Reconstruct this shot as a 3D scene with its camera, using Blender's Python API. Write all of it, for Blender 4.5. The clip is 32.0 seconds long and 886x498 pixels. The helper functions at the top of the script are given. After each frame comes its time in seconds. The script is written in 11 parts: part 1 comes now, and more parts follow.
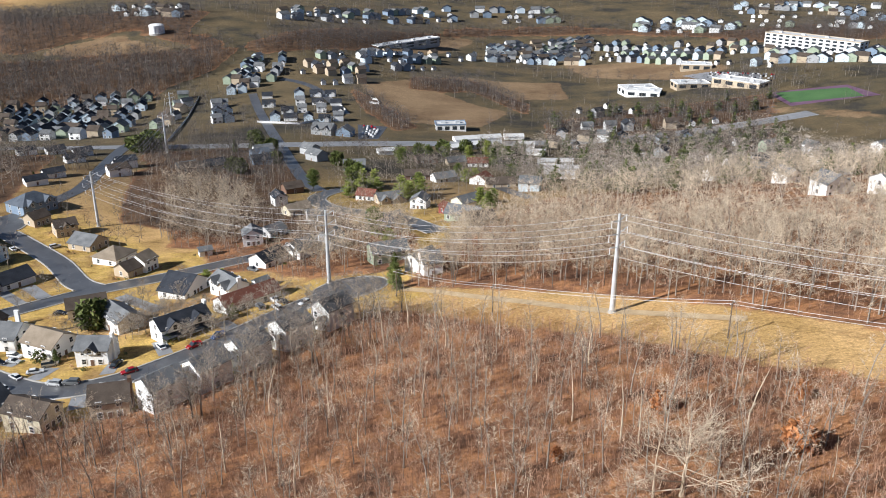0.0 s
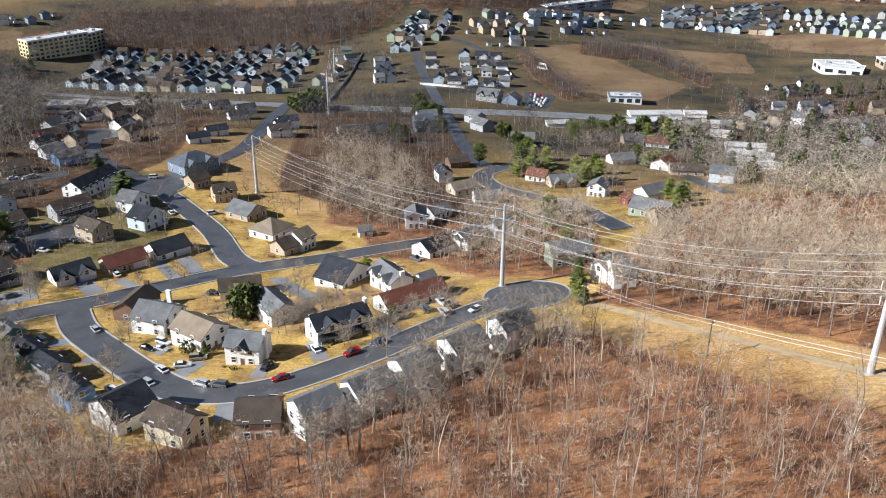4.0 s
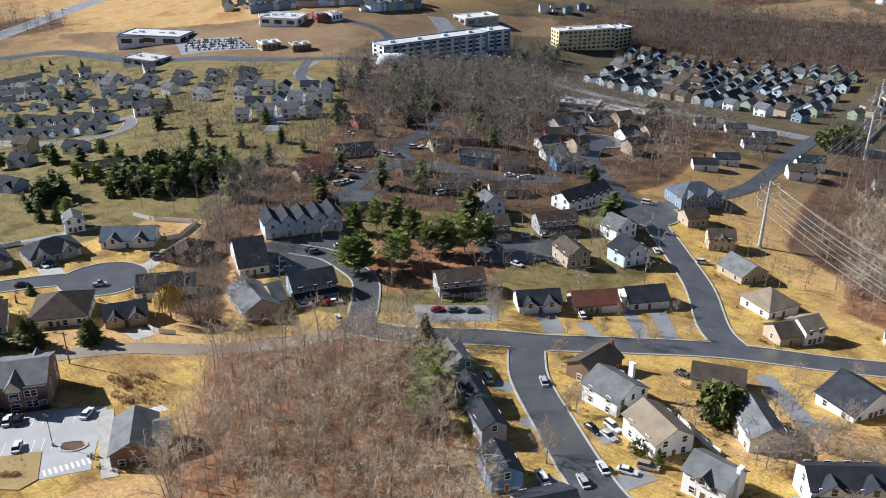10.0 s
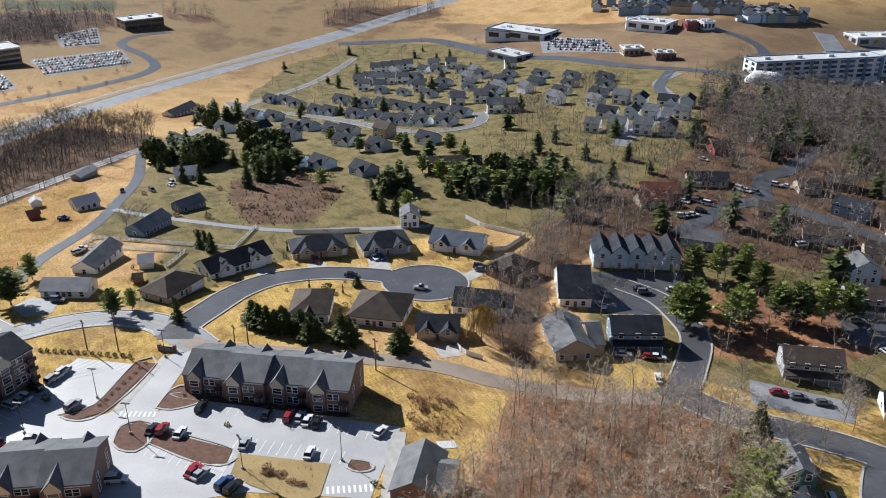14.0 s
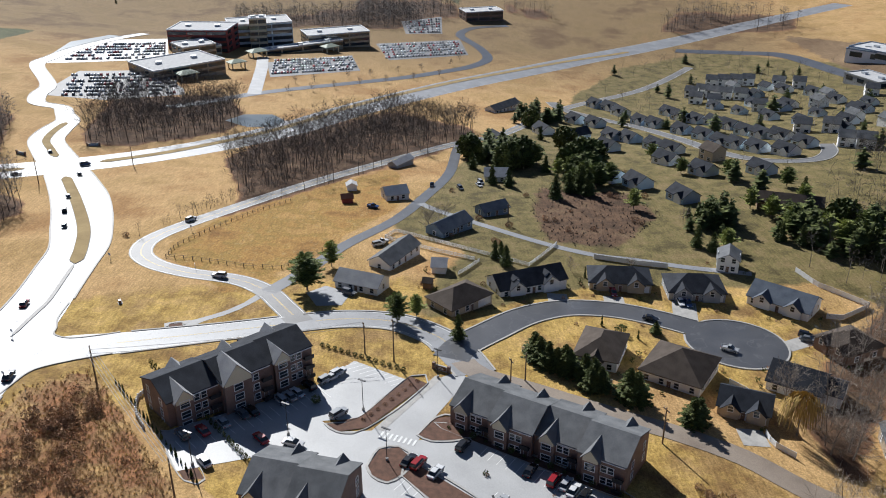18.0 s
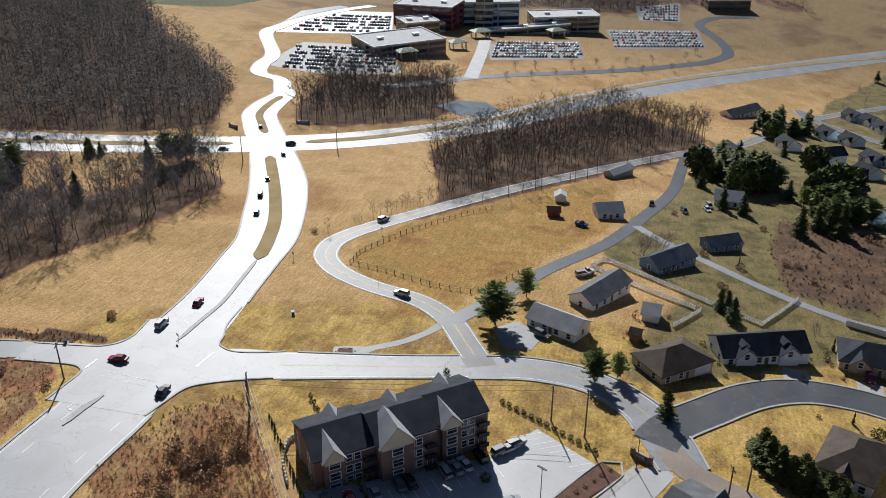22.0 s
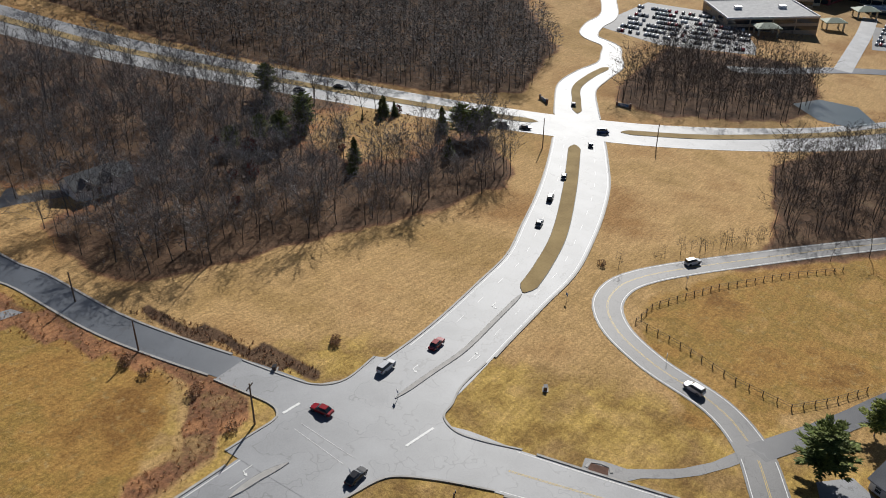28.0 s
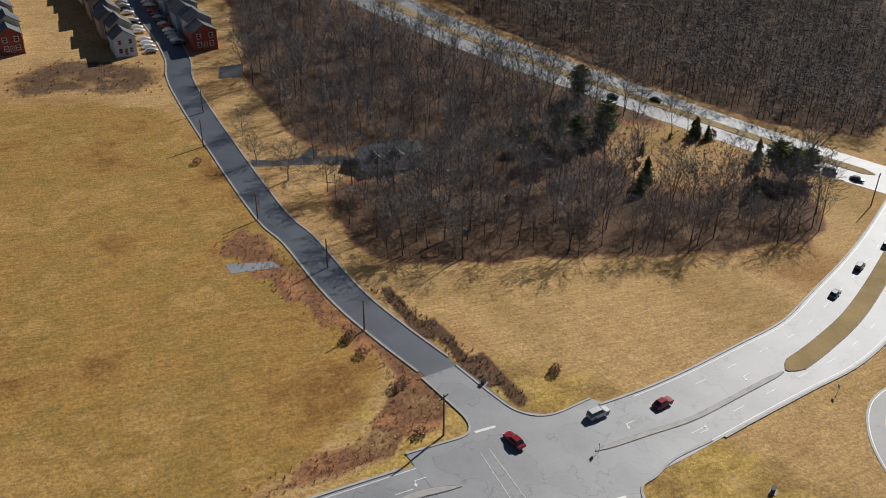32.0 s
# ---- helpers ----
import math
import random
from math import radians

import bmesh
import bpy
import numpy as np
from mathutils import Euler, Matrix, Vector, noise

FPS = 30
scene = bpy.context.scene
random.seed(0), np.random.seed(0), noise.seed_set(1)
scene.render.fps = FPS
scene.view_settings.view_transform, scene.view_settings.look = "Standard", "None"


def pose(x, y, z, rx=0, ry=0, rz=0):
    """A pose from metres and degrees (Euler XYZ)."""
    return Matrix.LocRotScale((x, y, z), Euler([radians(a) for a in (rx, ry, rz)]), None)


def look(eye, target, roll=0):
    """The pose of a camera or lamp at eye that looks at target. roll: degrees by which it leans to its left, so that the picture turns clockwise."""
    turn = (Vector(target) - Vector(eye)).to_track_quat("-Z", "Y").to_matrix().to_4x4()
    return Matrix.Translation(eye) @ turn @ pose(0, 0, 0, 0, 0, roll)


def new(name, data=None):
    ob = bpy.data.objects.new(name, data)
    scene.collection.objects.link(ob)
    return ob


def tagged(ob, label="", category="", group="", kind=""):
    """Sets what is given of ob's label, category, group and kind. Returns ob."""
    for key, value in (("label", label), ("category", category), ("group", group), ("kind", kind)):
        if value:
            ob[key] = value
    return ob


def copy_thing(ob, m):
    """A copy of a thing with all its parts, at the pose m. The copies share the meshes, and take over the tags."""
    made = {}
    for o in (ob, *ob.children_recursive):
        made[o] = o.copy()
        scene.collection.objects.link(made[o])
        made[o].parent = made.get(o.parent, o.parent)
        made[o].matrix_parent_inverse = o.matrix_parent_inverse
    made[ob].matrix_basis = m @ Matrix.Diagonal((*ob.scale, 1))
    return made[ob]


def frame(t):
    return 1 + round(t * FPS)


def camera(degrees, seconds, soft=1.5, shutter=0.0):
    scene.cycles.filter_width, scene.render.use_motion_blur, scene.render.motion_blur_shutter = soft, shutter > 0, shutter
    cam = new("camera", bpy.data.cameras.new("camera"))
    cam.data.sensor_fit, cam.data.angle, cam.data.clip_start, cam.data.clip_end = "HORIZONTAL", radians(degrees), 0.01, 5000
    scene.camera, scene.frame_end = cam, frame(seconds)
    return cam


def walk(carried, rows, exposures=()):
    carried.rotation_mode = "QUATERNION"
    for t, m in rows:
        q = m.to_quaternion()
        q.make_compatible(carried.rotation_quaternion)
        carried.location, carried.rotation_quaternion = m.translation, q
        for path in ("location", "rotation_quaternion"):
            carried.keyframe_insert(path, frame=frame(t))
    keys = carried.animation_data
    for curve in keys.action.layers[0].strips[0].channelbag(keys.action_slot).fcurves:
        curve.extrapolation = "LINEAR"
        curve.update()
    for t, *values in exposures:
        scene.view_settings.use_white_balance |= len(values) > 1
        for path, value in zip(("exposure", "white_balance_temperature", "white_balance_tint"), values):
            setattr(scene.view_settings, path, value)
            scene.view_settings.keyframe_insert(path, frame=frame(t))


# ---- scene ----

# camera and its flight
cam = camera(54.32, 32.0, 1.0)
PATH = [
    (0.0, look((0.00, -0.00, 132.00), (-0.00, 92.67, 94.42), -0.11)),
    (0.5, look((-1.31, 4.40, 131.69), (-4.62, 96.95, 93.97), -0.04)),
    (1.0, look((-2.67, 8.96, 131.30), (-7.30, 101.05, 92.59), 0.00)),
    (1.5, look((-4.45, 13.48, 130.94), (-10.79, 104.99, 91.12), 0.05)),
    (2.0, look((-6.20, 17.87, 130.81), (-14.43, 108.75, 89.89), 0.06)),
    (2.5, look((-8.20, 22.46, 130.83), (-18.37, 112.79, 89.14), 0.08)),
    (4.5, look((-17.21, 41.32, 129.16), (-36.17, 130.10, 87.23), 0.21)),
    (5.0, look((-19.15, 45.29, 128.89), (-41.84, 133.16, 86.87), 0.23)),
    (5.5, look((-21.35, 49.34, 128.62), (-47.96, 136.09, 86.59), 0.23)),
    (6.0, look((-23.52, 53.27, 128.49), (-53.98, 138.71, 86.40), 0.23)),
    (6.5, look((-25.94, 57.06, 128.38), (-60.29, 140.99, 86.23), 0.21)),
    (7.0, look((-28.40, 60.86, 128.29), (-66.98, 142.88, 86.06), 0.21)),
    (7.5, look((-30.78, 64.66, 128.06), (-73.66, 144.50, 85.78), 0.21)),
    (8.0, look((-33.27, 68.27, 127.82), (-80.30, 145.71, 85.49), 0.22)),
    (8.5, look((-35.77, 71.67, 127.56), (-86.82, 146.51, 85.20), 0.19)),
    (9.0, look((-38.18, 74.59, 127.35), (-93.17, 146.59, 85.01), 0.19)),
    (9.5, look((-40.81, 77.35, 127.14), (-99.54, 146.37, 84.87), 0.21)),
    (10.0, look((-43.45, 79.97, 126.93), (-105.75, 145.80, 84.67), 0.22)),
    (10.5, look((-46.19, 82.36, 126.96), (-111.87, 144.80, 84.69), 0.19)),
    (11.0, look((-48.85, 84.57, 127.25), (-117.73, 143.42, 84.91), 0.17)),
    (11.5, look((-51.51, 86.58, 127.44), (-123.37, 141.70, 85.03), 0.15)),
    (12.0, look((-54.10, 88.36, 127.58), (-128.73, 139.60, 85.10), 0.11)),
    (12.5, look((-56.93, 90.20, 127.45), (-134.12, 137.47, 84.95), 0.05)),
    (13.0, look((-59.83, 91.88, 127.14), (-139.39, 135.07, 84.67), 0.03)),
    (13.5, look((-62.64, 93.22, 127.02), (-144.27, 132.37, 84.56), -0.02)),
    (14.0, look((-65.70, 94.56, 126.84), (-149.05, 129.88, 84.34), -0.07)),
    (14.5, look((-68.75, 95.71, 126.84), (-153.63, 127.09, 84.28), -0.02)),
    (16.5, look((-81.38, 98.89, 125.47), (-170.74, 113.07, 82.90), -0.15)),
    (17.0, look((-84.66, 99.51, 125.24), (-174.60, 109.19, 82.62), -0.22)),
    (17.5, look((-88.09, 99.97, 124.77), (-178.42, 105.47, 82.23), -0.21)),
    (18.0, look((-91.65, 100.33, 124.70), (-182.11, 102.20, 82.13), -0.23)),
    (18.5, look((-95.33, 100.46, 124.54), (-185.81, 98.91, 81.98), -0.24)),
    (19.0, look((-99.22, 100.40, 124.34), (-189.60, 95.54, 81.82), -0.21)),
    (19.5, look((-103.44, 100.32, 124.19), (-193.60, 92.12, 81.72), -0.22)),
    (20.0, look((-108.14, 100.09, 124.07), (-197.94, 88.50, 81.61), -0.23)),
    (20.5, look((-113.19, 99.62, 124.02), (-202.49, 84.76, 81.55), -0.23)),
    (21.0, look((-118.31, 98.96, 123.75), (-207.03, 81.75, 80.95), -0.21)),
    (21.5, look((-123.65, 98.03, 123.40), (-211.47, 78.77, 79.61), -0.13)),
    (22.0, look((-129.18, 97.11, 123.17), (-216.00, 75.94, 78.28), -0.11)),
    (22.5, look((-134.75, 95.97, 123.00), (-220.57, 73.15, 77.02), -0.12)),
    (23.0, look((-140.43, 94.68, 122.64), (-225.33, 70.67, 75.57), -0.11)),
    (23.5, look((-146.09, 93.13, 122.43), (-230.12, 68.30, 74.23), -0.08)),
    (24.0, look((-151.91, 91.42, 122.08), (-234.97, 65.72, 72.68), -0.02)),
    (24.5, look((-157.48, 89.38, 121.79), (-239.19, 61.21, 71.51), 0.06)),
    (25.0, look((-162.75, 87.32, 121.51), (-243.25, 55.87, 71.19), 0.11)),
    (25.5, look((-167.58, 85.50, 121.16), (-246.67, 50.67, 70.84), 0.10)),
    (27.5, look((-181.89, 79.25, 120.08), (-253.59, 31.20, 69.58), 0.19)),
    (28.0, look((-184.72, 77.69, 119.98), (-254.17, 26.55, 69.36), 0.31)),
    (28.5, look((-187.34, 76.17, 120.04), (-254.42, 22.11, 69.28), 0.41)),
    (29.0, look((-189.87, 75.19, 120.14), (-254.41, 18.29, 69.18), 0.56)),
    (29.5, look((-192.12, 74.75, 120.20), (-254.02, 15.13, 69.07), 0.61)),
    (30.0, look((-194.34, 75.00, 120.26), (-253.19, 12.48, 69.01), 0.61)),
    (30.5, look((-196.70, 75.72, 120.28), (-251.99, 10.10, 68.92), 0.54)),
    (31.0, look((-199.17, 76.67, 120.10), (-250.72, 8.10, 68.71), 0.49)),
    (31.5, look((-201.69, 77.90, 119.84), (-249.06, 6.33, 68.50), 0.49)),
    (32.0, look((-204.07, 78.87, 119.37), (-246.03, 3.98, 68.08), 0.54)),
]
walk(cam, PATH, [(0.0, 0.72, 5980, 10), (8.0, 0.8, 5900, 10), (14.0, 0.7, 5880, 10), (18.0, 0.43, 5920, 10), (24.0, 0.15, 6050, 10), (32.0, -0.06, 6300, 10)])

# world and sun: a low winter sun in the south-west
SUN_YAW, SUN_UP = 113.0, 31.0
sun_dir = Vector((-math.sin(radians(SUN_YAW)) * math.cos(radians(SUN_UP)), math.cos(radians(SUN_YAW)) * math.cos(radians(SUN_UP)), math.sin(radians(SUN_UP))))
world = bpy.data.worlds.new("world")
scene.world = world
world.use_nodes = True
wn = world.node_tree.nodes
sky = wn.new("ShaderNodeTexSky")
sky.sky_type = "NISHITA"
sky.sun_disc = False
sky.sun_elevation = radians(SUN_UP)
sky.sun_rotation = math.atan2(sun_dir.x, sun_dir.y)
sky.air_density, sky.dust_density, sky.ozone_density = 0.5, 0.2, 1.0
wn["Background"].inputs["Strength"].default_value = 0.05
world.node_tree.links.new(sky.outputs["Color"], wn["Background"].inputs["Color"])
sun = new("sun", bpy.data.lights.new("sun", "SUN"))
sun.data.energy, sun.data.angle, sun.data.color = 5.0, radians(0.55), (1.0, 0.95, 0.87)
sun.matrix_world = look((0, 0, 400), Vector((0, 0, 400)) - sun_dir * 100)


# ---- materials ----
def material(name, dark, light, scale=2.0, rough=0.8, metal=0.0, bump=0.0, fine=18.0, vary=0.0, coat=0.0, spec=0.5):
    """Two tones mixed by a broad and a fine noise, with a fine relief; vary: the spread from piece to piece."""
    m = bpy.data.materials.new(name)
    m.use_nodes = True
    n, link = m.node_tree.nodes, m.node_tree.links.new
    b = n["Principled BSDF"]
    geo = n.new("ShaderNodeNewGeometry")
    broad, grain = n.new("ShaderNodeTexNoise"), n.new("ShaderNodeTexNoise")
    broad.inputs["Scale"].default_value, broad.inputs["Detail"].default_value = scale, 4
    grain.inputs["Scale"].default_value, grain.inputs["Detail"].default_value = scale * fine, 3
    for tex in (broad, grain):
        link(geo.outputs["Position"], tex.inputs["Vector"])
    add = n.new("ShaderNodeMath")
    add.operation = "MULTIPLY_ADD"
    add.inputs[1].default_value = 0.45
    link(grain.outputs["Fac"], add.inputs[0])
    scaled = n.new("ShaderNodeMath")
    scaled.operation = "MULTIPLY"
    scaled.inputs[1].default_value = 0.55
    link(broad.outputs["Fac"], scaled.inputs[0])
    link(scaled.outputs[0], add.inputs[2])
    ramp = n.new("ShaderNodeValToRGB")
    ramp.color_ramp.elements[0].position, ramp.color_ramp.elements[1].position = 0.36, 0.64
    ramp.color_ramp.elements[0].color, ramp.color_ramp.elements[1].color = (*dark, 1), (*light, 1)
    link(add.outputs[0], ramp.inputs["Fac"])
    colour = ramp.outputs["Color"]
    if vary:
        info = n.new("ShaderNodeObjectInfo")
        hsv, span = n.new("ShaderNodeHueSaturation"), n.new("ShaderNodeMapRange")
        span.inputs["To Min"].default_value, span.inputs["To Max"].default_value = 1 - vary, 1 + vary
        link(info.outputs["Random"], span.inputs["Value"])
        link(span.outputs["Result"], hsv.inputs["Value"])
        link(colour, hsv.inputs["Color"])
        colour = hsv.outputs["Color"]
    link(colour, b.inputs["Base Color"])
    b.inputs["Roughness"].default_value, b.inputs["Metallic"].default_value = rough, metal
    b.inputs["Coat Weight"].default_value = coat
    b.inputs["Specular IOR Level"].default_value = spec
    if bump:
        relief = n.new("ShaderNodeBump")
        relief.inputs["Strength"].default_value, relief.inputs["Distance"].default_value = bump, 0.05
        link(grain.outputs["Fac"], relief.inputs["Height"])
        link(relief.outputs["Normal"], b.inputs["Normal"])
    return m


def island_tones(m, spread):
    """Lets each separate piece of a joined mesh differ a little in tone."""
    n, link = m.node_tree.nodes, m.node_tree.links.new
    b = n["Principled BSDF"]
    source = b.inputs["Base Color"].links[0].from_socket
    geo, hsv, span = n.new("ShaderNodeNewGeometry"), n.new("ShaderNodeHueSaturation"), n.new("ShaderNodeMapRange")
    span.inputs["To Min"].default_value, span.inputs["To Max"].default_value = 1 - spread, 1 + spread
    link(geo.outputs["Random Per Island"], span.inputs["Value"])
    link(span.outputs["Result"], hsv.inputs["Value"])
    link(source, hsv.inputs["Color"])
    link(hsv.outputs["Color"], b.inputs["Base Color"])
    return m



def sealed_cracks(m, scale, width, tone):
    """Thin wandering pale lines and blotches, as sealed and worn asphalt has."""
    n, link = m.node_tree.nodes, m.node_tree.links.new
    b = n["Principled BSDF"]
    source = b.inputs["Base Color"].links[0].from_socket
    geo, tex, gap, span, mix = n.new("ShaderNodeNewGeometry"), n.new("ShaderNodeTexNoise"), n.new("ShaderNodeMath"), n.new("ShaderNodeMapRange"), n.new("ShaderNodeMix")
    tex.inputs["Scale"].default_value, tex.inputs["Detail"].default_value = scale, 3
    link(geo.outputs["Position"], tex.inputs["Vector"])
    gap.operation = "COMPARE"
    gap.inputs[1].default_value, gap.inputs[2].default_value = 0.5, width
    link(tex.outputs["Fac"], gap.inputs[0])
    mix.data_type = "RGBA"
    mix.inputs[7].default_value = (*tone, 1)
    span.inputs["To Max"].default_value = 0.4
    link(gap.outputs[0], span.inputs["Value"])
    link(span.outputs["Result"], mix.inputs[0])
    link(source, mix.inputs[6])
    link(mix.outputs[2], b.inputs["Base Color"])
    return m


M = {}
M["asphalt"] = material("asphalt", (0.058, 0.059, 0.063), (0.098, 0.098, 0.1), 0.15, 0.38, bump=0.12, fine=40, spec=0.6)
M["asphalt_old"] = material("asphalt_old", (0.17, 0.174, 0.182), (0.27, 0.275, 0.286), 0.12, 0.57, bump=0.2, fine=40, spec=0.55)
sealed_cracks(M["asphalt"], 0.09, 0.006, (0.16, 0.16, 0.16))
sealed_cracks(M["asphalt_old"], 0.12, 0.005, (0.07, 0.07, 0.07))
M["concrete"] = material("concrete", (0.3, 0.29, 0.27), (0.45, 0.43, 0.4), 0.6, 0.75, bump=0.2)
M["paint_white"] = material("paint_white", (0.6, 0.6, 0.58), (0.8, 0.8, 0.78), 1.5, 0.6)
M["paint_yellow"] = material("paint_yellow", (0.5, 0.33, 0.05), (0.65, 0.45, 0.08), 1.5, 0.6)
M["mulch"] = material("mulch", (0.07, 0.035, 0.022), (0.16, 0.08, 0.05), 0.8, 0.95, bump=0.5)
M["white_stone"] = material("white_stone", (0.4, 0.4, 0.4), (0.65, 0.65, 0.64), 2.0, 0.85, bump=0.5)
M["bark"] = island_tones(material("bark", (0.17, 0.145, 0.12), (0.36, 0.31, 0.26), 0.5, 0.9, bump=0.4), 0.3)
M["twig"] = island_tones(material("twig", (0.17, 0.14, 0.113), (0.44, 0.38, 0.315), 0.11, 0.85, fine=5), 0.3)
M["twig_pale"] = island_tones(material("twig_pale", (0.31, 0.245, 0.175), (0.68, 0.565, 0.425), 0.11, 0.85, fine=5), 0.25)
# Darker twig copy with the cloud shade over far woods put into its colour.
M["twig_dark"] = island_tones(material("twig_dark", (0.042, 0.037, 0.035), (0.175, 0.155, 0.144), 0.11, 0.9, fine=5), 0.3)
M["twig_red"] = island_tones(material("twig_red", (0.28, 0.16, 0.105), (0.48, 0.3, 0.205), 0.05, 0.85, fine=8), 0.35)
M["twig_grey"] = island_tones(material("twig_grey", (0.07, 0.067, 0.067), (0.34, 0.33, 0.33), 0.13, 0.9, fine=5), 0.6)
# Darker bark copy; the backlit look of trunks is put into its colour.
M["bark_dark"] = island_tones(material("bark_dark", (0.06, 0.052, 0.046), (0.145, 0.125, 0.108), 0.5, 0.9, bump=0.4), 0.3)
M["straw_track"] = material("straw_track", (0.33, 0.235, 0.13), (0.5, 0.38, 0.23), 0.3, 0.95, bump=0.4)
M["pitch"] = material("pitch", (0.04, 0.1, 0.03), (0.07, 0.15, 0.045), 0.05, 0.9)
M["track"] = material("track", (0.1, 0.05, 0.09), (0.15, 0.08, 0.13), 0.1, 0.8)
M["needle"] = island_tones(material("needle", (0.05, 0.068, 0.02), (0.135, 0.15, 0.045), 0.3, 0.7, fine=10), 0.45)
M["needle_mid"] = island_tones(material("needle_mid", (0.075, 0.105, 0.026), (0.2, 0.225, 0.062), 0.3, 0.7, fine=10), 0.45)
M["needle_light"] = island_tones(material("needle_light", (0.15, 0.18, 0.04), (0.32, 0.345, 0.095), 0.3, 0.7, fine=10), 0.4)
M["willow"] = island_tones(material("willow", (0.3, 0.2, 0.06), (0.48, 0.34, 0.12), 0.3, 0.8, fine=10), 0.3)
M["straw"] = island_tones(material("straw", (0.45, 0.33, 0.165), (0.64, 0.5, 0.28), 0.3, 0.9, fine=10), 0.3)
M["rust"] = island_tones(material("rust", (0.36, 0.175, 0.08), (0.56, 0.31, 0.155), 0.3, 0.9, fine=10), 0.35)
M["turf"] = material("turf", (0.24, 0.17, 0.075), (0.38, 0.28, 0.13), 0.15, 0.95, bump=0.4, spec=0.2)
M["asphalt_lot"] = material("asphalt_lot", (0.29, 0.29, 0.288), (0.41, 0.41, 0.405), 0.1, 0.58, bump=0.15, fine=40, spec=1.0)
M["asphalt_matte"] = material("asphalt_matte", (0.105, 0.105, 0.107), (0.17, 0.17, 0.173), 0.1, 0.68, bump=0.25, fine=40, spec=0.35)
M["asphalt_worn"] = sealed_cracks(material("asphalt_worn", (0.125, 0.122, 0.12), (0.2, 0.196, 0.192), 0.1, 0.6, bump=0.25, fine=40, spec=0.45), 0.15, 0.006, (0.07, 0.07, 0.07))
M["red_leaf"] = island_tones(material("red_leaf", (0.1, 0.022, 0.018), (0.22, 0.05, 0.035), 0.3, 0.85), 0.3)
# The blue of reflected sky is put into this lane's base colour.
M["asphalt_lane"] = sealed_cracks(material("asphalt_lane", (0.066, 0.076, 0.092), (0.102, 0.115, 0.135), 0.12, 0.45, bump=0.15, fine=40, spec=0.6), 0.1, 0.005, (0.05, 0.05, 0.055))
M["asphalt_dusty"] = material("asphalt_dusty", (0.17, 0.13, 0.098), (0.3, 0.245, 0.19), 0.1, 0.65, bump=0.25, fine=40)
M["brush"] = island_tones(material("brush", (0.27, 0.16, 0.09), (0.48, 0.31, 0.19), 0.2, 0.9, fine=10), 0.4)
M["dead_leaf"] = island_tones(material("dead_leaf", (0.3, 0.11, 0.04), (0.45, 0.2, 0.08), 0.3, 0.8, fine=10), 0.3)
M["glass"] = material("glass", (0.02, 0.025, 0.03), (0.04, 0.05, 0.06), 0.3, 0.08, spec=0.8)
M["frame_white"] = material("frame_white", (0.7, 0.7, 0.7), (0.82, 0.82, 0.82), 1.0, 0.5)
M["steel"] = material("steel", (0.5, 0.52, 0.54), (0.66, 0.68, 0.7), 0.3, 0.5, metal=0.3)
M["wire"] = material("wire", (0.55, 0.55, 0.55), (0.7, 0.7, 0.7), 0.5, 0.4, metal=0.5)
M["pole_wood"] = material("pole_wood", (0.1, 0.075, 0.05), (0.2, 0.15, 0.11), 1.0, 0.9)
M["water"] = material("water", (0.03, 0.05, 0.05), (0.05, 0.07, 0.07), 0.05, 0.3, bump=0.3)
M["rubber"] = material("rubber", (0.015, 0.015, 0.015), (0.03, 0.03, 0.03), 3.0, 0.8)
M["rim"] = material("rim", (0.4, 0.4, 0.42), (0.55, 0.55, 0.56), 3.0, 0.3, metal=0.8)
M["lamp_glass"] = material("lamp_glass", (0.6, 0.6, 0.6), (0.8, 0.8, 0.8), 3.0, 0.1)
M["lamp_red"] = material("lamp_red", (0.25, 0.01, 0.01), (0.4, 0.02, 0.02), 3.0, 0.2)
M["black_metal"] = material("black_metal", (0.015, 0.015, 0.017), (0.04, 0.04, 0.045), 1.0, 0.45, metal=0.3)
for key in ("bark", "bark_dark", "twig", "twig_pale", "twig_dark", "twig_grey", "twig_red", "needle", "needle_mid", "needle_light", "willow", "straw", "rust", "brush", "dead_leaf"):
    M[key].node_tree.nodes["Principled BSDF"].inputs["Specular IOR Level"].default_value = 0.12
WALLS = {
    "white": ((0.76, 0.76, 0.75), (0.86, 0.86, 0.85)), "cream": ((0.58, 0.52, 0.38), (0.7, 0.63, 0.47)), "tan": ((0.4, 0.32, 0.22), (0.5, 0.41, 0.3)),
    "grey": ((0.3, 0.31, 0.32), (0.42, 0.43, 0.44)), "blue": ((0.08, 0.2, 0.42), (0.12, 0.28, 0.52)), "slate": ((0.16, 0.22, 0.3), (0.23, 0.3, 0.39)),
    "green": ((0.07, 0.2, 0.18), (0.11, 0.27, 0.24)), "red": ((0.2, 0.035, 0.03), (0.28, 0.06, 0.05)), "brown": ((0.14, 0.08, 0.05), (0.21, 0.13, 0.09)),
    "brick": ((0.15, 0.09, 0.07), (0.26, 0.17, 0.135)), "yellow": ((0.68, 0.55, 0.27), (0.78, 0.65, 0.36)), "lightblue": ((0.52, 0.62, 0.69), (0.62, 0.71, 0.78)),
    "blue_grey": ((0.27, 0.36, 0.48), (0.36, 0.45, 0.57)), "sage": ((0.27, 0.33, 0.24), (0.36, 0.42, 0.31)),
}
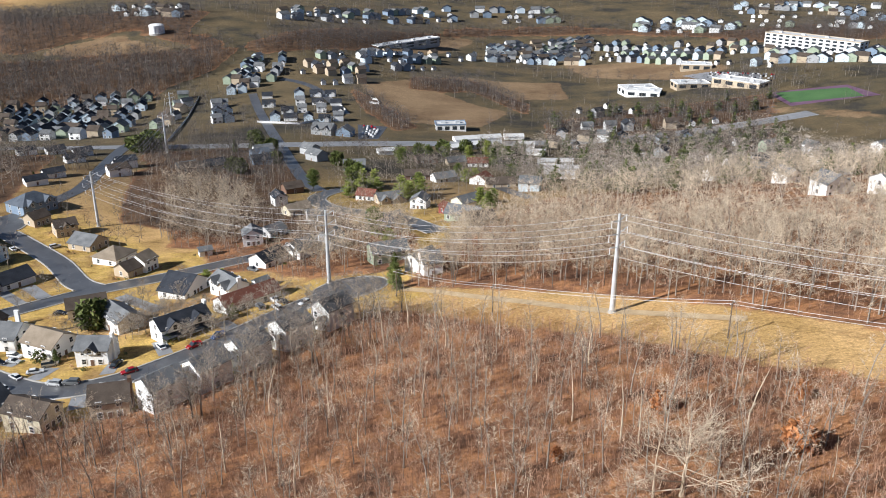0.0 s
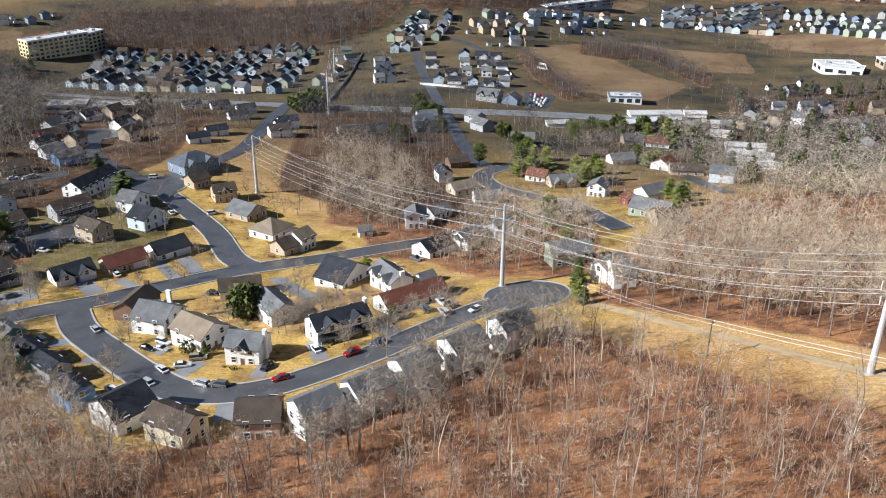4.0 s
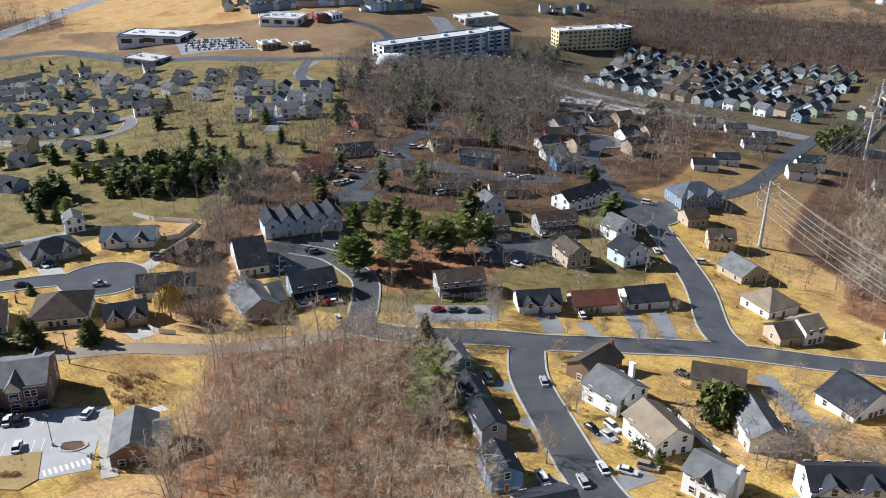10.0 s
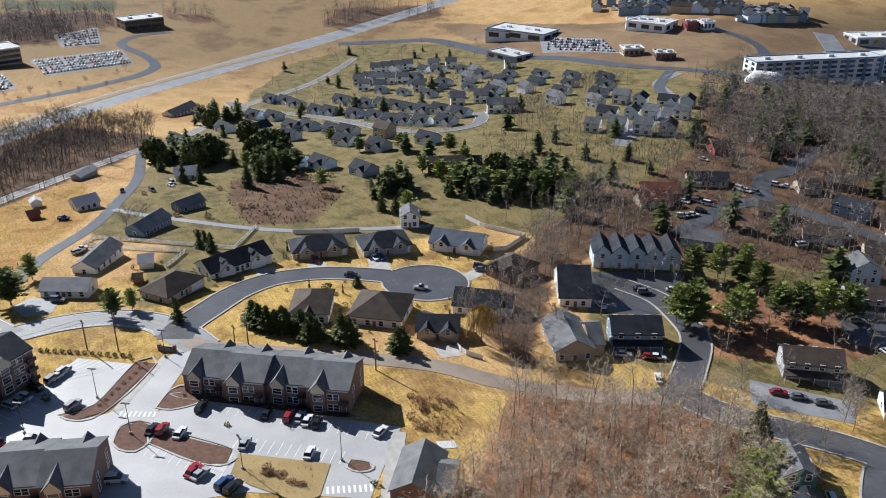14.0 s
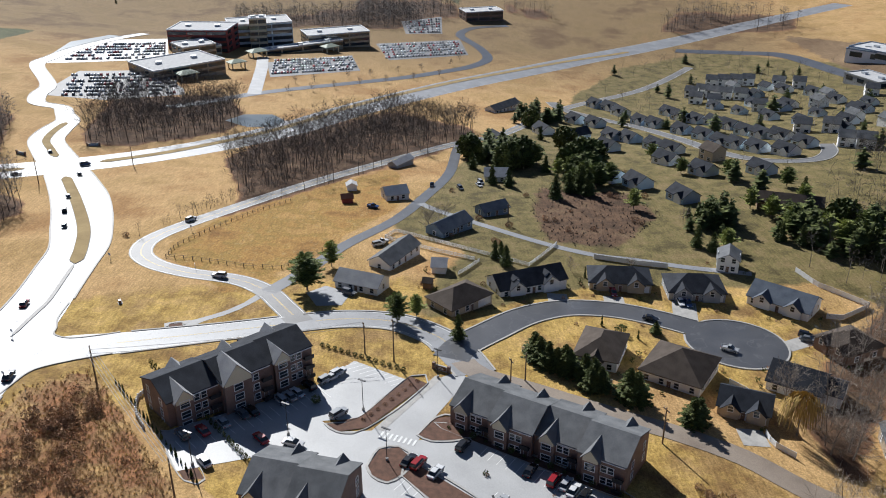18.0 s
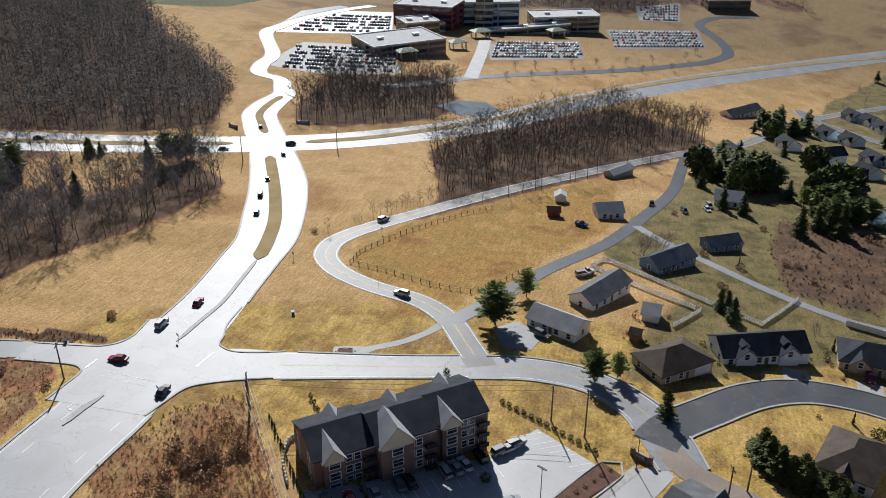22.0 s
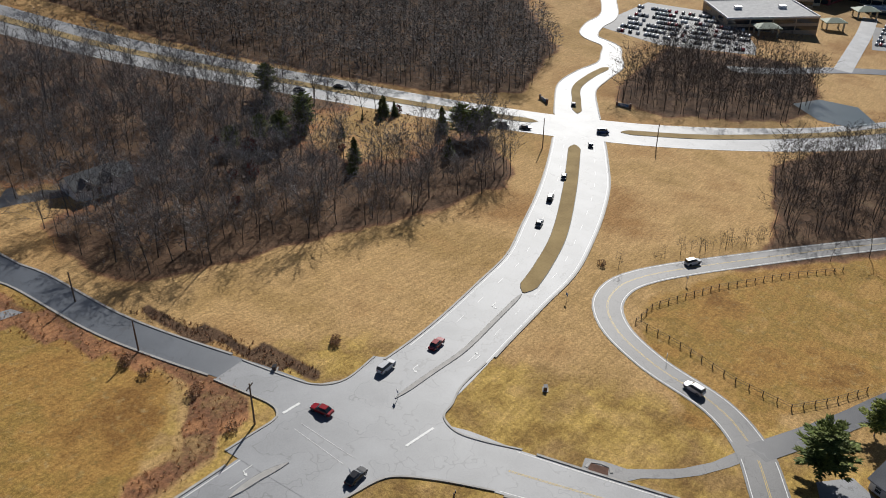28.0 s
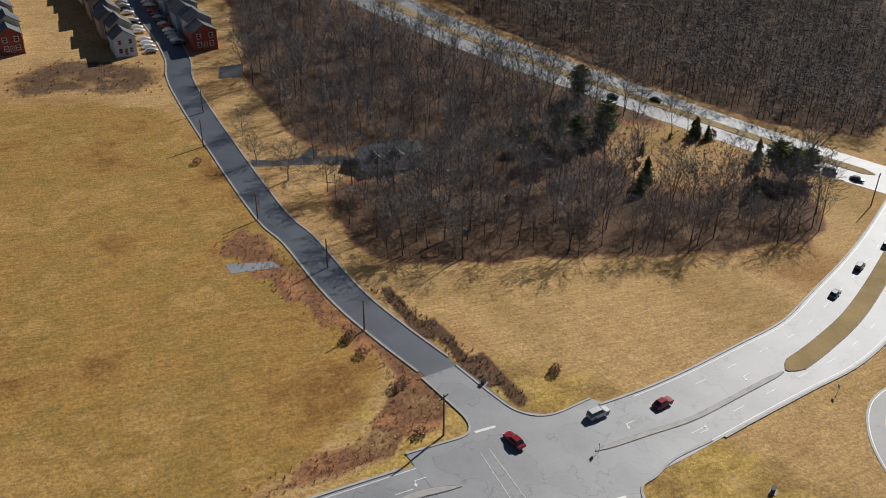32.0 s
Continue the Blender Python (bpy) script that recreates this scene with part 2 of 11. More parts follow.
ROOFS = {
    "dark": ((0.02, 0.023, 0.03), (0.047, 0.052, 0.064)), "greyroof": ((0.1, 0.105, 0.11), (0.19, 0.195, 0.2)), "brownroof": ((0.06, 0.046, 0.037), (0.112, 0.09, 0.073)), "paleroof": ((0.27, 0.275, 0.285), (0.38, 0.385, 0.39)),
    "tanroof": ((0.18, 0.145, 0.105), (0.28, 0.23, 0.175)), "redroof": ((0.13, 0.05, 0.035), (0.2, 0.085, 0.06)), "metalroof": ((0.45, 0.45, 0.45), (0.62, 0.62, 0.61)),
    "slateroof": ((0.075, 0.09, 0.115), (0.14, 0.16, 0.19)),
}
for key, (dark, light) in WALLS.items():
    M[key] = material("siding_" + key, dark, light, 0.25, 0.7, bump=0.25, fine=30, vary=0.08)
for key, (dark, light) in ROOFS.items():
    M[key] = material("shingle_" + key, dark, light, 0.35, 0.85, bump=0.35, fine=25, vary=0.1, spec=0.14)

# rolling ground: a level of -30 m with broad hills on a 200 m raster, west to east and south to north
HILL_X = np.arange(-1000, 401, 200.0)
HILL_Y = np.arange(-400, 1201, 200.0)
HILL_Z = np.array([14.5, -13.5, -8.2, 2.5, -6.4, 1.5, 4.0, -1.0, -1.8, 23.9, -14.0, 16.0, -4.6, -24.0, 14.7, 18.3, -2.6, -7.8, 31.3, -7.7, 11.2, -23.3, 2.3, 10.4, -4.8, 2.4, -5.0, 39.5, -19.6, 14.3, 3.8, 37.1, -12.7, -46.7, 20.7, 14.3, 37.2, -3.9, 33.7, -17.2, -2.0, 17.1, -3.0, 20.8, 9.5, 18.4, 1.5, 7.0, 12.2, 0.7, -3.7, 3.0, -14.3, -13.4, 20.5, 18.5, 20.6, 47.0, 3.1, -23.8, -4.5, -13.2, -10.6, 14.9, 12.1, 3.3, 12.2, 11.0, 9.9, 14.8, 9.6, 1.6])


def ground_z(x, y):
    """Height of the ground at places given as arrays or numbers."""
    x, y = np.asarray(x, float), np.asarray(y, float)
    gx = np.exp(-((x[..., None] - HILL_X) ** 2) / 72200.0)
    gy = np.exp(-((y[..., None] - HILL_Y) ** 2) / 72200.0)
    return np.einsum("...i,...j,ij->...", gx, gy, HILL_Z.reshape(len(HILL_X), len(HILL_Y))) - 30.0


def gz(x, y):
    return float(ground_z(x, y))


def inside(poly, x, y):
    """Which of the places lie inside an outline."""
    px, py = np.array(poly, float).T
    qx, qy = np.roll(px, 1), np.roll(py, 1)
    hits = np.zeros(np.shape(x), bool)
    for ax, ay, bx, by in zip(px, py, qx, qy):
        cross = (ay > y) != (by > y)
        at = ax + (y - ay) * (bx - ax) / (by - ay + 1e-9)
        hits ^= cross & (x < at)
    return hits


def near_line(pts, x, y):
    """Distance of the places from a line of points."""
    best = np.full(np.shape(x), 1e9)
    for (ax, ay), (bx, by) in zip(pts[:-1], pts[1:]):
        dx, dy = bx - ax, by - ay
        u = np.clip(((x - ax) * dx + (y - ay) * dy) / (dx * dx + dy * dy + 1e-9), 0, 1)
        best = np.minimum(best, np.hypot(x - ax - u * dx, y - ay - u * dy))
    return best


def smooth(pts, step=3.0):
    """A rounded line through points, as places every few metres (Catmull-Rom)."""
    p = [np.array(q, float) for q in pts]
    p = [2 * p[0] - p[1]] + p + [2 * p[-1] - p[-2]]
    line = []
    for a, b, c, d in zip(p[:-3], p[1:-2], p[2:-1], p[3:]):
        n = max(2, int(np.linalg.norm(c[:2] - b[:2]) / step))
        for u in np.arange(n) / n:
            line.append(0.5 * (2 * b + (c - a) * u + (2 * a - 5 * b + 4 * c - d) * u * u + (3 * b - a - 3 * c + d) * u ** 3))
    return np.array(line + [p[-2]])


def mesh_object(name, verts, faces, mat, parent=None, label="", smooth_shade=False):
    me = bpy.data.meshes.new(name)
    me.from_pydata([tuple(v) for v in verts], [], faces)
    for one in mat if isinstance(mat, (list, tuple)) else [mat]:
        me.materials.append(one)
    if smooth_shade:
        me.polygons.foreach_set("use_smooth", [True] * len(me.polygons))
    me.update()
    ob = new(name, me)
    if parent is not None:
        ob.parent = parent
    if label:
        ob["label"] = label
    return ob


def part(name, bm, mat, parent, label=""):
    me = bpy.data.meshes.new(name)
    bm.to_mesh(me)
    bm.free()
    for one in mat if isinstance(mat, (list, tuple)) else [mat]:
        me.materials.append(one)
    ob = new(name, me)
    ob.parent = parent
    if label:
        ob["label"] = label
    return ob


def add_box(bm, x0, x1, y0, y1, z0, z1, slot=0):
    v = [bm.verts.new(p) for p in ((x0, y0, z0), (x1, y0, z0), (x1, y1, z0), (x0, y1, z0), (x0, y0, z1), (x1, y0, z1), (x1, y1, z1), (x0, y1, z1))]
    for f in ((3, 2, 1, 0), (4, 5, 6, 7), (0, 1, 5, 4), (1, 2, 6, 5), (2, 3, 7, 6), (3, 0, 4, 7)):
        bm.faces.new([v[i] for i in f]).material_index = slot
    return v


def add_slab(bm, corners, thick, slot=0):
    """A sloping slab: four or more corners of its top, thickened downwards."""
    top = [bm.verts.new(c) for c in corners]
    low = [bm.verts.new((c[0], c[1], c[2] - thick)) for c in corners]
    bm.faces.new(top).material_index = slot
    bm.faces.new(list(reversed(low))).material_index = slot
    for i in range(len(top)):
        j = (i + 1) % len(top)
        bm.faces.new((low[i], low[j], top[j], top[i])).material_index = slot


def add_tube(bm, pts, radii, sides=6, slot=0):
    rings = []
    for k, p in enumerate(pts):
        p = Vector(p)
        ahead = Vector(pts[min(k + 1, len(pts) - 1)]) - Vector(pts[max(k - 1, 0)])
        q = ahead.to_track_quat("Z", "Y")
        rings.append([bm.verts.new(p + q @ Vector((radii[k] * math.cos(a), radii[k] * math.sin(a), 0))) for a in (2 * math.pi * i / sides for i in range(sides))])
    for a, b in zip(rings[:-1], rings[1:]):
        for i in range(sides):
            bm.faces.new((a[i], a[(i + 1) % sides], b[(i + 1) % sides], b[i])).material_index = slot
    bm.faces.new(list(reversed(rings[0]))).material_index = slot
    bm.faces.new(rings[-1]).material_index = slot


def thing(name, x, y, z=None, yaw=0.0, label="", category="", group="", kind=""):
    """An Empty at the base of a thing."""
    ob = new(name)
    ob.empty_display_size = 0.5
    ob.matrix_basis = pose(x, y, gz(x, y) if z is None else z, 0, 0, yaw)
    return tagged(ob, label, category, group, kind)

# ---- plan: roads as lines (x, y) or (x, y, width), woods as outlines ----
BOULEVARD = [(-212, -3, 19.5), (-232, -4, 19.5), (-252, -4, 20), (-272, -5, 19.5), (-294, -6, 17.5), (-312, -8, 16.5), (-333, -11, 17.2), (-352, -14, 18.3), (-373, -21, 20.0), (-392, -28, 20.6), (-411, -36, 20.8), (-429, -45, 19.7), (-446, -54, 18.6), (-460, -62, 17)]
HIGHWAY = [(-330, -330), (-345, -275), (-367, -224), (-387, -188), (-410, -150), (-430, -112), (-443, -88), (-459, -61), (-480, -33), (-512, -3), (-552, 24), (-635, 66), (-742, 135), (-838, 221), (-900, 300), (-960, 410), (-1010, 540)]
HOSPITAL_DRIVE = [(-462, -63, 18), (-484, -76, 17), (-505, -87, 16), (-526, -91, 15), (-548, -93, 12), (-563, -100, 9.5), (-578, -108, 9), (-584, -123, 9), (-604, -131, 9), (-634, -137, 9), (-689, -166, 9), (-720, -169, 9), (-769, -170, 9), (-842, -163, 9), (-887, -152, 9)]
SIDE_ROAD = [(-266, -4, 14), (-276, 10, 14), (-280, 23, 12), (-288, 47, 10), (-294, 64, 10), (-298, 78, 10), (-297, 92, 10), (-289, 103, 10), (-280, 108, 11), (-270, 112, 10)]
LANE = [(-276, 109), (-270, 113), (-263, 126), (-253, 144), (-247, 156), (-239, 168), (-227, 179), (-215, 196), (-207, 215)]
LOOP_ROAD = [(-295, 66), (-305, 60), (-316, 53), (-324, 43), (-329, 27), (-337, 14), (-349, 7), (-366, 9), (-399, 27), (-440, 52), (-487, 84), (-542, 123), (-566, 144), (-670, 197), (-752, 270), (-831, 330)]
NORTH_LANE = [(-315, 54), (-336, 64), (-358, 73), (-388, 89), (-421, 100), (-463, 111), (-520, 117), (-542, 123)]
FENCE_LANE = [(-410, 98), (-399, 106), (-378, 126), (-363, 142), (-353, 157), (-349, 170), (-343, 186), (-338, 205)]
COURT_ROAD = [(-277, 106), (-284, 109), (-293, 117), (-304, 128), (-310, 140), (-310, 153), (-306, 164), (-300, 174), (-294, 181)]
CRESCENT = [(-32, 252), (-41, 245), (-55, 228), (-65, 215), (-77, 203), (-85, 197), (-95, 194), (-108, 196), (-121, 204), (-137, 216), (-155, 230), (-167, 244)]
CROSS_ROAD = [(-213, 218), (-205, 220), (-196, 224), (-186, 233), (-177, 241), (-164, 250), (-148, 264), (-127, 281), (-101, 295), (-82, 307), (-62, 318)]
NORTH_STREET = [(-124, 283), (-136, 293), (-154, 318), (-175, 340), (-192, 356), (-200, 362)]
COURT_ENTRY = [(-209, 220), (-218, 230), (-231, 242), (-244, 246), (-256, 247), (-268, 242)]
WEST_LANE = [(-272, -10), (-270, -25), (-264, -49), (-261, -66), (-260, -90), (-258, -103), (-258, -140), (-259, -188), (-263, -210), (-263, -240), (-258, -275), (-252, -310)]
EAST_STREET = [(-179, 808), (-155, 724), (-111, 576), (-81, 477), (-66, 442)]
EAST_CURVE = [(-48, 450), (-60, 440), (-65, 421), (-55, 400), (-38, 385), (-20, 368), (-2, 327)]
FAR_HIGHWAY = [(-640, 700), (-560, 650), (-477, 609), (-398, 577), (-320, 556), (-234, 556), (-163, 566), (-112, 581), (-45, 605), (68, 640), (177, 668), (300, 690)]
FAR_STREET = [(-395, 325), (-412, 345), (-435, 379), (-466, 411), (-524, 442), (-556, 482)]
WOODS_EAST = [(-118, 150), (-100, 170), (-75, 176), (-63, 180), (-50, 192), (-34, 215), (-16, 226), (14, 196), (40, 178), (82, 138), (140, 92), (120, 20), (40, 30), (-20, 60), (-60, 95), (-100, 110)]
WOODS_NORTH = [(-12, 246), (18, 226), (44, 206), (90, 164), (150, 105), (250, 100), (180, 178), (127, 222), (83, 262), (34, 297), (-6, 284)]
HILL_GARDENS = [(-6, 284), (34, 297), (83, 262), (127, 222), (180, 178), (330, 160), (380, 330), (330, 520), (210, 480), (110, 420), (50, 400), (10, 330)]
WOODS_MID = [(-225, 182), (-221, 197), (-210, 212), (-196, 219), (-178, 222), (-160, 205), (-146, 192), (-123, 176), (-107, 168), (-95, 158), (-110, 140), (-130, 128), (-165, 132), (-185, 147), (-200, 163)]
WOODS_WEST = [(-294, -300), (-330, -290), (-358, -237), (-376, -185), (-398, -150), (-420, -100), (-428, -84), (-400, -52), (-387, -49), (-346, -54), (-318, -63), (-289, -68), (-272, -76), (-271, -98), (-280, -120), (-278, -160), (-277, -184), (-290, -221)]
WOODS_RIDGE = [(-366, -320), (-372, -290), (-392, -216), (-422, -160), (-449, -116), (-480, -96), (-520, -112), (-549, -122), (-590, -160), (-627, -200), (-747, -309), (-700, -420), (-450, -420)]
WOODS_POND = [(-497, -68), (-505, -40), (-535, -8), (-565, -2), (-600, -10), (-640, -30), (-610, -90), (-570, -82), (-540, -80)]
WOODS_STRIP = [(-375, 20), (-405, 37), (-457, 72), (-533, 124), (-580, 130), (-620, 80), (-556, 37), (-510, 12), (-480, 5), (-450, 15), (-432, 22), (-410, 26)]
TREES_NORTH = [(-290, 250), (-262, 300), (-230, 330), (-215, 400), (-240, 520), (-330, 520), (-440, 560), (-470, 520), (-400, 400), (-330, 280)]
TREES_LINE = [(-150, 375), (-60, 335), (-30, 350), (-70, 400), (-140, 500), (-180, 480)]
TREES_EAST = [(25, 589), (93, 673), (256, 650), (240, 400), (132, 385), (74, 372), (41, 446)]
TREES_WEST = [(-331, 328), (-274, 352), (-269, 393), (-363, 531), (-435, 478), (-410, 408)]
TREES_COURT = [(-226, 187), (-259, 187), (-299, 221), (-345, 273), (-342, 305), (-297, 258), (-278, 222)]
WOODS_FAR = [(-560, 815), (-483, 811), (-280, 790), (-270, 847), (-234, 901), (-310, 955), (-560, 935)]
HEDGE = [(-3, 928), (67, 840), (64, 799), (14, 860)]
MEDIAN_GRASS = [(-441, -53), (-405, -35), (-372, -20), (-351, -13), (-335, -9)]
MEDIAN_STONE = [(-334, -9), (-320, -7), (-305, -5), (-293, -5), (-282, -5)]
MEDIAN_SOUTH = [(-256, -7), (-250, -8), (-244, -8)]
HIGHWAY_WEST = [(-452, -75), (-442, -92), (-428, -117), (-410, -150), (-387, -188), (-367, -224), (-347, -270)]
HIGHWAY_EAST = [(-468, -48), (-496, -19), (-553, 20), (-639, 61), (-745, 129), (-838, 215), (-890, 290)]
HOSPITAL_MEDIAN = [(-474, -70), (-488, -78), (-505, -87), (-526, -91), (-544, -92)]
BANK = [(-236, 3), (-256, 9), (-267, 20), (-256, 28), (-236, 41), (-222, 52), (-210, 55), (-206, 20)]
DITCH = [(-266, -67), (-270, -64), (-276, -42), (-279, -23), (-277, -20), (-273, -26), (-271, -40)]
CLEARING = [(-32, 260), (-16, 251), (22, 220), (43, 196), (69, 177), (65, 165), (40, 182), (14, 205), (-14, 232)]
WOODS_HILL = [(-486, 800), (-435, 828), (-353, 837), (-281, 847), (-249, 871), (-233, 910), (-224, 967), (-357, 943), (-542, 928)]
WOODS_TOWN = [(-487, 447), (-474, 487), (-450, 567), (-534, 687), (-499, 721), (-432, 585), (-331, 476), (-295, 433), (-304, 402), (-328, 387), (-366, 364), (-417, 388)]
WOODS_HEDGE = [(-92, 841), (-62, 792), (-27, 701), (-18, 679), (-36, 655), (-69, 744)]
WOODS_RIM = [(-35, 915), (31, 931), (81, 803), (76, 752), (29, 861), (1, 843), (-32, 848)]
WOODS_SHOPS = [(86, 723), (126, 750), (172, 769), (302, 780), (230, 580), (137, 586), (79, 629)]
WOODS_BELOW = [(-195, 530), (-140, 565), (-120, 577), (-101, 534), (-74, 453), (-105, 415), (-141, 431)]
GARDENS = [(-439, 271), (-412, 337), (-377, 362), (-281, 418), (-235, 411), (-204, 345), (-224, 326), (-234, 295), (-263, 263), (-292, 249), (-336, 221)]
GARDENS_WEST = [(-720, 209), (-833, 271), (-887, 361), (-794, 449), (-705, 437), (-369, 264), (-382, 246), (-437, 233), (-515, 216)]
COURT_YARDS = [(-284, 242), (-289, 285), (-258, 347), (-222, 391), (-182, 346), (-168, 310), (-176, 275), (-191, 255), (-213, 224), (-238, 209)]
FIELD_ONE = [(-84, 852), (-37, 895), (33, 788), (61, 768), (29, 695), (-29, 696), (-71, 820)]
FIELD_TWO = [(-3, 945), (126, 933), (124, 836), (66, 825)]
FIELD_THREE = [(144, 1073), (281, 1032), (307, 925), (261, 874), (160, 967)]
BUILDING_LAND = [(-915, 444), (-752, 546), (-677, 665), (-595, 830), (-550, 781), (-580, 721), (-597, 590), (-565, 490), (-622, 457), (-737, 437)]
RED_EARTH = [(-574, 784), (-576, 825), (-545, 862), (-520, 855), (-546, 833), (-560, 789)]
WOODS_N = [(-536, 1067), (-493, 973), (-460, 969), (-411, 1011), (-358, 1028), (-315, 994), (-241, 947), (-246, 986), (-297, 1024), (-291, 1137), (-491, 1163), (-692, 1389)]
WOODS_NE = [(-217, 963), (-193, 952), (-95, 1025), (-3, 1204), (-3, 1247), (-108, 1179), (-179, 1064), (-219, 990)]
WOODS_E = [(1, 1227), (96, 1276), (225, 1269), (345, 1176), (390, 1070), (518, 1026), (614, 1226), (396, 1194), (185, 1338), (1, 1293)]
FIELD_FOUR = [(-453, 969), (-418, 993), (-371, 1008), (-301, 966), (-278, 948), (-307, 942), (-417, 956)]
FIELD_FIVE = [(-87, 1015), (0, 1099), (53, 1236), (1, 1232), (-64, 1070)]
THICKET = [(-91, 292), (-73, 292), (-58, 286), (-49, 273), (-41, 271), (-34, 283), (-44, 406), (-82, 375), (-95, 338), (-95, 312)]
CLEAR_WEST = [(-364, -112), (-374, -124), (-392, -134), (-425, -116), (-430, -84), (-408, -84), (-388, -80), (-368, -87)]
CLEAR_DRIVE = [(-264, -140), (-278, -143), (-289, -135), (-306, -131), (-298, -115), (-274, -115), (-261, -112), (-261, -122)]
SCRUB = [(-231, 15), (-243, 17), (-255, 21), (-258, 27), (-244, 36), (-223, 50), (-218, 52), (-217, 22)]
MOUND = [(-207, -189), (-222, -188), (-252, -183), (-259, -206), (-251, -207), (-235, -215), (-227, -216), (-212, -206), (-208, -196)]
VERGE = [(-240, -93), (-245, -78), (-250, -61), (-255, -49), (-257, -38), (-255, -32), (-246, -24), (-235, -22), (-222, -20), (-227, -17), (-242, -16), (-259, -20), (-264, -26), (-264, -30), (-263, -47), (-260, -61), (-257, -76), (-254, -90), (-251, -102)]
WEST_WOODS_A = [(-1140, 25), (-1092, 139), (-1023, 139), (-993, 95), (-977, 60), (-943, 32)]
WEST_WOODS_B = [(-962, 333), (-947, 388), (-928, 460), (-982, 483), (-1045, 380)]
WEST_WOODS_C = [(-1036, 186), (-1008, 239), (-1045, 240), (-1081, 191)]
MEADOW_A = [(-1206, 24), (-1154, 150), (-1097, 142), (-1153, 25)]
MEADOW_B = [(-711, -301), (-798, -285), (-842, -225), (-751, -227), (-685, -267)]
WEST_LAWN = [(-150, -186), (-205, -186), (-238, -178), (-252, -168), (-255, -141), (-257, -77), (-256, -38), (-246, -27), (-226, -18), (-150, -16), (-60, -60), (-60, -186)]
FIELD_SIX = [(220, 727), (288, 703), (335, 641), (345, 662), (293, 717), (230, 745)]
SPORTS_FIELD = [(299, 774), (357, 759), (356, 723), (298, 732)]
FIRS_A = [(-482, 127), (-470, 148), (-521, 155), (-528, 132)]
FIRS_B = [(-448, 161), (-439, 177), (-498, 189), (-503, 174)]
FIRS_C = [(-599, 153), (-609, 186), (-656, 192), (-653, 162)]
FIRS_D = [(-369, 225), (-363, 237), (-384, 247), (-389, 233)]
FIRS_E = [(-346, 229), (-343, 265), (-370, 281), (-382, 266)]
FIRS_F = [(-491, 119), (-491, 124), (-536, 128), (-538, 123)]
FIRS_G = [(-381, 193), (-373, 209), (-395, 216), (-402, 204)]
FIRS_H = [(-377, 352), (-374, 358), (-393, 373), (-396, 367)]
FIRS_I = [(-382, 393), (-372, 409), (-400, 434), (-408, 418)]
SERVICE_TRACK = [(-14, 245), (-3, 236), (8, 225), (21, 213), (38, 197), (58, 183), (69, 176)]
BOULEVARD_FIELD = [(-270, -58), (-294, -46), (-342, -37), (-378, -41), (-376, -30), (-330, -17), (-294, -12), (-270, -17), (-268, -39)]
TRIANGLE = [(-293, 11), (-301, 8), (-316, 13), (-340, 11), (-344, 15), (-323, 42), (-314, 48), (-291, 27)]
SCRUB_WEST = [(-231, 15), (-243, 17), (-255, 21), (-257, 25), (-246, 28), (-234, 30), (-222, 36), (-217, 40), (-217, 22)]
STRAW_PATCH = [(-226, 154), (-227, 160), (-217, 164), (-208, 159), (-209, 154), (-216, 151)]
LAWN_ISLAND = [(-214, 113), (-207, 127), (-199, 123), (-198, 120), (-206, 112)]
GARDENS_NEAR = [(-299, 97), (-335, 104), (-396, 134), (-462, 198), (-434, 263), (-326, 218), (-328, 183), (-322, 140), (-304, 115)]
HEDGEROW = [(-362, 1), (-405, 18), (-458, 47), (-451, 49), (-397, 21), (-357, 4)]
CORNER_EAST = [(-304, 1), (-294, 2), (-288, 4), (-284, 5), (-282, 9), (-283, 14), (-286, 21)]
CORNER_SOUTH = [(-274, 23), (-270, 15), (-266, 9), (-263, 7), (-258, 6), (-252, 5)]
CORNER_WEST = [(-251, -17), (-257, -17), (-262, -17), (-264, -18), (-265, -21), (-264, -28), (-263, -34)]
CORNER_NORTH = [(-271, -35), (-273, -25), (-275, -19), (-280, -16), (-290, -17)]
GARDEN_STREET = [(-295, 284), (-300, 296), (-308, 313), (-310, 328), (-303, 338), (-291, 343), (-279, 347), (-265, 352), (-255, 362), (-248, 371)]
GARDEN_LANE = [(-306, 335), (-320, 344), (-330, 356), (-332, 367), (-339, 382), (-354, 410)]
HILL_STREET = [(-82, 721), (-102, 778), (-121, 825), (-141, 850), (-161, 862)]
RING_DRIVE = [(-596, -52), (-613, -36), (-647, -11), (-676, 18), (-702, 47), (-739, 86), (-771, 114), (-803, 140), (-838, 155), (-880, 150), (-930, 135), (-965, 150), (-980, 185)]
FRONT_DRIVE = [(-646, -11), (-690, -16), (-740, -22), (-786, -29)]
COTTAGE_STREET = [(-690, 190), (-665, 194), (-633, 213), (-600, 231), (-556, 243), (-517, 249), (-492, 258), (-481, 272), (-483, 290), (-500, 303), (-520, 310)]
LOT_LAWN = [(-262, 30), (-290, 62), (-293, 92), (-276, 106), (-262, 118), (-240, 164), (-218, 178), (-200, 160), (-184, 146), (-190, 108), (-215, 62)]
PINE_BELT = [(-234, 237), (-219, 238), (-208, 262), (-205, 285), (-222, 306), (-240, 300), (-252, 286), (-256, 268), (-246, 250)]
SOUTH_ROW = [(-124, 158), (-104, 168), (-84, 168), (-66, 166), (-50, 180), (-38, 194), (-24, 210), (-14, 226), (-6, 219), (-20, 196), (-40, 174), (-64, 154), (-100, 150)]
HOSPITAL_WOODS = [(-946, -82), (-968, -8), (-950, 70), (-985, 100), (-1065, 80), (-1036, -100)]
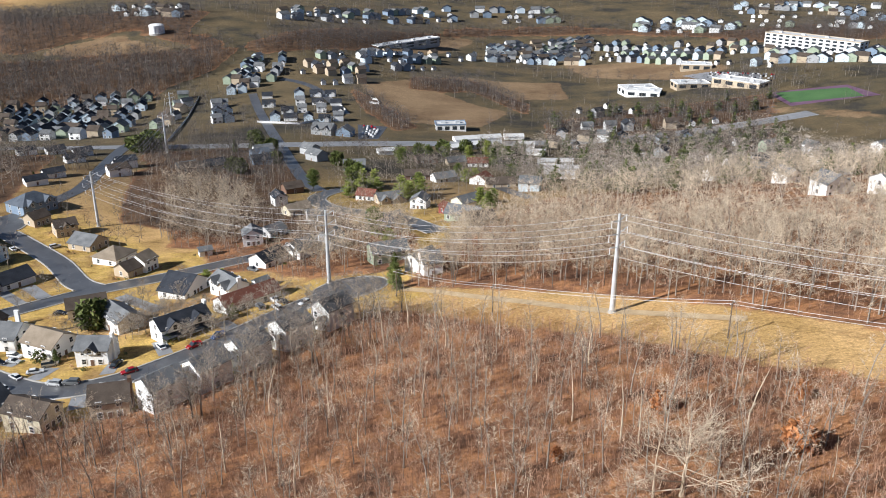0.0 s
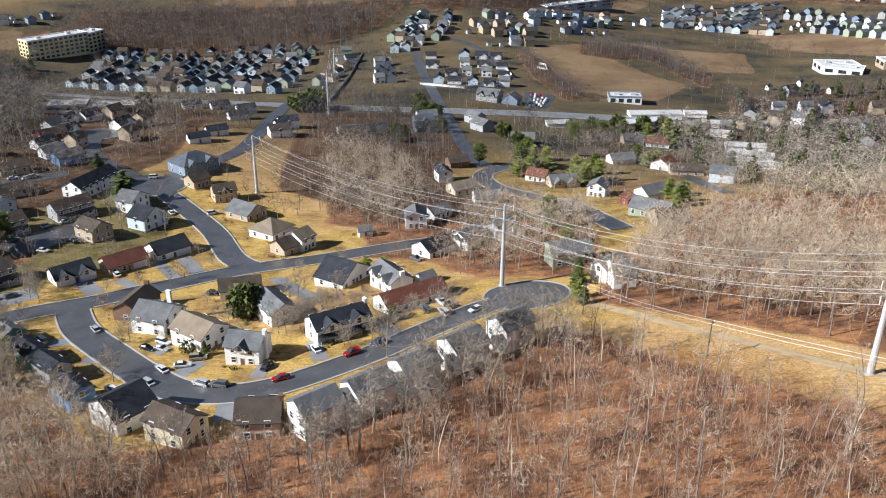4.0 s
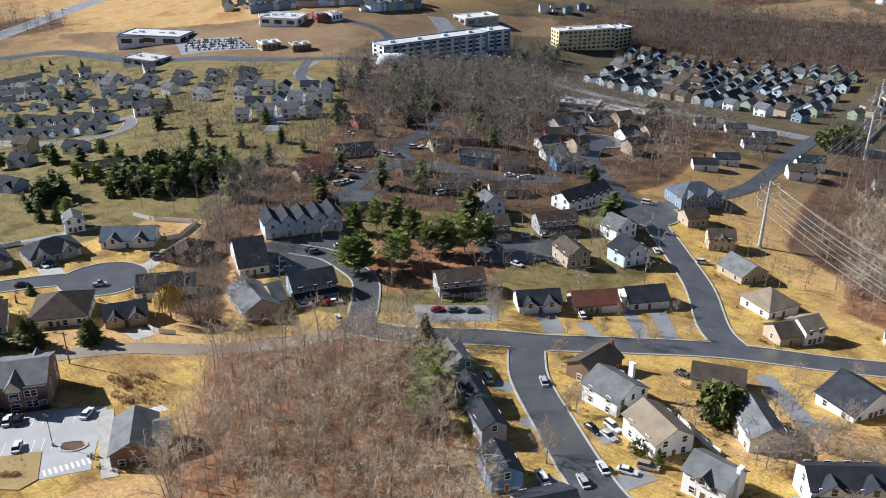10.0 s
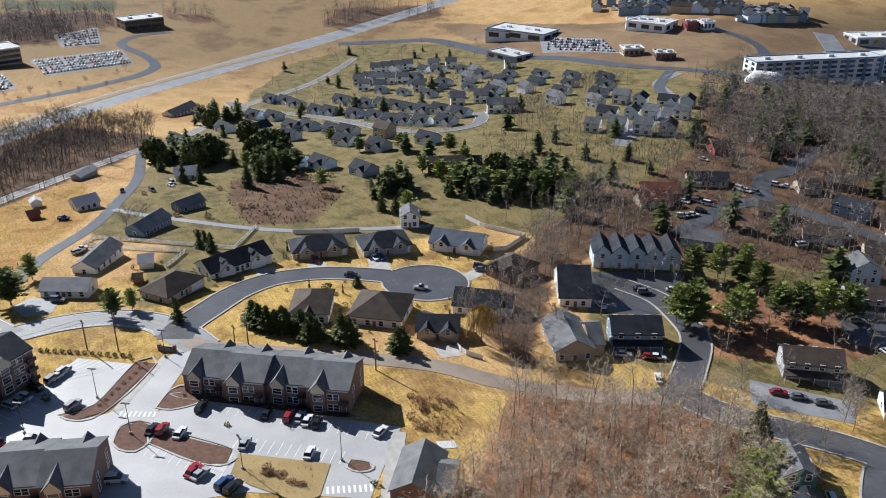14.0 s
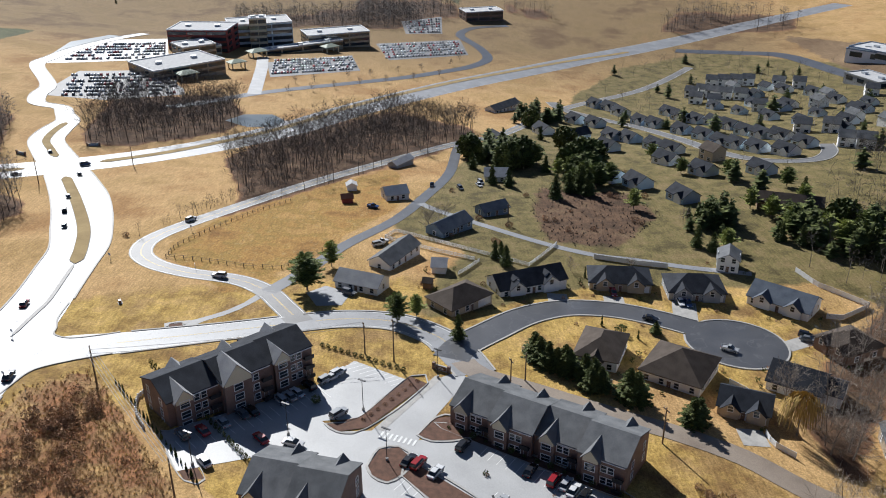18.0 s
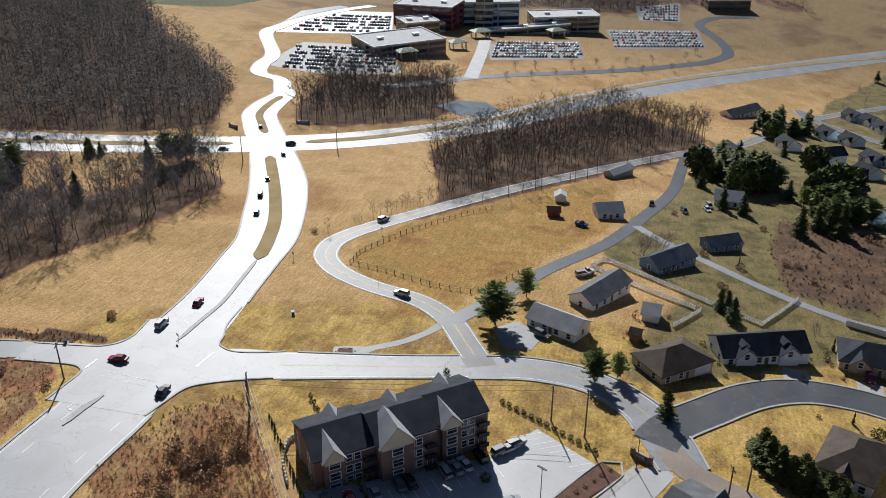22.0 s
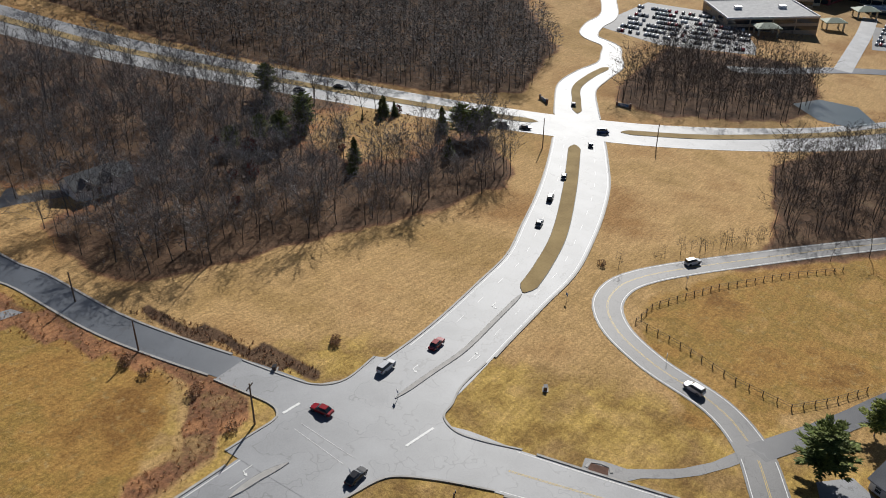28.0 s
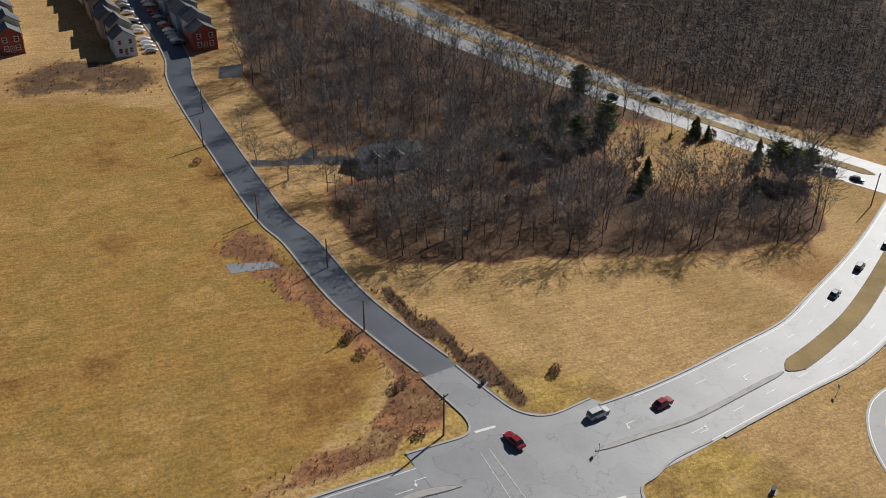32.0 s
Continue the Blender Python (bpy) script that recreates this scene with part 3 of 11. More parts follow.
GROVE_EAST = [(-62, 284), (-60, 330), (-46, 352), (-24, 362), (-8, 322), (-8, 284), (-16, 266), (-24, 268), (-30, 272), (-48, 272)]
LINE_BAND = [(-115, 332), (-143, 424), (-129, 444), (-93, 409), (-80, 359), (-82, 326)]
EAST_LANE = [(8, 500), (14, 484), (27, 464), (37, 427), (44, 400)]
STORE_ROAD = [(-892, 334), (-870, 385), (-836, 419), (-724, 435), (-669, 457), (-597, 473), (-556, 502), (-530, 525)]
STORE_CURVE = [(-421, 338), (-430, 371), (-459, 404), (-512, 434), (-565, 482)]
STORE_BEND = [(-545, 546), (-599, 598), (-639, 614), (-684, 608)]


# ---- ground ----
WOODS = (WOODS_EAST, WOODS_NORTH, WOODS_MID, WOODS_WEST, WOODS_RIDGE, WOODS_POND, WOODS_STRIP, TREES_NORTH, TREES_LINE, TREES_COURT, WOODS_FAR, WOODS_HILL, WOODS_TOWN, WOODS_HEDGE, WOODS_RIM, WOODS_SHOPS, WOODS_BELOW, WOODS_N, WOODS_NE, WOODS_E, WEST_WOODS_A, WEST_WOODS_B, WEST_WOODS_C, HOSPITAL_WOODS)
axis_x = np.concatenate([np.arange(-3600, -1500, 130), np.arange(-1500, -1000, 25), np.arange(-1000, -480, 9), np.arange(-480, 130, 3.5), np.arange(130, 620, 12), np.arange(620, 2601, 130)])
axis_y = np.concatenate([np.arange(-2600, -420, 130), np.arange(-420, -270, 8), np.arange(-270, 380, 3.5), np.arange(380, 1000, 8), np.arange(1000, 1500, 20), np.arange(1500, 4001, 120)])
gx_, gy_ = np.meshgrid(axis_x, axis_y)
flat_x, flat_y = gx_.ravel(), gy_.ravel()
flat_z = ground_z(flat_x, flat_y)
nx, ny = len(axis_x), len(axis_y)
corner = (np.arange(ny - 1)[:, None] * nx + np.arange(nx - 1)[None]).ravel()
quads = np.stack([corner, corner + 1, corner + nx + 1, corner + nx], 1)
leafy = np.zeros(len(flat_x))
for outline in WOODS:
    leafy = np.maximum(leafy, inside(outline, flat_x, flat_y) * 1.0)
# Woods marked for a darker floor: twig shade is put into the ground colour.
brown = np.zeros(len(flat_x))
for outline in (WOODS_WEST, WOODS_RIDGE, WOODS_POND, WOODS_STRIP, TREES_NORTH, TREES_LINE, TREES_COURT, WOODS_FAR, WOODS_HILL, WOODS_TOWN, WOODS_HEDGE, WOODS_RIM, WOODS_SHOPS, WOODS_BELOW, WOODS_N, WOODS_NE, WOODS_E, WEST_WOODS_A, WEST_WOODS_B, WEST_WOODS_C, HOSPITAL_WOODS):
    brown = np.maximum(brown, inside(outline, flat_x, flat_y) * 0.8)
YARD_NORTH = [(-705, 437), (-560, 362), (-369, 264), (-330, 330), (-380, 430), (-470, 470), (-600, 480)]
YARD_WEST = [(-352, 118), (-366, 98), (-380, 86), (-430, 100), (-481, 116), (-560, 140), (-645, 190), (-720, 212), (-700, 260), (-600, 310), (-500, 300), (-430, 262), (-400, 230), (-372, 196), (-352, 160)]
ROUGH_FIELD = [(-405, 141), (-440, 148), (-430, 185), (-396, 192), (-357, 165), (-366, 141)]
NORTH_FIELD = [(-300, 20), (-318, 50), (-345, 62), (-400, 88), (-440, 90), (-470, 86), (-430, 52), (-380, 22), (-350, 14), (-330, 24), (-318, 40)]
lawn = np.zeros(len(flat_x))
for street in (CRESCENT, CROSS_ROAD, NORTH_STREET, COURT_ROAD, SIDE_ROAD, EAST_CURVE):
    lawn = np.maximum(lawn, np.clip(1.6 - near_line([q[:2] for q in street], flat_x, flat_y) / 30, 0, 1))
lawn = np.maximum(lawn, inside(LOT_LAWN, flat_x, flat_y) * 0.95)
dirt_shade = brown
dirt_shade = np.maximum(dirt_shade, inside(ROUGH_FIELD, flat_x, flat_y) * 0.72)
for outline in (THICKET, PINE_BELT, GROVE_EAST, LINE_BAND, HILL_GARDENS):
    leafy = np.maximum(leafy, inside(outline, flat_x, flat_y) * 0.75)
open_wood = inside(CLEAR_WEST, flat_x, flat_y) | inside(CLEAR_DRIVE, flat_x, flat_y)
dirt_shade = np.maximum(dirt_shade, inside(MOUND, flat_x, flat_y) * 0.6)
leafy[open_wood], dirt_shade[open_wood] = leafy[open_wood] * 0.4, 0.0
# Distant ground turns darker here, in place of cloud shade and tree cover.
far = np.clip((flat_y - 380 + np.maximum(flat_x + 400, 0) * 0.1) / 160, 0, 1) * np.clip((flat_x + 760) / 140, 0, 1) + np.clip((-700 - flat_x) / 300, 0, 0.6) * np.clip((500 - flat_y) / 100, 0, 1)
field, earth, yard = (np.zeros(len(flat_x)) for _ in range(3))
for outline in (FIELD_ONE, FIELD_TWO, FIELD_THREE, FIELD_FOUR, FIELD_FIVE, FIELD_SIX, BUILDING_LAND):
    field = np.maximum(field, inside(outline, flat_x, flat_y) * 1.0)
earth = inside(RED_EARTH, flat_x, flat_y) * 1.0
# Garden grass set to a darker olive that holds cloud shade in its colour.
for outline in (GARDENS, GARDENS_WEST, GARDENS_NEAR, COURT_YARDS, YARD_WEST, YARD_NORTH):
    yard = np.maximum(yard, inside(outline, flat_x, flat_y) * 0.9)
meadow = np.zeros(len(flat_x))
for outline in (MEADOW_A, MEADOW_B):
    meadow = np.maximum(meadow, inside(outline, flat_x, flat_y) * 1.0)


mown = np.zeros(len(flat_x))
for outline in (WEST_LAWN, NORTH_FIELD):
    mown = np.maximum(mown, inside(outline, flat_x, flat_y) * 1.0)


def soften(values):
    """Blurs a cover a little, so that its edge wanders between the corners of the sheet."""
    v = np.asarray(values, float).reshape(ny, nx)
    for _ in range(2):
        w = np.pad(v, 1, mode="edge")
        v = (w[:-2, 1:-1] + w[2:, 1:-1] + w[1:-1, :-2] + w[1:-1, 2:] + 2 * v) / 6
    return v.ravel()


leafy, dirt_shade, field, earth, yard, meadow, mown = (soften(v) for v in (leafy, dirt_shade, field, earth, yard, meadow, mown))
dirt_shade = np.maximum(dirt_shade, inside(DITCH, flat_x, flat_y) * 0.9)
leafy = np.maximum(leafy, inside(SCRUB, flat_x, flat_y) * 0.42)
leafy = np.maximum(leafy, np.maximum(inside(VERGE, flat_x, flat_y) * 0.62, inside(BANK, flat_x, flat_y) * 0.55))
me = bpy.data.meshes.new("ground")
me.from_pydata(np.stack([flat_x, flat_y, flat_z], 1).tolist(), [], quads.tolist())
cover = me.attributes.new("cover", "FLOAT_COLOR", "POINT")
cover.data.foreach_set("color", np.stack([leafy, lawn * (1 - leafy), dirt_shade, far], 1).ravel())
tilled = me.attributes.new("tilled", "FLOAT_COLOR", "POINT")
tilled.data.foreach_set("color", np.stack([field, earth, yard, meadow], 1).ravel())
kept = me.attributes.new("mown", "FLOAT", "POINT")
kept.data.foreach_set("value", mown)
me.polygons.foreach_set("use_smooth", [True] * len(me.polygons))


def ground_material():
    m = bpy.data.materials.new("winter_grass")
    m.use_nodes = True
    n, link = m.node_tree.nodes, m.node_tree.links.new
    b = n["Principled BSDF"]
    b.inputs["Roughness"].default_value = 0.95
    b.inputs["Specular IOR Level"].default_value = 0.15
    geo, att, split = n.new("ShaderNodeNewGeometry"), n.new("ShaderNodeAttribute"), n.new("ShaderNodeSeparateColor")
    att.attribute_name = "cover"
    link(att.outputs["Color"], split.inputs["Color"])
    att2, split2 = n.new("ShaderNodeAttribute"), n.new("ShaderNodeSeparateColor")
    att2.attribute_name = "tilled"
    link(att2.outputs["Color"], split2.inputs["Color"])

    def tex(scale, detail=5, stretch=None):
        t = n.new("ShaderNodeTexNoise")
        t.inputs["Scale"].default_value, t.inputs["Detail"].default_value, t.inputs["Roughness"].default_value = scale, detail, 0.65
        if stretch:
            mp = n.new("ShaderNodeMapping")
            mp.inputs["Scale"].default_value, mp.inputs["Rotation"].default_value = stretch, (0, 0, radians(22))
            link(geo.outputs["Position"], mp.inputs["Vector"])
            link(mp.outputs["Vector"], t.inputs["Vector"])
        else:
            link(geo.outputs["Position"], t.inputs["Vector"])
        return t.outputs["Fac"]

    def ramp(fac, stops):
        r = n.new("ShaderNodeValToRGB")
        e = r.color_ramp.elements
        e[0].position, e[0].color = stops[0][0], (*stops[0][1], 1)
        e[1].position, e[1].color = stops[-1][0], (*stops[-1][1], 1)
        for pos, col in stops[1:-1]:
            e.new(pos).color = (*col, 1)
        link(fac, r.inputs["Fac"])
        return r.outputs["Color"]

    def mix(fac, a, c, how="MIX"):
        x = n.new("ShaderNodeMix")
        x.data_type, x.blend_type = "RGBA", how
        if isinstance(fac, float):
            x.inputs[0].default_value = fac
        else:
            link(fac, x.inputs[0])
        link(a, x.inputs[6])
        link(c, x.inputs[7])
        return x.outputs[2]

    def edge(value, wobble, lo=0.4, hi=0.6):
        add = n.new("ShaderNodeMath")
        add.operation = "ADD"
        link(value, add.inputs[0])
        sub = n.new("ShaderNodeMath")
        sub.operation = "MULTIPLY_ADD"
        sub.inputs[1].default_value, sub.inputs[2].default_value = 0.9, -0.45
        link(wobble, sub.inputs[0])
        link(sub.outputs[0], add.inputs[1])
        span = n.new("ShaderNodeMapRange")
        span.inputs["From Min"].default_value, span.inputs["From Max"].default_value = lo, hi
        link(add.outputs[0], span.inputs["Value"])
        return span.outputs["Result"]

    broad, middle, fine, rows = tex(0.02), tex(0.12), tex(1.6, 6), tex(1.3, 3, (0.07, 1.0, 1.0))
    hay = ramp(broad, [(0.35, (0.35, 0.2, 0.08)), (0.5, (0.51, 0.335, 0.155)), (0.62, (0.385, 0.25, 0.1)), (0.7, (0.45, 0.275, 0.115))])
    lawn_c = ramp(middle, [(0.35, (0.29, 0.184, 0.055)), (0.5, (0.48, 0.33, 0.1)), (0.65, (0.53, 0.355, 0.135))])
    patch = tex(0.07, 4)
    lawn_c = mix(ramp(patch, [(0.46, (0, 0, 0)), (0.62, (0.8, 0.8, 0.8))]), lawn_c, ramp(middle, [(0.4, (0.2, 0.115, 0.05)), (0.6, (0.3, 0.19, 0.085))]))
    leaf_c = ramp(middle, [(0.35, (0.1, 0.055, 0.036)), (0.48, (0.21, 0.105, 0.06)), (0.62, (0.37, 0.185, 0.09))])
    field_c = ramp(broad, [(0.38, (0.17, 0.112, 0.066)), (0.6, (0.26, 0.18, 0.108))])
    earth_c = ramp(middle, [(0.38, (0.2, 0.075, 0.04)), (0.6, (0.32, 0.14, 0.08))])
    # Dull olive winter grass, darkened in place of cloud shade.
    yard_shade_c = ramp(middle, [(0.36, (0.1, 0.082, 0.036)), (0.5, (0.175, 0.145, 0.058)), (0.64, (0.225, 0.17, 0.082))])
    # Rough brown ground; under woods this dark tone also holds the twig shade.
    rough_shade_c = ramp(middle, [(0.35, (0.062, 0.038, 0.025)), (0.55, (0.135, 0.081, 0.05)), (0.7, (0.175, 0.118, 0.072))])
    # Far fields and woodland mix; cloud shade is put into its darker tones.
    far_shade_c = ramp(broad, [(0.36, (0.05, 0.045, 0.038)), (0.46, (0.095, 0.078, 0.048)), (0.55, (0.125, 0.095, 0.055)), (0.7, (0.165, 0.124, 0.072))])
    c = mix(edge(split.outputs["Green"], middle), hay, lawn_c)
    att3 = n.new("ShaderNodeAttribute")
    att3.attribute_name = "mown"
    mown_c = ramp(tex(0.045), [(0.34, (0.25, 0.132, 0.04)), (0.45, (0.39, 0.228, 0.07)), (0.52, (0.31, 0.2, 0.057)), (0.6, (0.43, 0.26, 0.09)), (0.7, (0.29, 0.178, 0.05))])
    tufts = ramp(tex(0.55, 4), [(0.56, (0, 0, 0)), (0.68, (0.5, 0.5, 0.5))])
    mown_c = mix(tufts, mown_c, ramp(middle, [(0.4, (0.2, 0.155, 0.055)), (0.6, (0.44, 0.34, 0.17))]))
    c = mix(edge(att3.outputs["Fac"], middle), c, mown_c)
    c = mix(att.outputs["Alpha"], c, far_shade_c)
    c = mix(edge(split2.outputs["Blue"], middle), c, yard_shade_c)
    c = mix(edge(split2.outputs["Red"], middle), c, field_c)
    c = mix(edge(split2.outputs["Green"], middle), c, earth_c)
    c = mix(edge(att2.outputs["Alpha"], middle), c, ramp(broad, [(0.4, (0.085, 0.095, 0.05)), (0.6, (0.13, 0.135, 0.07))]))
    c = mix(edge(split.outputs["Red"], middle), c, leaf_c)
    c = mix(edge(split.outputs["Blue"], middle), c, rough_shade_c)
    speck = ramp(fine, [(0.36, (0.5, 0.48, 0.44)), (0.5, (0.95, 0.95, 0.95)), (0.64, (1.4, 1.38, 1.3))])
    c = mix(0.6, c, speck, "MULTIPLY")
    blades = ramp(tex(5.5, 3), [(0.38, (0.62, 0.6, 0.56)), (0.62, (1.32, 1.32, 1.28))])
    c = mix(0.6, c, blades, "MULTIPLY")
    lines = ramp(rows, [(0.4, (0.7, 0.67, 0.62)), (0.6, (1.18, 1.18, 1.15))])
    c = mix(0.4, c, lines, "MULTIPLY")
    link(c, b.inputs["Base Color"])
    bump = n.new("ShaderNodeBump")
    bump.inputs["Strength"].default_value, bump.inputs["Distance"].default_value = 0.5, 0.3
    link(fine, bump.inputs["Height"])
    link(bump.outputs["Normal"], b.inputs["Normal"])
    return m


M["ground"] = ground_material()
me.materials.append(M["ground"])
tagged(new("ground", me), "rolling winter ground of dry yellow grass, leaf litter and rough brown fields", "ground", kind="structure")


# ---- roads ----
ROADS = {}
JUNCTION = CORNER_EAST + CORNER_SOUTH + CORNER_WEST + CORNER_NORTH


def widths(line, width):
    return line[:, 2] if line.shape[1] > 2 else np.full(len(line), float(width))


def on_other_road(name, x, y, slack=0.2):
    """Whether a place lies on another road than the one named."""
    if bool(inside(JUNCTION, np.array([x]), np.array([y]))[0]):
        return True
    for other, (line, width) in ROADS.items():
        if other != name:
            d = np.hypot(line[:, 0] - x, line[:, 1] - y)
            k = int(np.argmin(d))
            if d[k] < width[k] / 2 + slack:
                return True
    return False


def ribbon(line, left, right, lift, keep=None):
    """Faces of a strip that lies on the ground, between two offsets from a line."""
    d = np.gradient(line[:, :2], axis=0)
    d /= np.linalg.norm(d, axis=1, keepdims=True) + 1e-9
    side = np.stack([-d[:, 1], d[:, 0]], 1)
    a, b = line[:, :2] + side * np.reshape(left, (-1, 1)), line[:, :2] + side * np.reshape(right, (-1, 1))
    base = np.minimum(1e9, ground_z(a[:, 0], a[:, 1])), ground_z(b[:, 0], b[:, 1])
    verts = np.concatenate([np.c_[a, base[0] + lift], np.c_[b, base[1] + lift]])
    n = len(line)
    faces = [(i, n + i, n + i + 1, i + 1) for i in range(n - 1) if keep is None or keep[i]]
    return verts, faces


def road(name, pts, width, mat, label, lift, kerb=True, marks=""):
    line = smooth(pts)
    w = widths(line, width)
    ob = mesh_object(name, *ribbon(line, w / 2, -w / 2, lift), M[mat], None, "", True)
    tagged(ob, label, "road", kind="structure")
    ROADS[name] = (line, w)
    road_jobs.append((name, ob, line, w, lift, kerb, marks))
    return ob


def dress_road(name, ob, line, w, lift, kerb, marks):
    """Kerbs and painted lines, left out where another road joins."""
    d = np.gradient(line[:, :2], axis=0)
    d /= np.linalg.norm(d, axis=1, keepdims=True)
    side = np.stack([-d[:, 1], d[:, 0]], 1)
    n = len(line)
    if kerb:
        for sign in (1, -1):
            verts, faces = [], []
            for i in range(n):
                for off, up in ((0.0, -0.02), (0.0, 0.15), (0.5, 0.15), (0.5, -0.3)):
                    p = line[i, :2] + side[i] * sign * (w[i] / 2 + off)
                    verts.append((p[0], p[1], gz(*(line[i, :2] + side[i] * sign * w[i] / 2)) + lift + up))
            for i in range(n - 1):
                m = (line[i, :2] + line[i + 1, :2]) / 2 + side[i] * sign * (w[i] / 2 + 0.2)
                if on_other_road(name, *m, slack=0.5) or near_line(JUNCTION, m[:1], m[1:])[0] < 2.0:
                    continue
                for k in range(3):
                    f = (i * 4 + k, i * 4 + k + 1, i * 4 + k + 5, i * 4 + k + 4)
                    faces.append(f if sign < 0 else f[::-1])
            mesh_object("kerb", verts, faces, M["concrete"], ob, "pale concrete kerb")
    fine = smooth(line[:, :2], 1.0) if marks else None
    if marks:
        wf = np.interp(np.linspace(0, 1, len(fine)), np.linspace(0, 1, n), w)
        free = np.array([not on_other_road(name, *p[:2], slack=0.0) for p in fine])
        dash = (np.arange(len(fine)) // 1) % 10 < 3
        rows = {"edges": [(0.5, -0.55, 0.16, False, "paint_white"), (-0.5, 0.55, 0.16, False, "paint_white")],
                "yellow": [(0, 0.14, 0.1, False, "paint_yellow"), (0, -0.14, 0.1, False, "paint_yellow")],
                "centre": [(0, 0, 0.14, True, "paint_white")],
                "lanes": [(0.28, 0, 0.13, True, "paint_white"), (-0.28, 0, 0.13, True, "paint_white")],
                "solid": [(0.07, 0, 0.14, False, "paint_white"), (-0.07, 0, 0.14, False, "paint_white")]}
        for key in marks.split():
            for share, shift, wide, broken, mat in rows[key]:
                mid = wf * share + shift
                keep = free & (dash if broken else True)
                v, f = ribbon(fine, mid + wide / 2, mid - wide / 2, lift + 0.008, keep)
                if f:
                    mesh_object("lane_marking", v, f, M[mat], ob)


road_jobs = []
road("boulevard", BOULEVARD, 18, "asphalt_old", "wide grey asphalt road with white lane markings, glossy in low sun", 0.080, True, "edges lanes")
road("highway", HIGHWAY, 25, "asphalt_old", "divided grey asphalt highway with a grassy median", 0.084, False, "edges lanes")
road("hospital_drive", HOSPITAL_DRIVE, 10, "asphalt_old", "winding grey asphalt drive towards the medical centre", 0.088, True, "")
road("side_road", SIDE_ROAD, 10, "asphalt_old", "grey asphalt side road with a yellow centre line", 0.092, True, "edges yellow")
road("loop_road", LOOP_ROAD, 7.5, "asphalt_worn", "curving grey two-lane road with yellow centre line", 0.096, False, "edges yellow")
road("service_track", SERVICE_TRACK, 3.2, "straw_track", "pale worn track below the power line", 0.075, False)
road("garden_street", GARDEN_STREET, 8, "asphalt", "grey street among wooded northern gardens", 0.140, False)
road("garden_lane", GARDEN_LANE, 8, "asphalt", "narrow drive between wooded gardens", 0.144, False)
road("hill_street", HILL_STREET, 8, "asphalt", "far residential street on the hill", 0.140, False)
road("ring_drive", RING_DRIVE, 9, "asphalt", "curving drive round the hospital lots", 0.144, False)
road("front_drive", FRONT_DRIVE, 9, "asphalt_old", "straight grey drive to the hospital entrance", 0.160, False)
road("store_road", STORE_ROAD, 13, "asphalt", "wide road past distant stores", 0.148, False)
road("cottage_street", COTTAGE_STREET, 7, "asphalt_matte", "grey street between rows of cottages", 0.164, True)
road("east_lane", EAST_LANE, 7, "asphalt", "grey street between eastern gardens", 0.168, False)
road("store_curve", STORE_CURVE, 7, "asphalt", "curving residential street near the stores", 0.152, False)
road("store_bend", STORE_BEND, 9, "asphalt", "curving road between tan building land", 0.156, False)
road("lane", LANE, 6.5, "asphalt_dusty", "narrow worn brown lane behind the apartments", 0.100, False)
road("north_lane", NORTH_LANE, 5, "asphalt", "narrow dark asphalt lane past small houses", 0.104, False)
road("fence_lane", FENCE_LANE, 3.5, "asphalt_old", "narrow grey lane beside a white fence", 0.108, False)
road("court_road", COURT_ROAD, 9.5, "asphalt", "dark asphalt residential street ending in a turning circle", 0.112, True)
road("crescent", CRESCENT, 9.5, "asphalt", "dark asphalt crescent with pale sealed cracks", 0.116, True)
road("cross_road", CROSS_ROAD, 9.5, "asphalt", "dark asphalt residential street between lawns", 0.120, True)
road("north_street", NORTH_STREET, 9, "asphalt", "dark asphalt street ending in a turning circle", 0.124, True)
road("link_street", [(-214, 580), (-210, 549), (-201, 499), (-194, 458), (-191, 430), (-196, 400), (-203, 378)], 8, "asphalt", "grey street joining the far highway", 0.172, False)
road("close_street", [(-269, 431), (-258, 408), (-242, 391), (-206, 368)], 7, "asphalt", "grey street ending in a turning circle among white houses", 0.176, False)
road("court_entry", COURT_ENTRY, 8, "asphalt", "dark asphalt entry to a townhouse court", 0.128, True)
road("west_lane", WEST_LANE, 7.5, "asphalt_lane", "blue-grey asphalt lane between fields", 0.083, True)
road("east_street", EAST_STREET, 8, "asphalt", "dark asphalt street climbing past houses", 0.136, False)
road("east_curve", EAST_CURVE, 9, "asphalt", "dark asphalt street curving round a lawn", 0.140, True)
road("far_highway", FAR_HIGHWAY, 18, "asphalt_old", "far grey asphalt highway", 0.144, False, "edges")
road("far_street", FAR_STREET, 8, "asphalt_old", "far grey street among houses", 0.148, False)


def kerb_ring(parent, ring, lift, label="pale concrete kerb"):
    """A raised kerb round an area, left out where a road joins."""
    pts = np.array(ring, float)
    mid = pts.mean(0)
    verts, faces, n = [], [], len(pts)
    for p in pts:
        out = (p - mid) / (np.linalg.norm(p - mid) + 1e-9)
        for off, up in ((0.0, -0.05), (0.0, 0.15), (0.5, 0.15), (0.5, -0.3)):
            q = p + out * off
            verts.append((q[0], q[1], gz(*p) + lift + up))
    for i in range(n):
        j = (i + 1) % n
        if any(np.hypot(line[:, 0] - (pts[i, 0] + pts[j, 0]) / 2, line[:, 1] - (pts[i, 1] + pts[j, 1]) / 2).min() < width[0] / 2 + 0.3 for line, width in ROADS.values() if len(line) > 1):
            continue
        for k in range(3):
            faces.append((i * 4 + k, j * 4 + k, j * 4 + k + 1, i * 4 + k + 1))
    if faces:
        mesh_object("kerb", verts, faces, M["concrete"], parent, label)


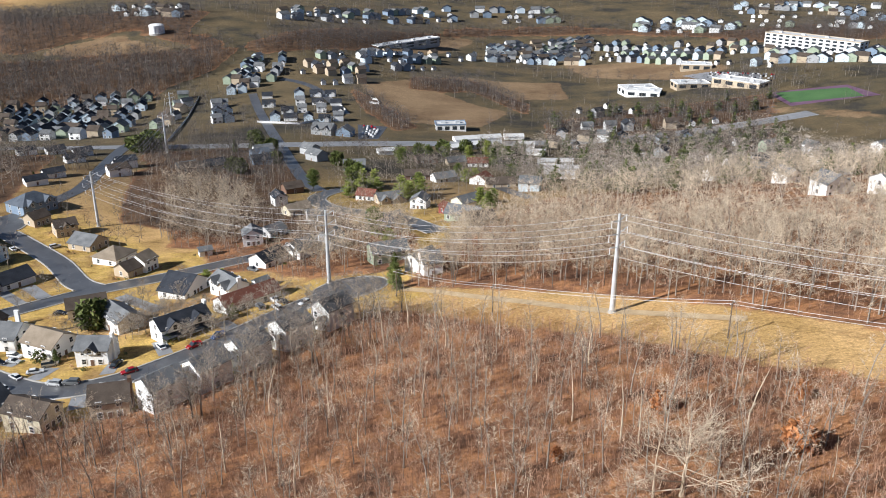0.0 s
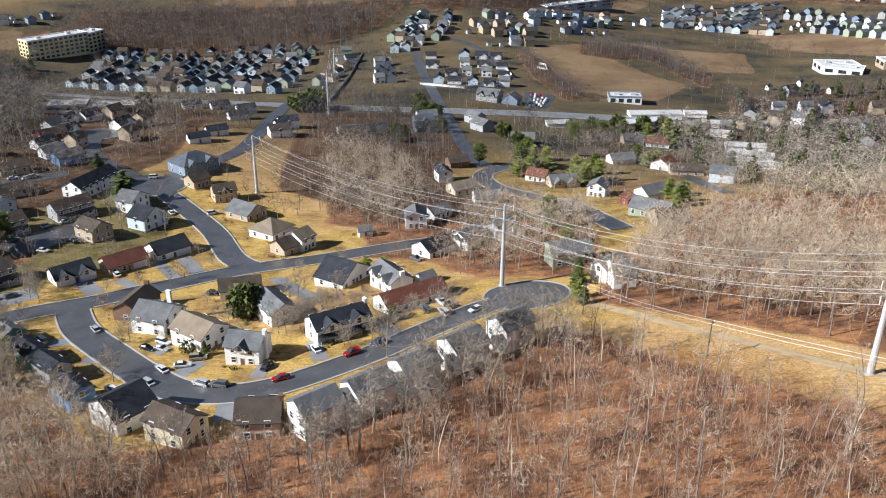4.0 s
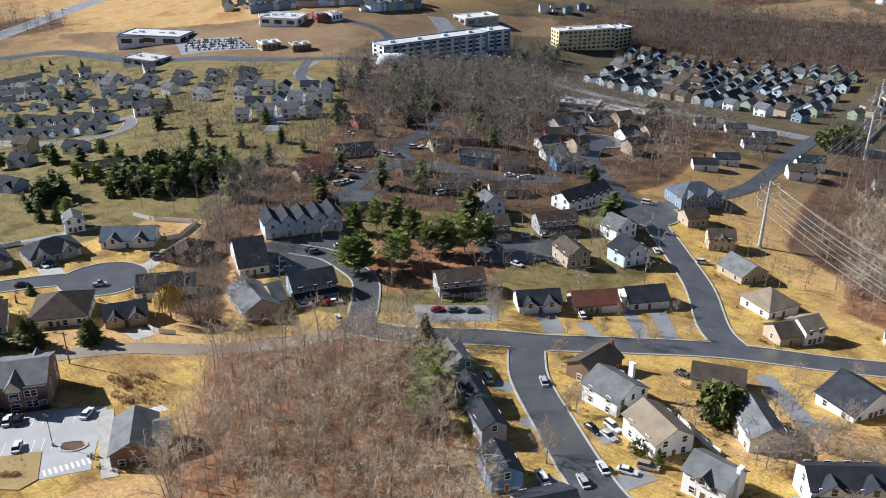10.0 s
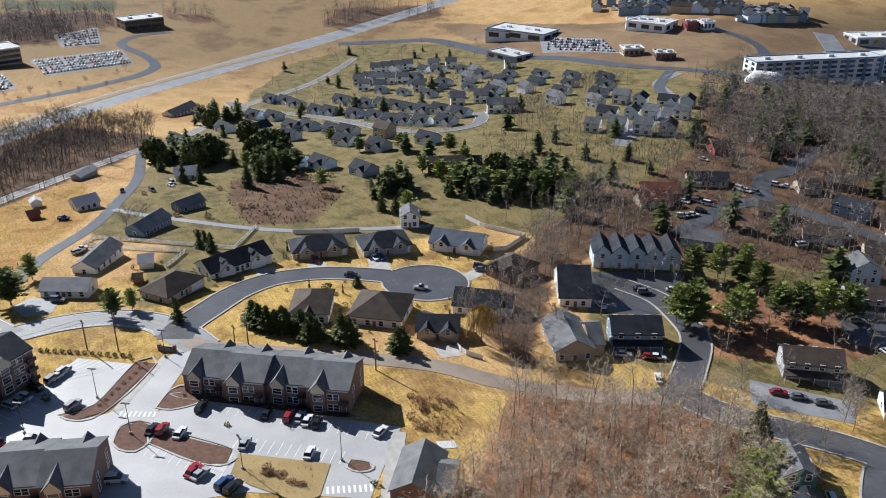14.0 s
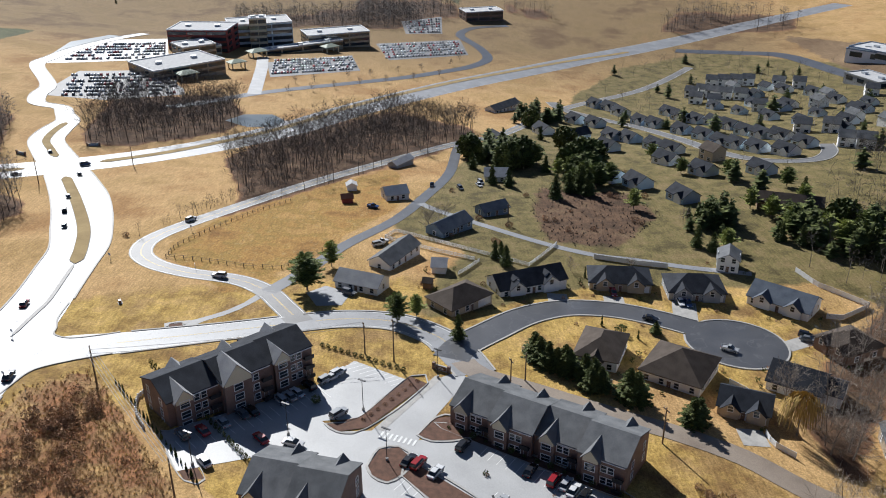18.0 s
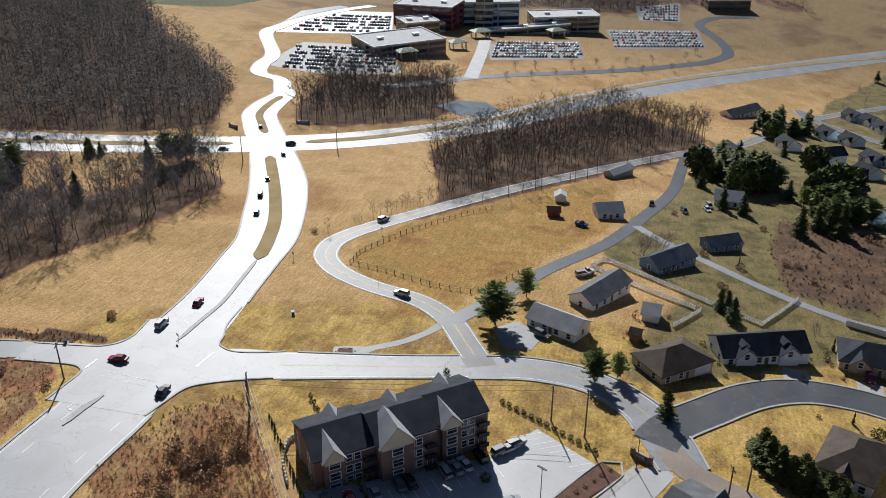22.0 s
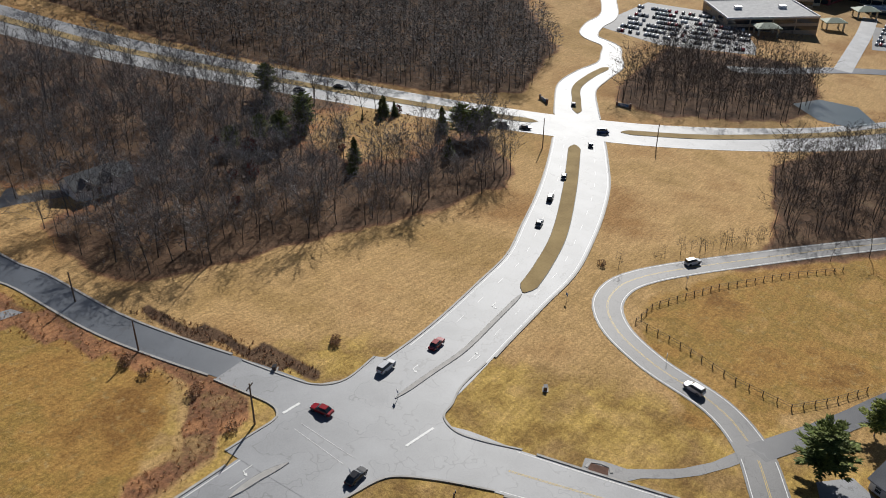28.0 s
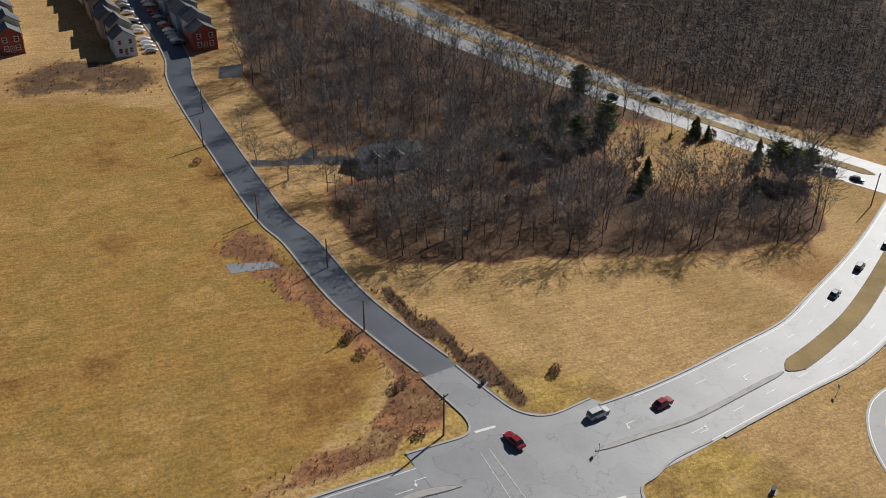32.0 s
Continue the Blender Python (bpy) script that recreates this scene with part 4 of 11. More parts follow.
def disc(name, x, y, radius, mat, label, lift, parent=None):
    ROADS[name + str(x)] = (np.array([[x, y]], float), np.array([radius * 2.0]))
    ring = [(x + radius * math.cos(a), y + radius * math.sin(a)) for a in np.linspace(0, 2 * math.pi, 40, endpoint=False)]
    ob = pad(name, ring, mat, label, lift)
    kerb_ring(ob, ring, lift)
    return ob


def pad(name, outline, mat, label, lift, kind="structure", category="pavement"):
    """A flat area on the ground, cut fine enough to follow it."""
    bm = bmesh.new()
    face = bm.faces.new([bm.verts.new((px, py, 0)) for px, py in outline])
    if face.normal.z < 0:
        face.normal_flip()
    bmesh.ops.triangulate(bm, faces=bm.faces[:])
    for _ in range(3):
        long_edges = [e for e in bm.edges if e.calc_length() > 9]
        if long_edges:
            bmesh.ops.subdivide_edges(bm, edges=long_edges, cuts=1)
            bmesh.ops.triangulate(bm, faces=bm.faces[:])
    for v in bm.verts:
        v.co.z = gz(v.co.x, v.co.y) + lift
    bmesh.ops.recalc_face_normals(bm, faces=bm.faces[:])
    if sum(f.normal.z for f in bm.faces) < 0:
        bmesh.ops.reverse_faces(bm, faces=bm.faces[:])
    me = bpy.data.meshes.new(name)
    bm.to_mesh(me)
    bm.free()
    me.materials.append(M[mat])
    ob = tagged(new(name, me), label, category, kind=kind)
    if mat == "mulch":
        kerb_ring(ob, smooth(list(outline) + [outline[0]], 2.0)[:-1, :2], lift - 0.06)
    return ob


def median(name, pts, width, mat, label, lift, height=0.16):
    """A raised strip between carriageways, with rounded ends."""
    line = smooth(pts, 2.0)
    n = len(line)
    taper = np.minimum(1, np.sqrt(np.clip(np.minimum(np.arange(n), np.arange(n)[::-1]) / 2.0, 0.02, 1)))
    half = width / 2 * taper
    top_v, top_f = ribbon(line, half, -half, lift + height)
    ob = tagged(mesh_object(name, top_v, top_f, M[mat]), label, "median", kind="structure")
    for sgn in (1, -1):
        a, _ = ribbon(line, sgn * (half + 0.15), sgn * (half + 0.15), lift)
        b, _ = ribbon(line, sgn * half, sgn * half, lift + height + 0.02)
        verts = np.concatenate([a[:n], b[:n]])
        mesh_object("median_kerb", verts, [(i, n + i, n + i + 1, i + 1) if sgn > 0 else (i, i + 1, n + i + 1, n + i) for i in range(n - 1)], M["concrete"], ob)
    return ob


median("grass_median", MEDIAN_GRASS, 4.2, "turf", "long grassy median between the carriageways", 0.08)
median("concrete_median", MEDIAN_STONE, 1.0, "concrete", "narrow pale concrete median", 0.08)
median("concrete_median", MEDIAN_SOUTH, 1.3, "concrete", "short pale concrete median before the junction", 0.08)
median("highway_median", HIGHWAY_WEST, 5.0, "turf", "grassy median of the highway beside dark woods", 0.084)
median("highway_median", HOSPITAL_MEDIAN, 3.6, "turf", "grassy median of the winding hospital drive", 0.088)
median("highway_median", HIGHWAY_EAST, 5.0, "turf", "grassy median of the highway past the fields", 0.084)
disc("turning_circle", -291, 184, 13.5, "asphalt", "round dark asphalt turning circle with kerb", 0.152)
disc("turning_circle", -30, 254, 12, "asphalt", "round dark asphalt turning circle among bare trees", 0.156)
disc("turning_circle", -204, 366, 14, "asphalt", "round dark asphalt turning circle", 0.160)
disc("turning_circle", -270, 434, 11, "asphalt", "round grey asphalt turning circle among white houses", 0.180)
junction = pad("road_junction", JUNCTION, "asphalt_old", "wide grey asphalt road junction with rounded corners", 0.096)
for curve in (CORNER_EAST, CORNER_SOUTH, CORNER_WEST, CORNER_NORTH):
    bend = smooth(curve, 1.0)
    mesh_object("kerb", *ribbon(bend, np.full(len(bend), 0.2), np.full(len(bend), -0.2), 0.23), M["concrete"], junction, "pale concrete kerb")
    for off in (0.2, -0.2):
        skirt_v, skirt_f = ribbon(bend, np.full(len(bend), off), np.full(len(bend), off), 0.23)
        skirt_v[len(bend):, 2] -= 0.4
        mesh_object("kerb_face", skirt_v, skirt_f, M["concrete"], junction, "pale concrete kerb face")
for job in road_jobs:
    dress_road(*job)


# ---- trees ----
def tube_rows(pts, radii, sides):
    """Corner places and faces of a thin tapered tube."""
    verts, faces = [], []
    for k, p in enumerate(pts):
        ahead = Vector(pts[min(k + 1, len(pts) - 1)]) - Vector(pts[max(k - 1, 0)])
        q = ahead.to_track_quat("Z", "Y")
        for i in range(sides):
            a = 2 * math.pi * i / sides
            verts.append(Vector(p) + q @ Vector((radii[k] * math.cos(a), radii[k] * math.sin(a), 0)))
    for k in range(len(pts) - 1):
        for i in range(sides):
            j = (i + 1) % sides
            faces.append((k * sides + i, k * sides + j, (k + 1) * sides + j, (k + 1) * sides + i))
    return verts, faces


class Heap:
    """Gathers corners and triangles of many pieces."""

    def __init__(self):
        self.v, self.f, self.n = [], [], 0

    def add(self, verts, faces):
        self.v.extend(tuple(p) for p in verts)
        for f in faces:
            for k in range(1, len(f) - 1):
                self.f.append((f[0] + self.n, f[k] + self.n, f[k + 1] + self.n))
        self.n += len(verts)

    def arrays(self):
        return np.array(self.v, np.float32).reshape(-1, 3), np.array(self.f, np.int32).reshape(-1, 3)


def bare_tree(rng, limbs, subs, twigs, spread=1.0, low=0.35, thick=1.0, fine_w=0.0024, steep=0.0):
    """A leafless tree one unit high: wood (trunk and limbs) and twigs, as arrays."""
    wood, fine = Heap(), Heap()
    lean = [rng.uniform(-0.03, 0.03) for _ in range(2)]
    pts = [Vector((lean[0] * k * k * 6, lean[1] * k * k * 6, k * 0.9)) + Vector((rng.uniform(-0.008, 0.008), rng.uniform(-0.008, 0.008), 0)) for k in (0, 0.3, 0.6, 1.0)]
    wood.add(*tube_rows(pts, [0.0115 * thick, 0.0088 * thick, 0.0055 * thick, 0.0012], 5))
    for i in range(limbs):
        h = low + (0.93 - low) * (i + rng.random()) / limbs
        base = Vector((lean[0] * h * h * 6, lean[1] * h * h * 6, 0.9 * h))
        turn, rise = i * 2.4 + rng.uniform(-0.5, 0.5), rng.uniform(0.2, 0.85) + 0.35 * h + steep
        length = spread * (0.31 * math.sin(math.pi * min(1, 0.25 + 0.75 * (h - low) / (1 - low))) ** 0.7 * (1.15 - 0.45 * h) + 0.05) * rng.uniform(0.7, 1.25)
        out = Vector((math.cos(turn) * math.cos(rise), math.sin(turn) * math.cos(rise), math.sin(rise)))
        bend = Vector((rng.uniform(-0.12, 0.12), rng.uniform(-0.12, 0.12), 0.12)) * length
        mid, tip = base + out * length * 0.5 - bend * 0.4, base + out * length + bend
        r = 0.0042 * thick * (1.15 - h)
        wood.add(*tube_rows([base, mid, tip], [r, r * 0.62, 0.0008], 3))
        for s in range(subs):
            u = 0.28 + 0.72 * (s + rng.random()) / subs
            b = base.lerp(mid, u * 2) if u < 0.5 else mid.lerp(tip, u * 2 - 1)
            d = (out * 0.7 + Vector((rng.uniform(-1, 1), rng.uniform(-1, 1), rng.uniform(-0.35, 0.75)))).normalized()
            e = b + d * length * rng.uniform(0.28, 0.55)
            flat = d.cross(Vector((rng.uniform(-1, 1), rng.uniform(-1, 1), 0.3))).normalized() * fine_w * 0.7
            fine.add([b - flat, b + flat, e + flat * 0.35, e - flat * 0.35], [(0, 1, 2, 3)])
            for _ in range(twigs):
                c = b.lerp(e, rng.uniform(0.15, 1.0))
                dd = (d * 0.6 + Vector((rng.uniform(-1, 1), rng.uniform(-1, 1), rng.uniform(-0.6, 0.9)))).normalized()
                f = c + dd * length * rng.uniform(0.12, 0.3)
                across = dd.cross(Vector((rng.uniform(-1, 1), rng.uniform(-1, 1), rng.uniform(-1, 1)))).normalized() * fine_w / 2
                fine.add([c - across, c + across, f], [(0, 1, 2)])
    return wood.arrays(), fine.arrays()


def scatter(outline, spacing, rng, avoid=2.0):
    """Uneven places inside an outline, a given spacing apart, off the roads."""
    px, py = np.array(outline).T
    xs, ys = np.meshgrid(np.arange(px.min(), px.max(), spacing), np.arange(py.min(), py.max(), spacing))
    xs = xs.ravel() + rng.uniform(-0.55, 0.55, xs.size) * spacing
    ys = ys.ravel() + rng.uniform(-0.55, 0.55, ys.size) * spacing
    keep = inside(outline, xs, ys)
    for line, width in ROADS.values():
        if len(line) > 1:
            keep &= near_line(line[::3, :2], xs, ys) > width.mean() / 2 + avoid
        else:
            keep &= np.hypot(xs - line[0, 0], ys - line[0, 1]) > width[0] / 2 + avoid
    return xs[keep], ys[keep]


def stuff_mesh(name, verts, faces, mats, index, label, category):
    me = bpy.data.meshes.new(name)
    me.vertices.add(len(verts))
    me.vertices.foreach_set("co", verts.astype(np.float32).ravel())
    me.loops.add(len(faces) * 3)
    me.loops.foreach_set("vertex_index", faces.astype(np.int32).ravel())
    me.polygons.add(len(faces))
    me.polygons.foreach_set("loop_start", np.arange(len(faces), dtype=np.int32) * 3)
    for one in mats:
        me.materials.append(M[one])
    if index is not None:
        me.polygons.foreach_set("material_index", index.astype(np.int32))
    me.update(calc_edges=True)
    return tagged(new(name, me), label, category, kind="stuff")


def plant_wood(name, xs, ys, heights, shapes, rng, mats, label, category="woods"):
    """One mesh of many trees, each a turned and scaled copy of one of the shapes."""
    vs, fs, ids, count = [], [], [], 0
    z = ground_z(xs, ys) - 0.15
    for x, y, zz, h in zip(xs, ys, z, heights):
        shape = shapes[int(rng.integers(len(shapes)))]
        a, wide = rng.uniform(0, 6.283), h * rng.uniform(0.85, 1.15)
        c, s = math.cos(a) * wide, math.sin(a) * wide
        for k, (v, f) in enumerate(shape):
            vs.append(np.stack([x + c * v[:, 0] - s * v[:, 1], y + s * v[:, 0] + c * v[:, 1], zz + h * v[:, 2]], 1))
            fs.append(f + count)
            ids.append(np.full(len(f), k))
            count += len(v)
    return stuff_mesh(name, np.concatenate(vs), np.concatenate(fs), mats, np.concatenate(ids), label, category)


pr = random.Random(5)
nr = np.random.default_rng(5)
FULL = [bare_tree(pr, 13, 6, 9, 1.15, 0.25, 1.15, 0.0032) for _ in range(5)]
BROAD = [bare_tree(pr, 13, 6, 9, 1.45, 0.24, 0.95, 0.0038, 0.2) for _ in range(6)]
LEAN = [bare_tree(pr, 10, 5, 8, 0.8, 0.3, 1.0, 0.0022, 0.1) for _ in range(6)]
THIN = [bare_tree(pr, 8, 4, 7, 1.2, 0.25, 1.0, 0.0042) for _ in range(5)]
MEDIUM = [bare_tree(pr, 9, 4, 6, 1.1, 0.3, 1.15, 0.005) for _ in range(5)]
MIDDLE = [bare_tree(pr, 9, 5, 5, 1.5, 0.4, 0.95, 0.0052) for _ in range(5)]
SPARE = [bare_tree(pr, 8, 4, 5, 1.45, 0.25, 0.9, 0.006) for _ in range(5)]
SNAG = [bare_tree(pr, 3, 1, 1, 0.35, 0.4, 1.1, 0.003, 0.3) for _ in range(3)]


def distant_tree(rng):
    """A small-meshed leafless tree for the far woods, one unit high."""
    wood, fine = Heap(), Heap()
    wood.add(*tube_rows([Vector((0, 0, 0)), Vector((rng.uniform(-0.03, 0.03), 0, 0.8))], [0.011, 0.003], 3))
    for k in range(74):
        h, a = rng.uniform(0.2, 0.97), rng.uniform(0, 6.283)
        b = Vector((math.cos(a), math.sin(a), 0)) * rng.uniform(0.03, 0.33) * math.sin(math.pi * min(1, h * 1.02)) ** 0.6 + Vector((0, 0, h))
        e = b + Vector((math.cos(a) + rng.uniform(-0.9, 0.9), math.sin(a) + rng.uniform(-0.9, 0.9), rng.uniform(-0.2, 0.9))) * rng.uniform(0.06, 0.13)
        s = Vector((-math.sin(a), math.cos(a), rng.uniform(-0.6, 0.6))).normalized() * rng.uniform(0.008, 0.018)
        fine.add([b - s, b + s, e], [(0, 1, 2)])
    return wood.arrays(), fine.arrays()


def distant_fir(rng):
    """A small-meshed evergreen for the far gardens, one unit high."""
    wood, green = Heap(), Heap()
    wood.add(*tube_rows([Vector((0, 0, 0)), Vector((0, 0, 0.9))], [0.018, 0.003], 3))
    for k in range(11):
        h = 0.1 + 0.078 * k
        reach = 0.34 * math.sin(math.pi * min(1.0, 0.3 + 0.72 * h)) ** 0.8 * rng.uniform(0.5, 1.3) + 0.03
        for i in range(7):
            a = 0.9 * i + k + rng.uniform(-0.3, 0.3)
            out, side = Vector((math.cos(a), math.sin(a), 0)), Vector((-math.sin(a), math.cos(a), 0)) * reach * 0.38
            c, tip = Vector((0, 0, h + 0.03)), Vector((0, 0, h + rng.uniform(-0.05, 0.05))) + out * reach * rng.uniform(0.7, 1.2)
            green.add([c, (c + tip) / 2 + side + Vector((0, 0, 0.02)), tip, (c + tip) / 2 - side - Vector((0, 0, 0.02))], [(0, 1, 2), (0, 2, 3)])
    return wood.arrays(), green.arrays()


DISTANT = [distant_tree(pr) for _ in range(6)]
DISTANT_FIR = [distant_fir(pr) for _ in range(5)]


def sapling(rng):
    """A thin upright sprout with a few wisps, one unit high."""
    wood, fine = Heap(), Heap()
    tip = Vector((rng.uniform(-0.12, 0.12), rng.uniform(-0.12, 0.12), 1))
    wood.add([Vector((-0.007, 0, 0)), Vector((0.007, 0, 0)), tip, Vector((0, 0.006, 0))], [(0, 1, 2), (1, 3, 2)])
    for k in range(11):
        b = tip * rng.uniform(0.15, 0.8)
        e = b + Vector((rng.uniform(-0.2, 0.2), rng.uniform(-0.2, 0.2), rng.uniform(0.1, 0.4)))
        s = Vector((rng.uniform(-1, 1), rng.uniform(-1, 1), 0)).normalized() * 0.008
        fine.add([b - s, b + s, e], [(0, 1, 2)])
    return wood.arrays(), fine.arrays()


def tuft(rng):
    """A clump of dry grass or weeds, one unit high."""
    wood, fine = Heap(), Heap()
    wood.add([Vector((-0.02, 0, 0)), Vector((0.02, 0, 0)), Vector((0, 0, 0.6))], [(0, 1, 2)])
    for k in range(12):
        a = rng.uniform(0, 6.283)
        b = Vector((math.cos(a) * 0.25 * rng.random(), math.sin(a) * 0.25 * rng.random(), 0))
        e = b + Vector((math.cos(a) * rng.uniform(0.1, 0.55), math.sin(a) * rng.uniform(0.1, 0.55), rng.uniform(0.4, 1.0)))
        s = Vector((-math.sin(a), math.cos(a), 0)) * 0.07
        fine.add([b - s, b + s, e], [(0, 1, 2)])
    return wood.arrays(), fine.arrays()


SPROUT = [sapling(pr) for _ in range(5)]
TUFT = [tuft(pr) for _ in range(5)]


def tree_proto(name, shape, height, mats, label, category="tree"):
    """A tree thing at the origin: its trunk and its crown as parts."""
    ob = new(name)
    tagged(ob, label, category, "yard trees")
    for piece, (v, f), mat in zip(("trunk", "crown"), shape, mats):
        me = bpy.data.meshes.new(piece)
        me.from_pydata((v * height).tolist(), [], f.tolist())
        me.materials.append(M[mat])
        new(piece, me).parent = ob
    return ob


def conifer_shape(rng, whorls, per, droop=0.25, wide=0.22, start=0.08, flat=False):
    """An evergreen one unit high: a straight trunk and whorls of feathered boughs."""
    wood, green = Heap(), Heap()
    wood.add(*tube_rows([Vector((0, 0, 0)), Vector((0.004, 0, 0.5)), Vector((0, 0, 0.98))], [0.018, 0.012, 0.002], 6))
    for k in range(whorls):
        h = start + (0.98 - start) * (k + 0.3 * rng.random()) / whorls
        reach = wide * ((1 - h) ** 0.75 if not flat else math.sin(math.pi * min(1, 0.2 + 0.8 * h)) ** 0.6 * 1.05) * rng.uniform(0.45, 1.3) + 0.02
        for i in range(per):
            a = 6.283 * (i + rng.random()) / per + k
            out, side = Vector((math.cos(a), math.sin(a), 0)), Vector((-math.sin(a), math.cos(a), 0))
            tilt = -droop if not flat else rng.uniform(0.0, 0.5)
            for s in range(5):
                u0, u1 = s / 5.5 + 0.06, (s + 1.6) / 5.5
                for sgn in (-1, 0, 1):
                    base = Vector((0, 0, h)) + out * reach * u0 + Vector((0, 0, reach * tilt * u0))
                    tip = Vector((0, 0, h)) + out * reach * min(u1, 1.1) + side * sgn * reach * 0.34 * (1.15 - u0) + Vector((0, 0, reach * tilt * u1 + rng.uniform(-0.012, 0.014)))
                    half = side * reach * 0.11 * rng.uniform(0.6, 1.5)
                    up = Vector((0, 0, 0.012 * rng.uniform(0.4, 1.4)))
                    green.add([base - half, base + half, tip, (base + tip) / 2 + up + half * 0.4, (base + tip) / 2 - up], [(0, 1, 3), (1, 2, 3), (0, 3, 2), (0, 2, 4), (1, 4, 2)])
    return wood.arrays(), green.arrays()


def bush_shape(rng, n=260, wide=0.5):
    """A rounded, ragged bush one unit high."""
    wood, leaf = Heap(), Heap()
    for k in range(7):
        a = k * 0.9
        wood.add(*tube_rows([Vector((0, 0, 0)), Vector((math.cos(a) * 0.2, math.sin(a) * 0.2, 0.6))], [0.02, 0.005], 3))
    for _ in range(n):
        d = Vector((rng.gauss(0, 1), rng.gauss(0, 1), rng.gauss(0, 1))).normalized() * rng.uniform(0.6, 1.05)
        c = Vector((d.x * wide, d.y * wide, 0.5 + d.z * 0.48))
        s = 0.1
        p = [c + Vector((rng.uniform(-s, s), rng.uniform(-s, s), rng.uniform(-s, s))) for _ in range(4)]
        leaf.add(p, [(0, 1, 2), (0, 2, 3), (0, 3, 1)])
    return wood.arrays(), leaf.arrays()


def willow_shape(rng):
    wood, leaf = Heap(), Heap()
    wood.add(*tube_rows([Vector((0, 0, 0)), Vector((0.01, 0, 0.4)), Vector((0, 0.01, 0.8))], [0.03, 0.022, 0.008], 6))
    for k in range(420):
        a, r = rng.uniform(0, 6.283), 0.42 * math.sqrt(rng.random())
        top = Vector((math.cos(a) * r, math.sin(a) * r, 1.0 - 1.3 * r * r + rng.uniform(-0.06, 0.03)))
        foot = top + Vector((math.cos(a) * 0.08, math.sin(a) * 0.08, -rng.uniform(0.2, 0.6) * (0.4 + r)))
        foot.z = max(foot.z, 0.04)
        half = Vector((-math.sin(a), math.cos(a), 0)) * 0.012
        leaf.add([top - half, top + half, foot + half * 0.3, foot - half * 0.3], [(0, 1, 2, 3)])
    return wood.arrays(), leaf.arrays()


PROTO = {}
YARD = [bare_tree(pr, 20, 8, 13, 1.25, 0.18, 1.5, 0.0036) for _ in range(3)]
for k in range(3):
    PROTO["bare", k] = tree_proto("bare_tree", YARD[k], 1.0, ("bark", "twig"), "leafless deciduous tree with a pale twiggy crown on a lawn")
    PROTO["pine", k] = tree_proto("pine_tree", conifer_shape(pr, 15, 8, 0.0, 0.29, 0.2, True), 1.0, ("bark", "needle_light" if k == 1 else "needle_mid"), "tall green pine with an uneven feathery crown")
    PROTO["spruce", k] = tree_proto("spruce_tree", conifer_shape(pr, 18, 10, 0.2, 0.3, 0.04), 1.0, ("bark", "needle"), "dense dark green conical evergreen")
PROTO["light", 0] = tree_proto("light_pine_tree", conifer_shape(pr, 14, 8, 0.05, 0.27, 0.12, True), 1.0, ("bark", "needle_light"), "yellow-green pine with a loose feathery crown")
PROTO["holly", 0] = tree_proto("holly_tree", bush_shape(pr, 700, 0.55), 1.0, ("bark", "needle"), "broad rounded dark evergreen tree beside a house")
PROTO["bush", 0] = tree_proto("bush", bush_shape(pr, 200, 0.55), 1.0, ("bark", "needle"), "clipped dark green garden bush", "bush")
PROTO["brush", 0] = tree_proto("brown_bush", bush_shape(pr, 200, 0.7), 1.0, ("bark", "brush"), "dry brown bush in rough grass", "bush")
PROTO["beech", 0] = tree_proto("beech_tree", bush_shape(pr, 320, 0.4), 1.0, ("bark", "dead_leaf"), "young beech still holding its orange leaves")
PROTO["red_shrub", 0] = tree_proto("red_shrub", bush_shape(pr, 240, 0.5), 1.0, ("bark_dark", "red_leaf"), "tall shrub with wine-red leaves among bare trees", "bush")
BRIAR = [bush_shape(pr, 130, 0.75) for _ in range(4)]
PROTO["old", 0] = tree_proto("old_tree", bare_tree(pr, 26, 9, 14, 1.7, 0.1, 2.2, 0.0026, -0.1), 1.0, ("twig_pale", "twig_pale"), "broad old pale leafless tree in the young woods")
PROTO["willow", 0] = tree_proto("willow_tree", willow_shape(pr), 1.0, ("bark", "willow"), "golden weeping willow with hanging bare shoots")
used = set()


def tree(kind, x, y, h, wide=1.0):
    """Plants a tree of a kind; the first of each shape is the built one, the rest are copies."""
    key = (kind, int(abs(x * 7 + y * 3)) % 3) if (kind, 2) in PROTO else (kind, 0)
    ob, m = PROTO[key], pose(x, y, gz(x, y) - 0.1, 0, 0, (x * 37 + y * 91) % 360)
    if key in used:
        ob = copy_thing(ob, m)
    used.add(key)
    ob.matrix_basis = m
    ob.scale = (h * wide, h * wide, h)
    return ob


# ---- houses ----
FOOTPRINTS = []


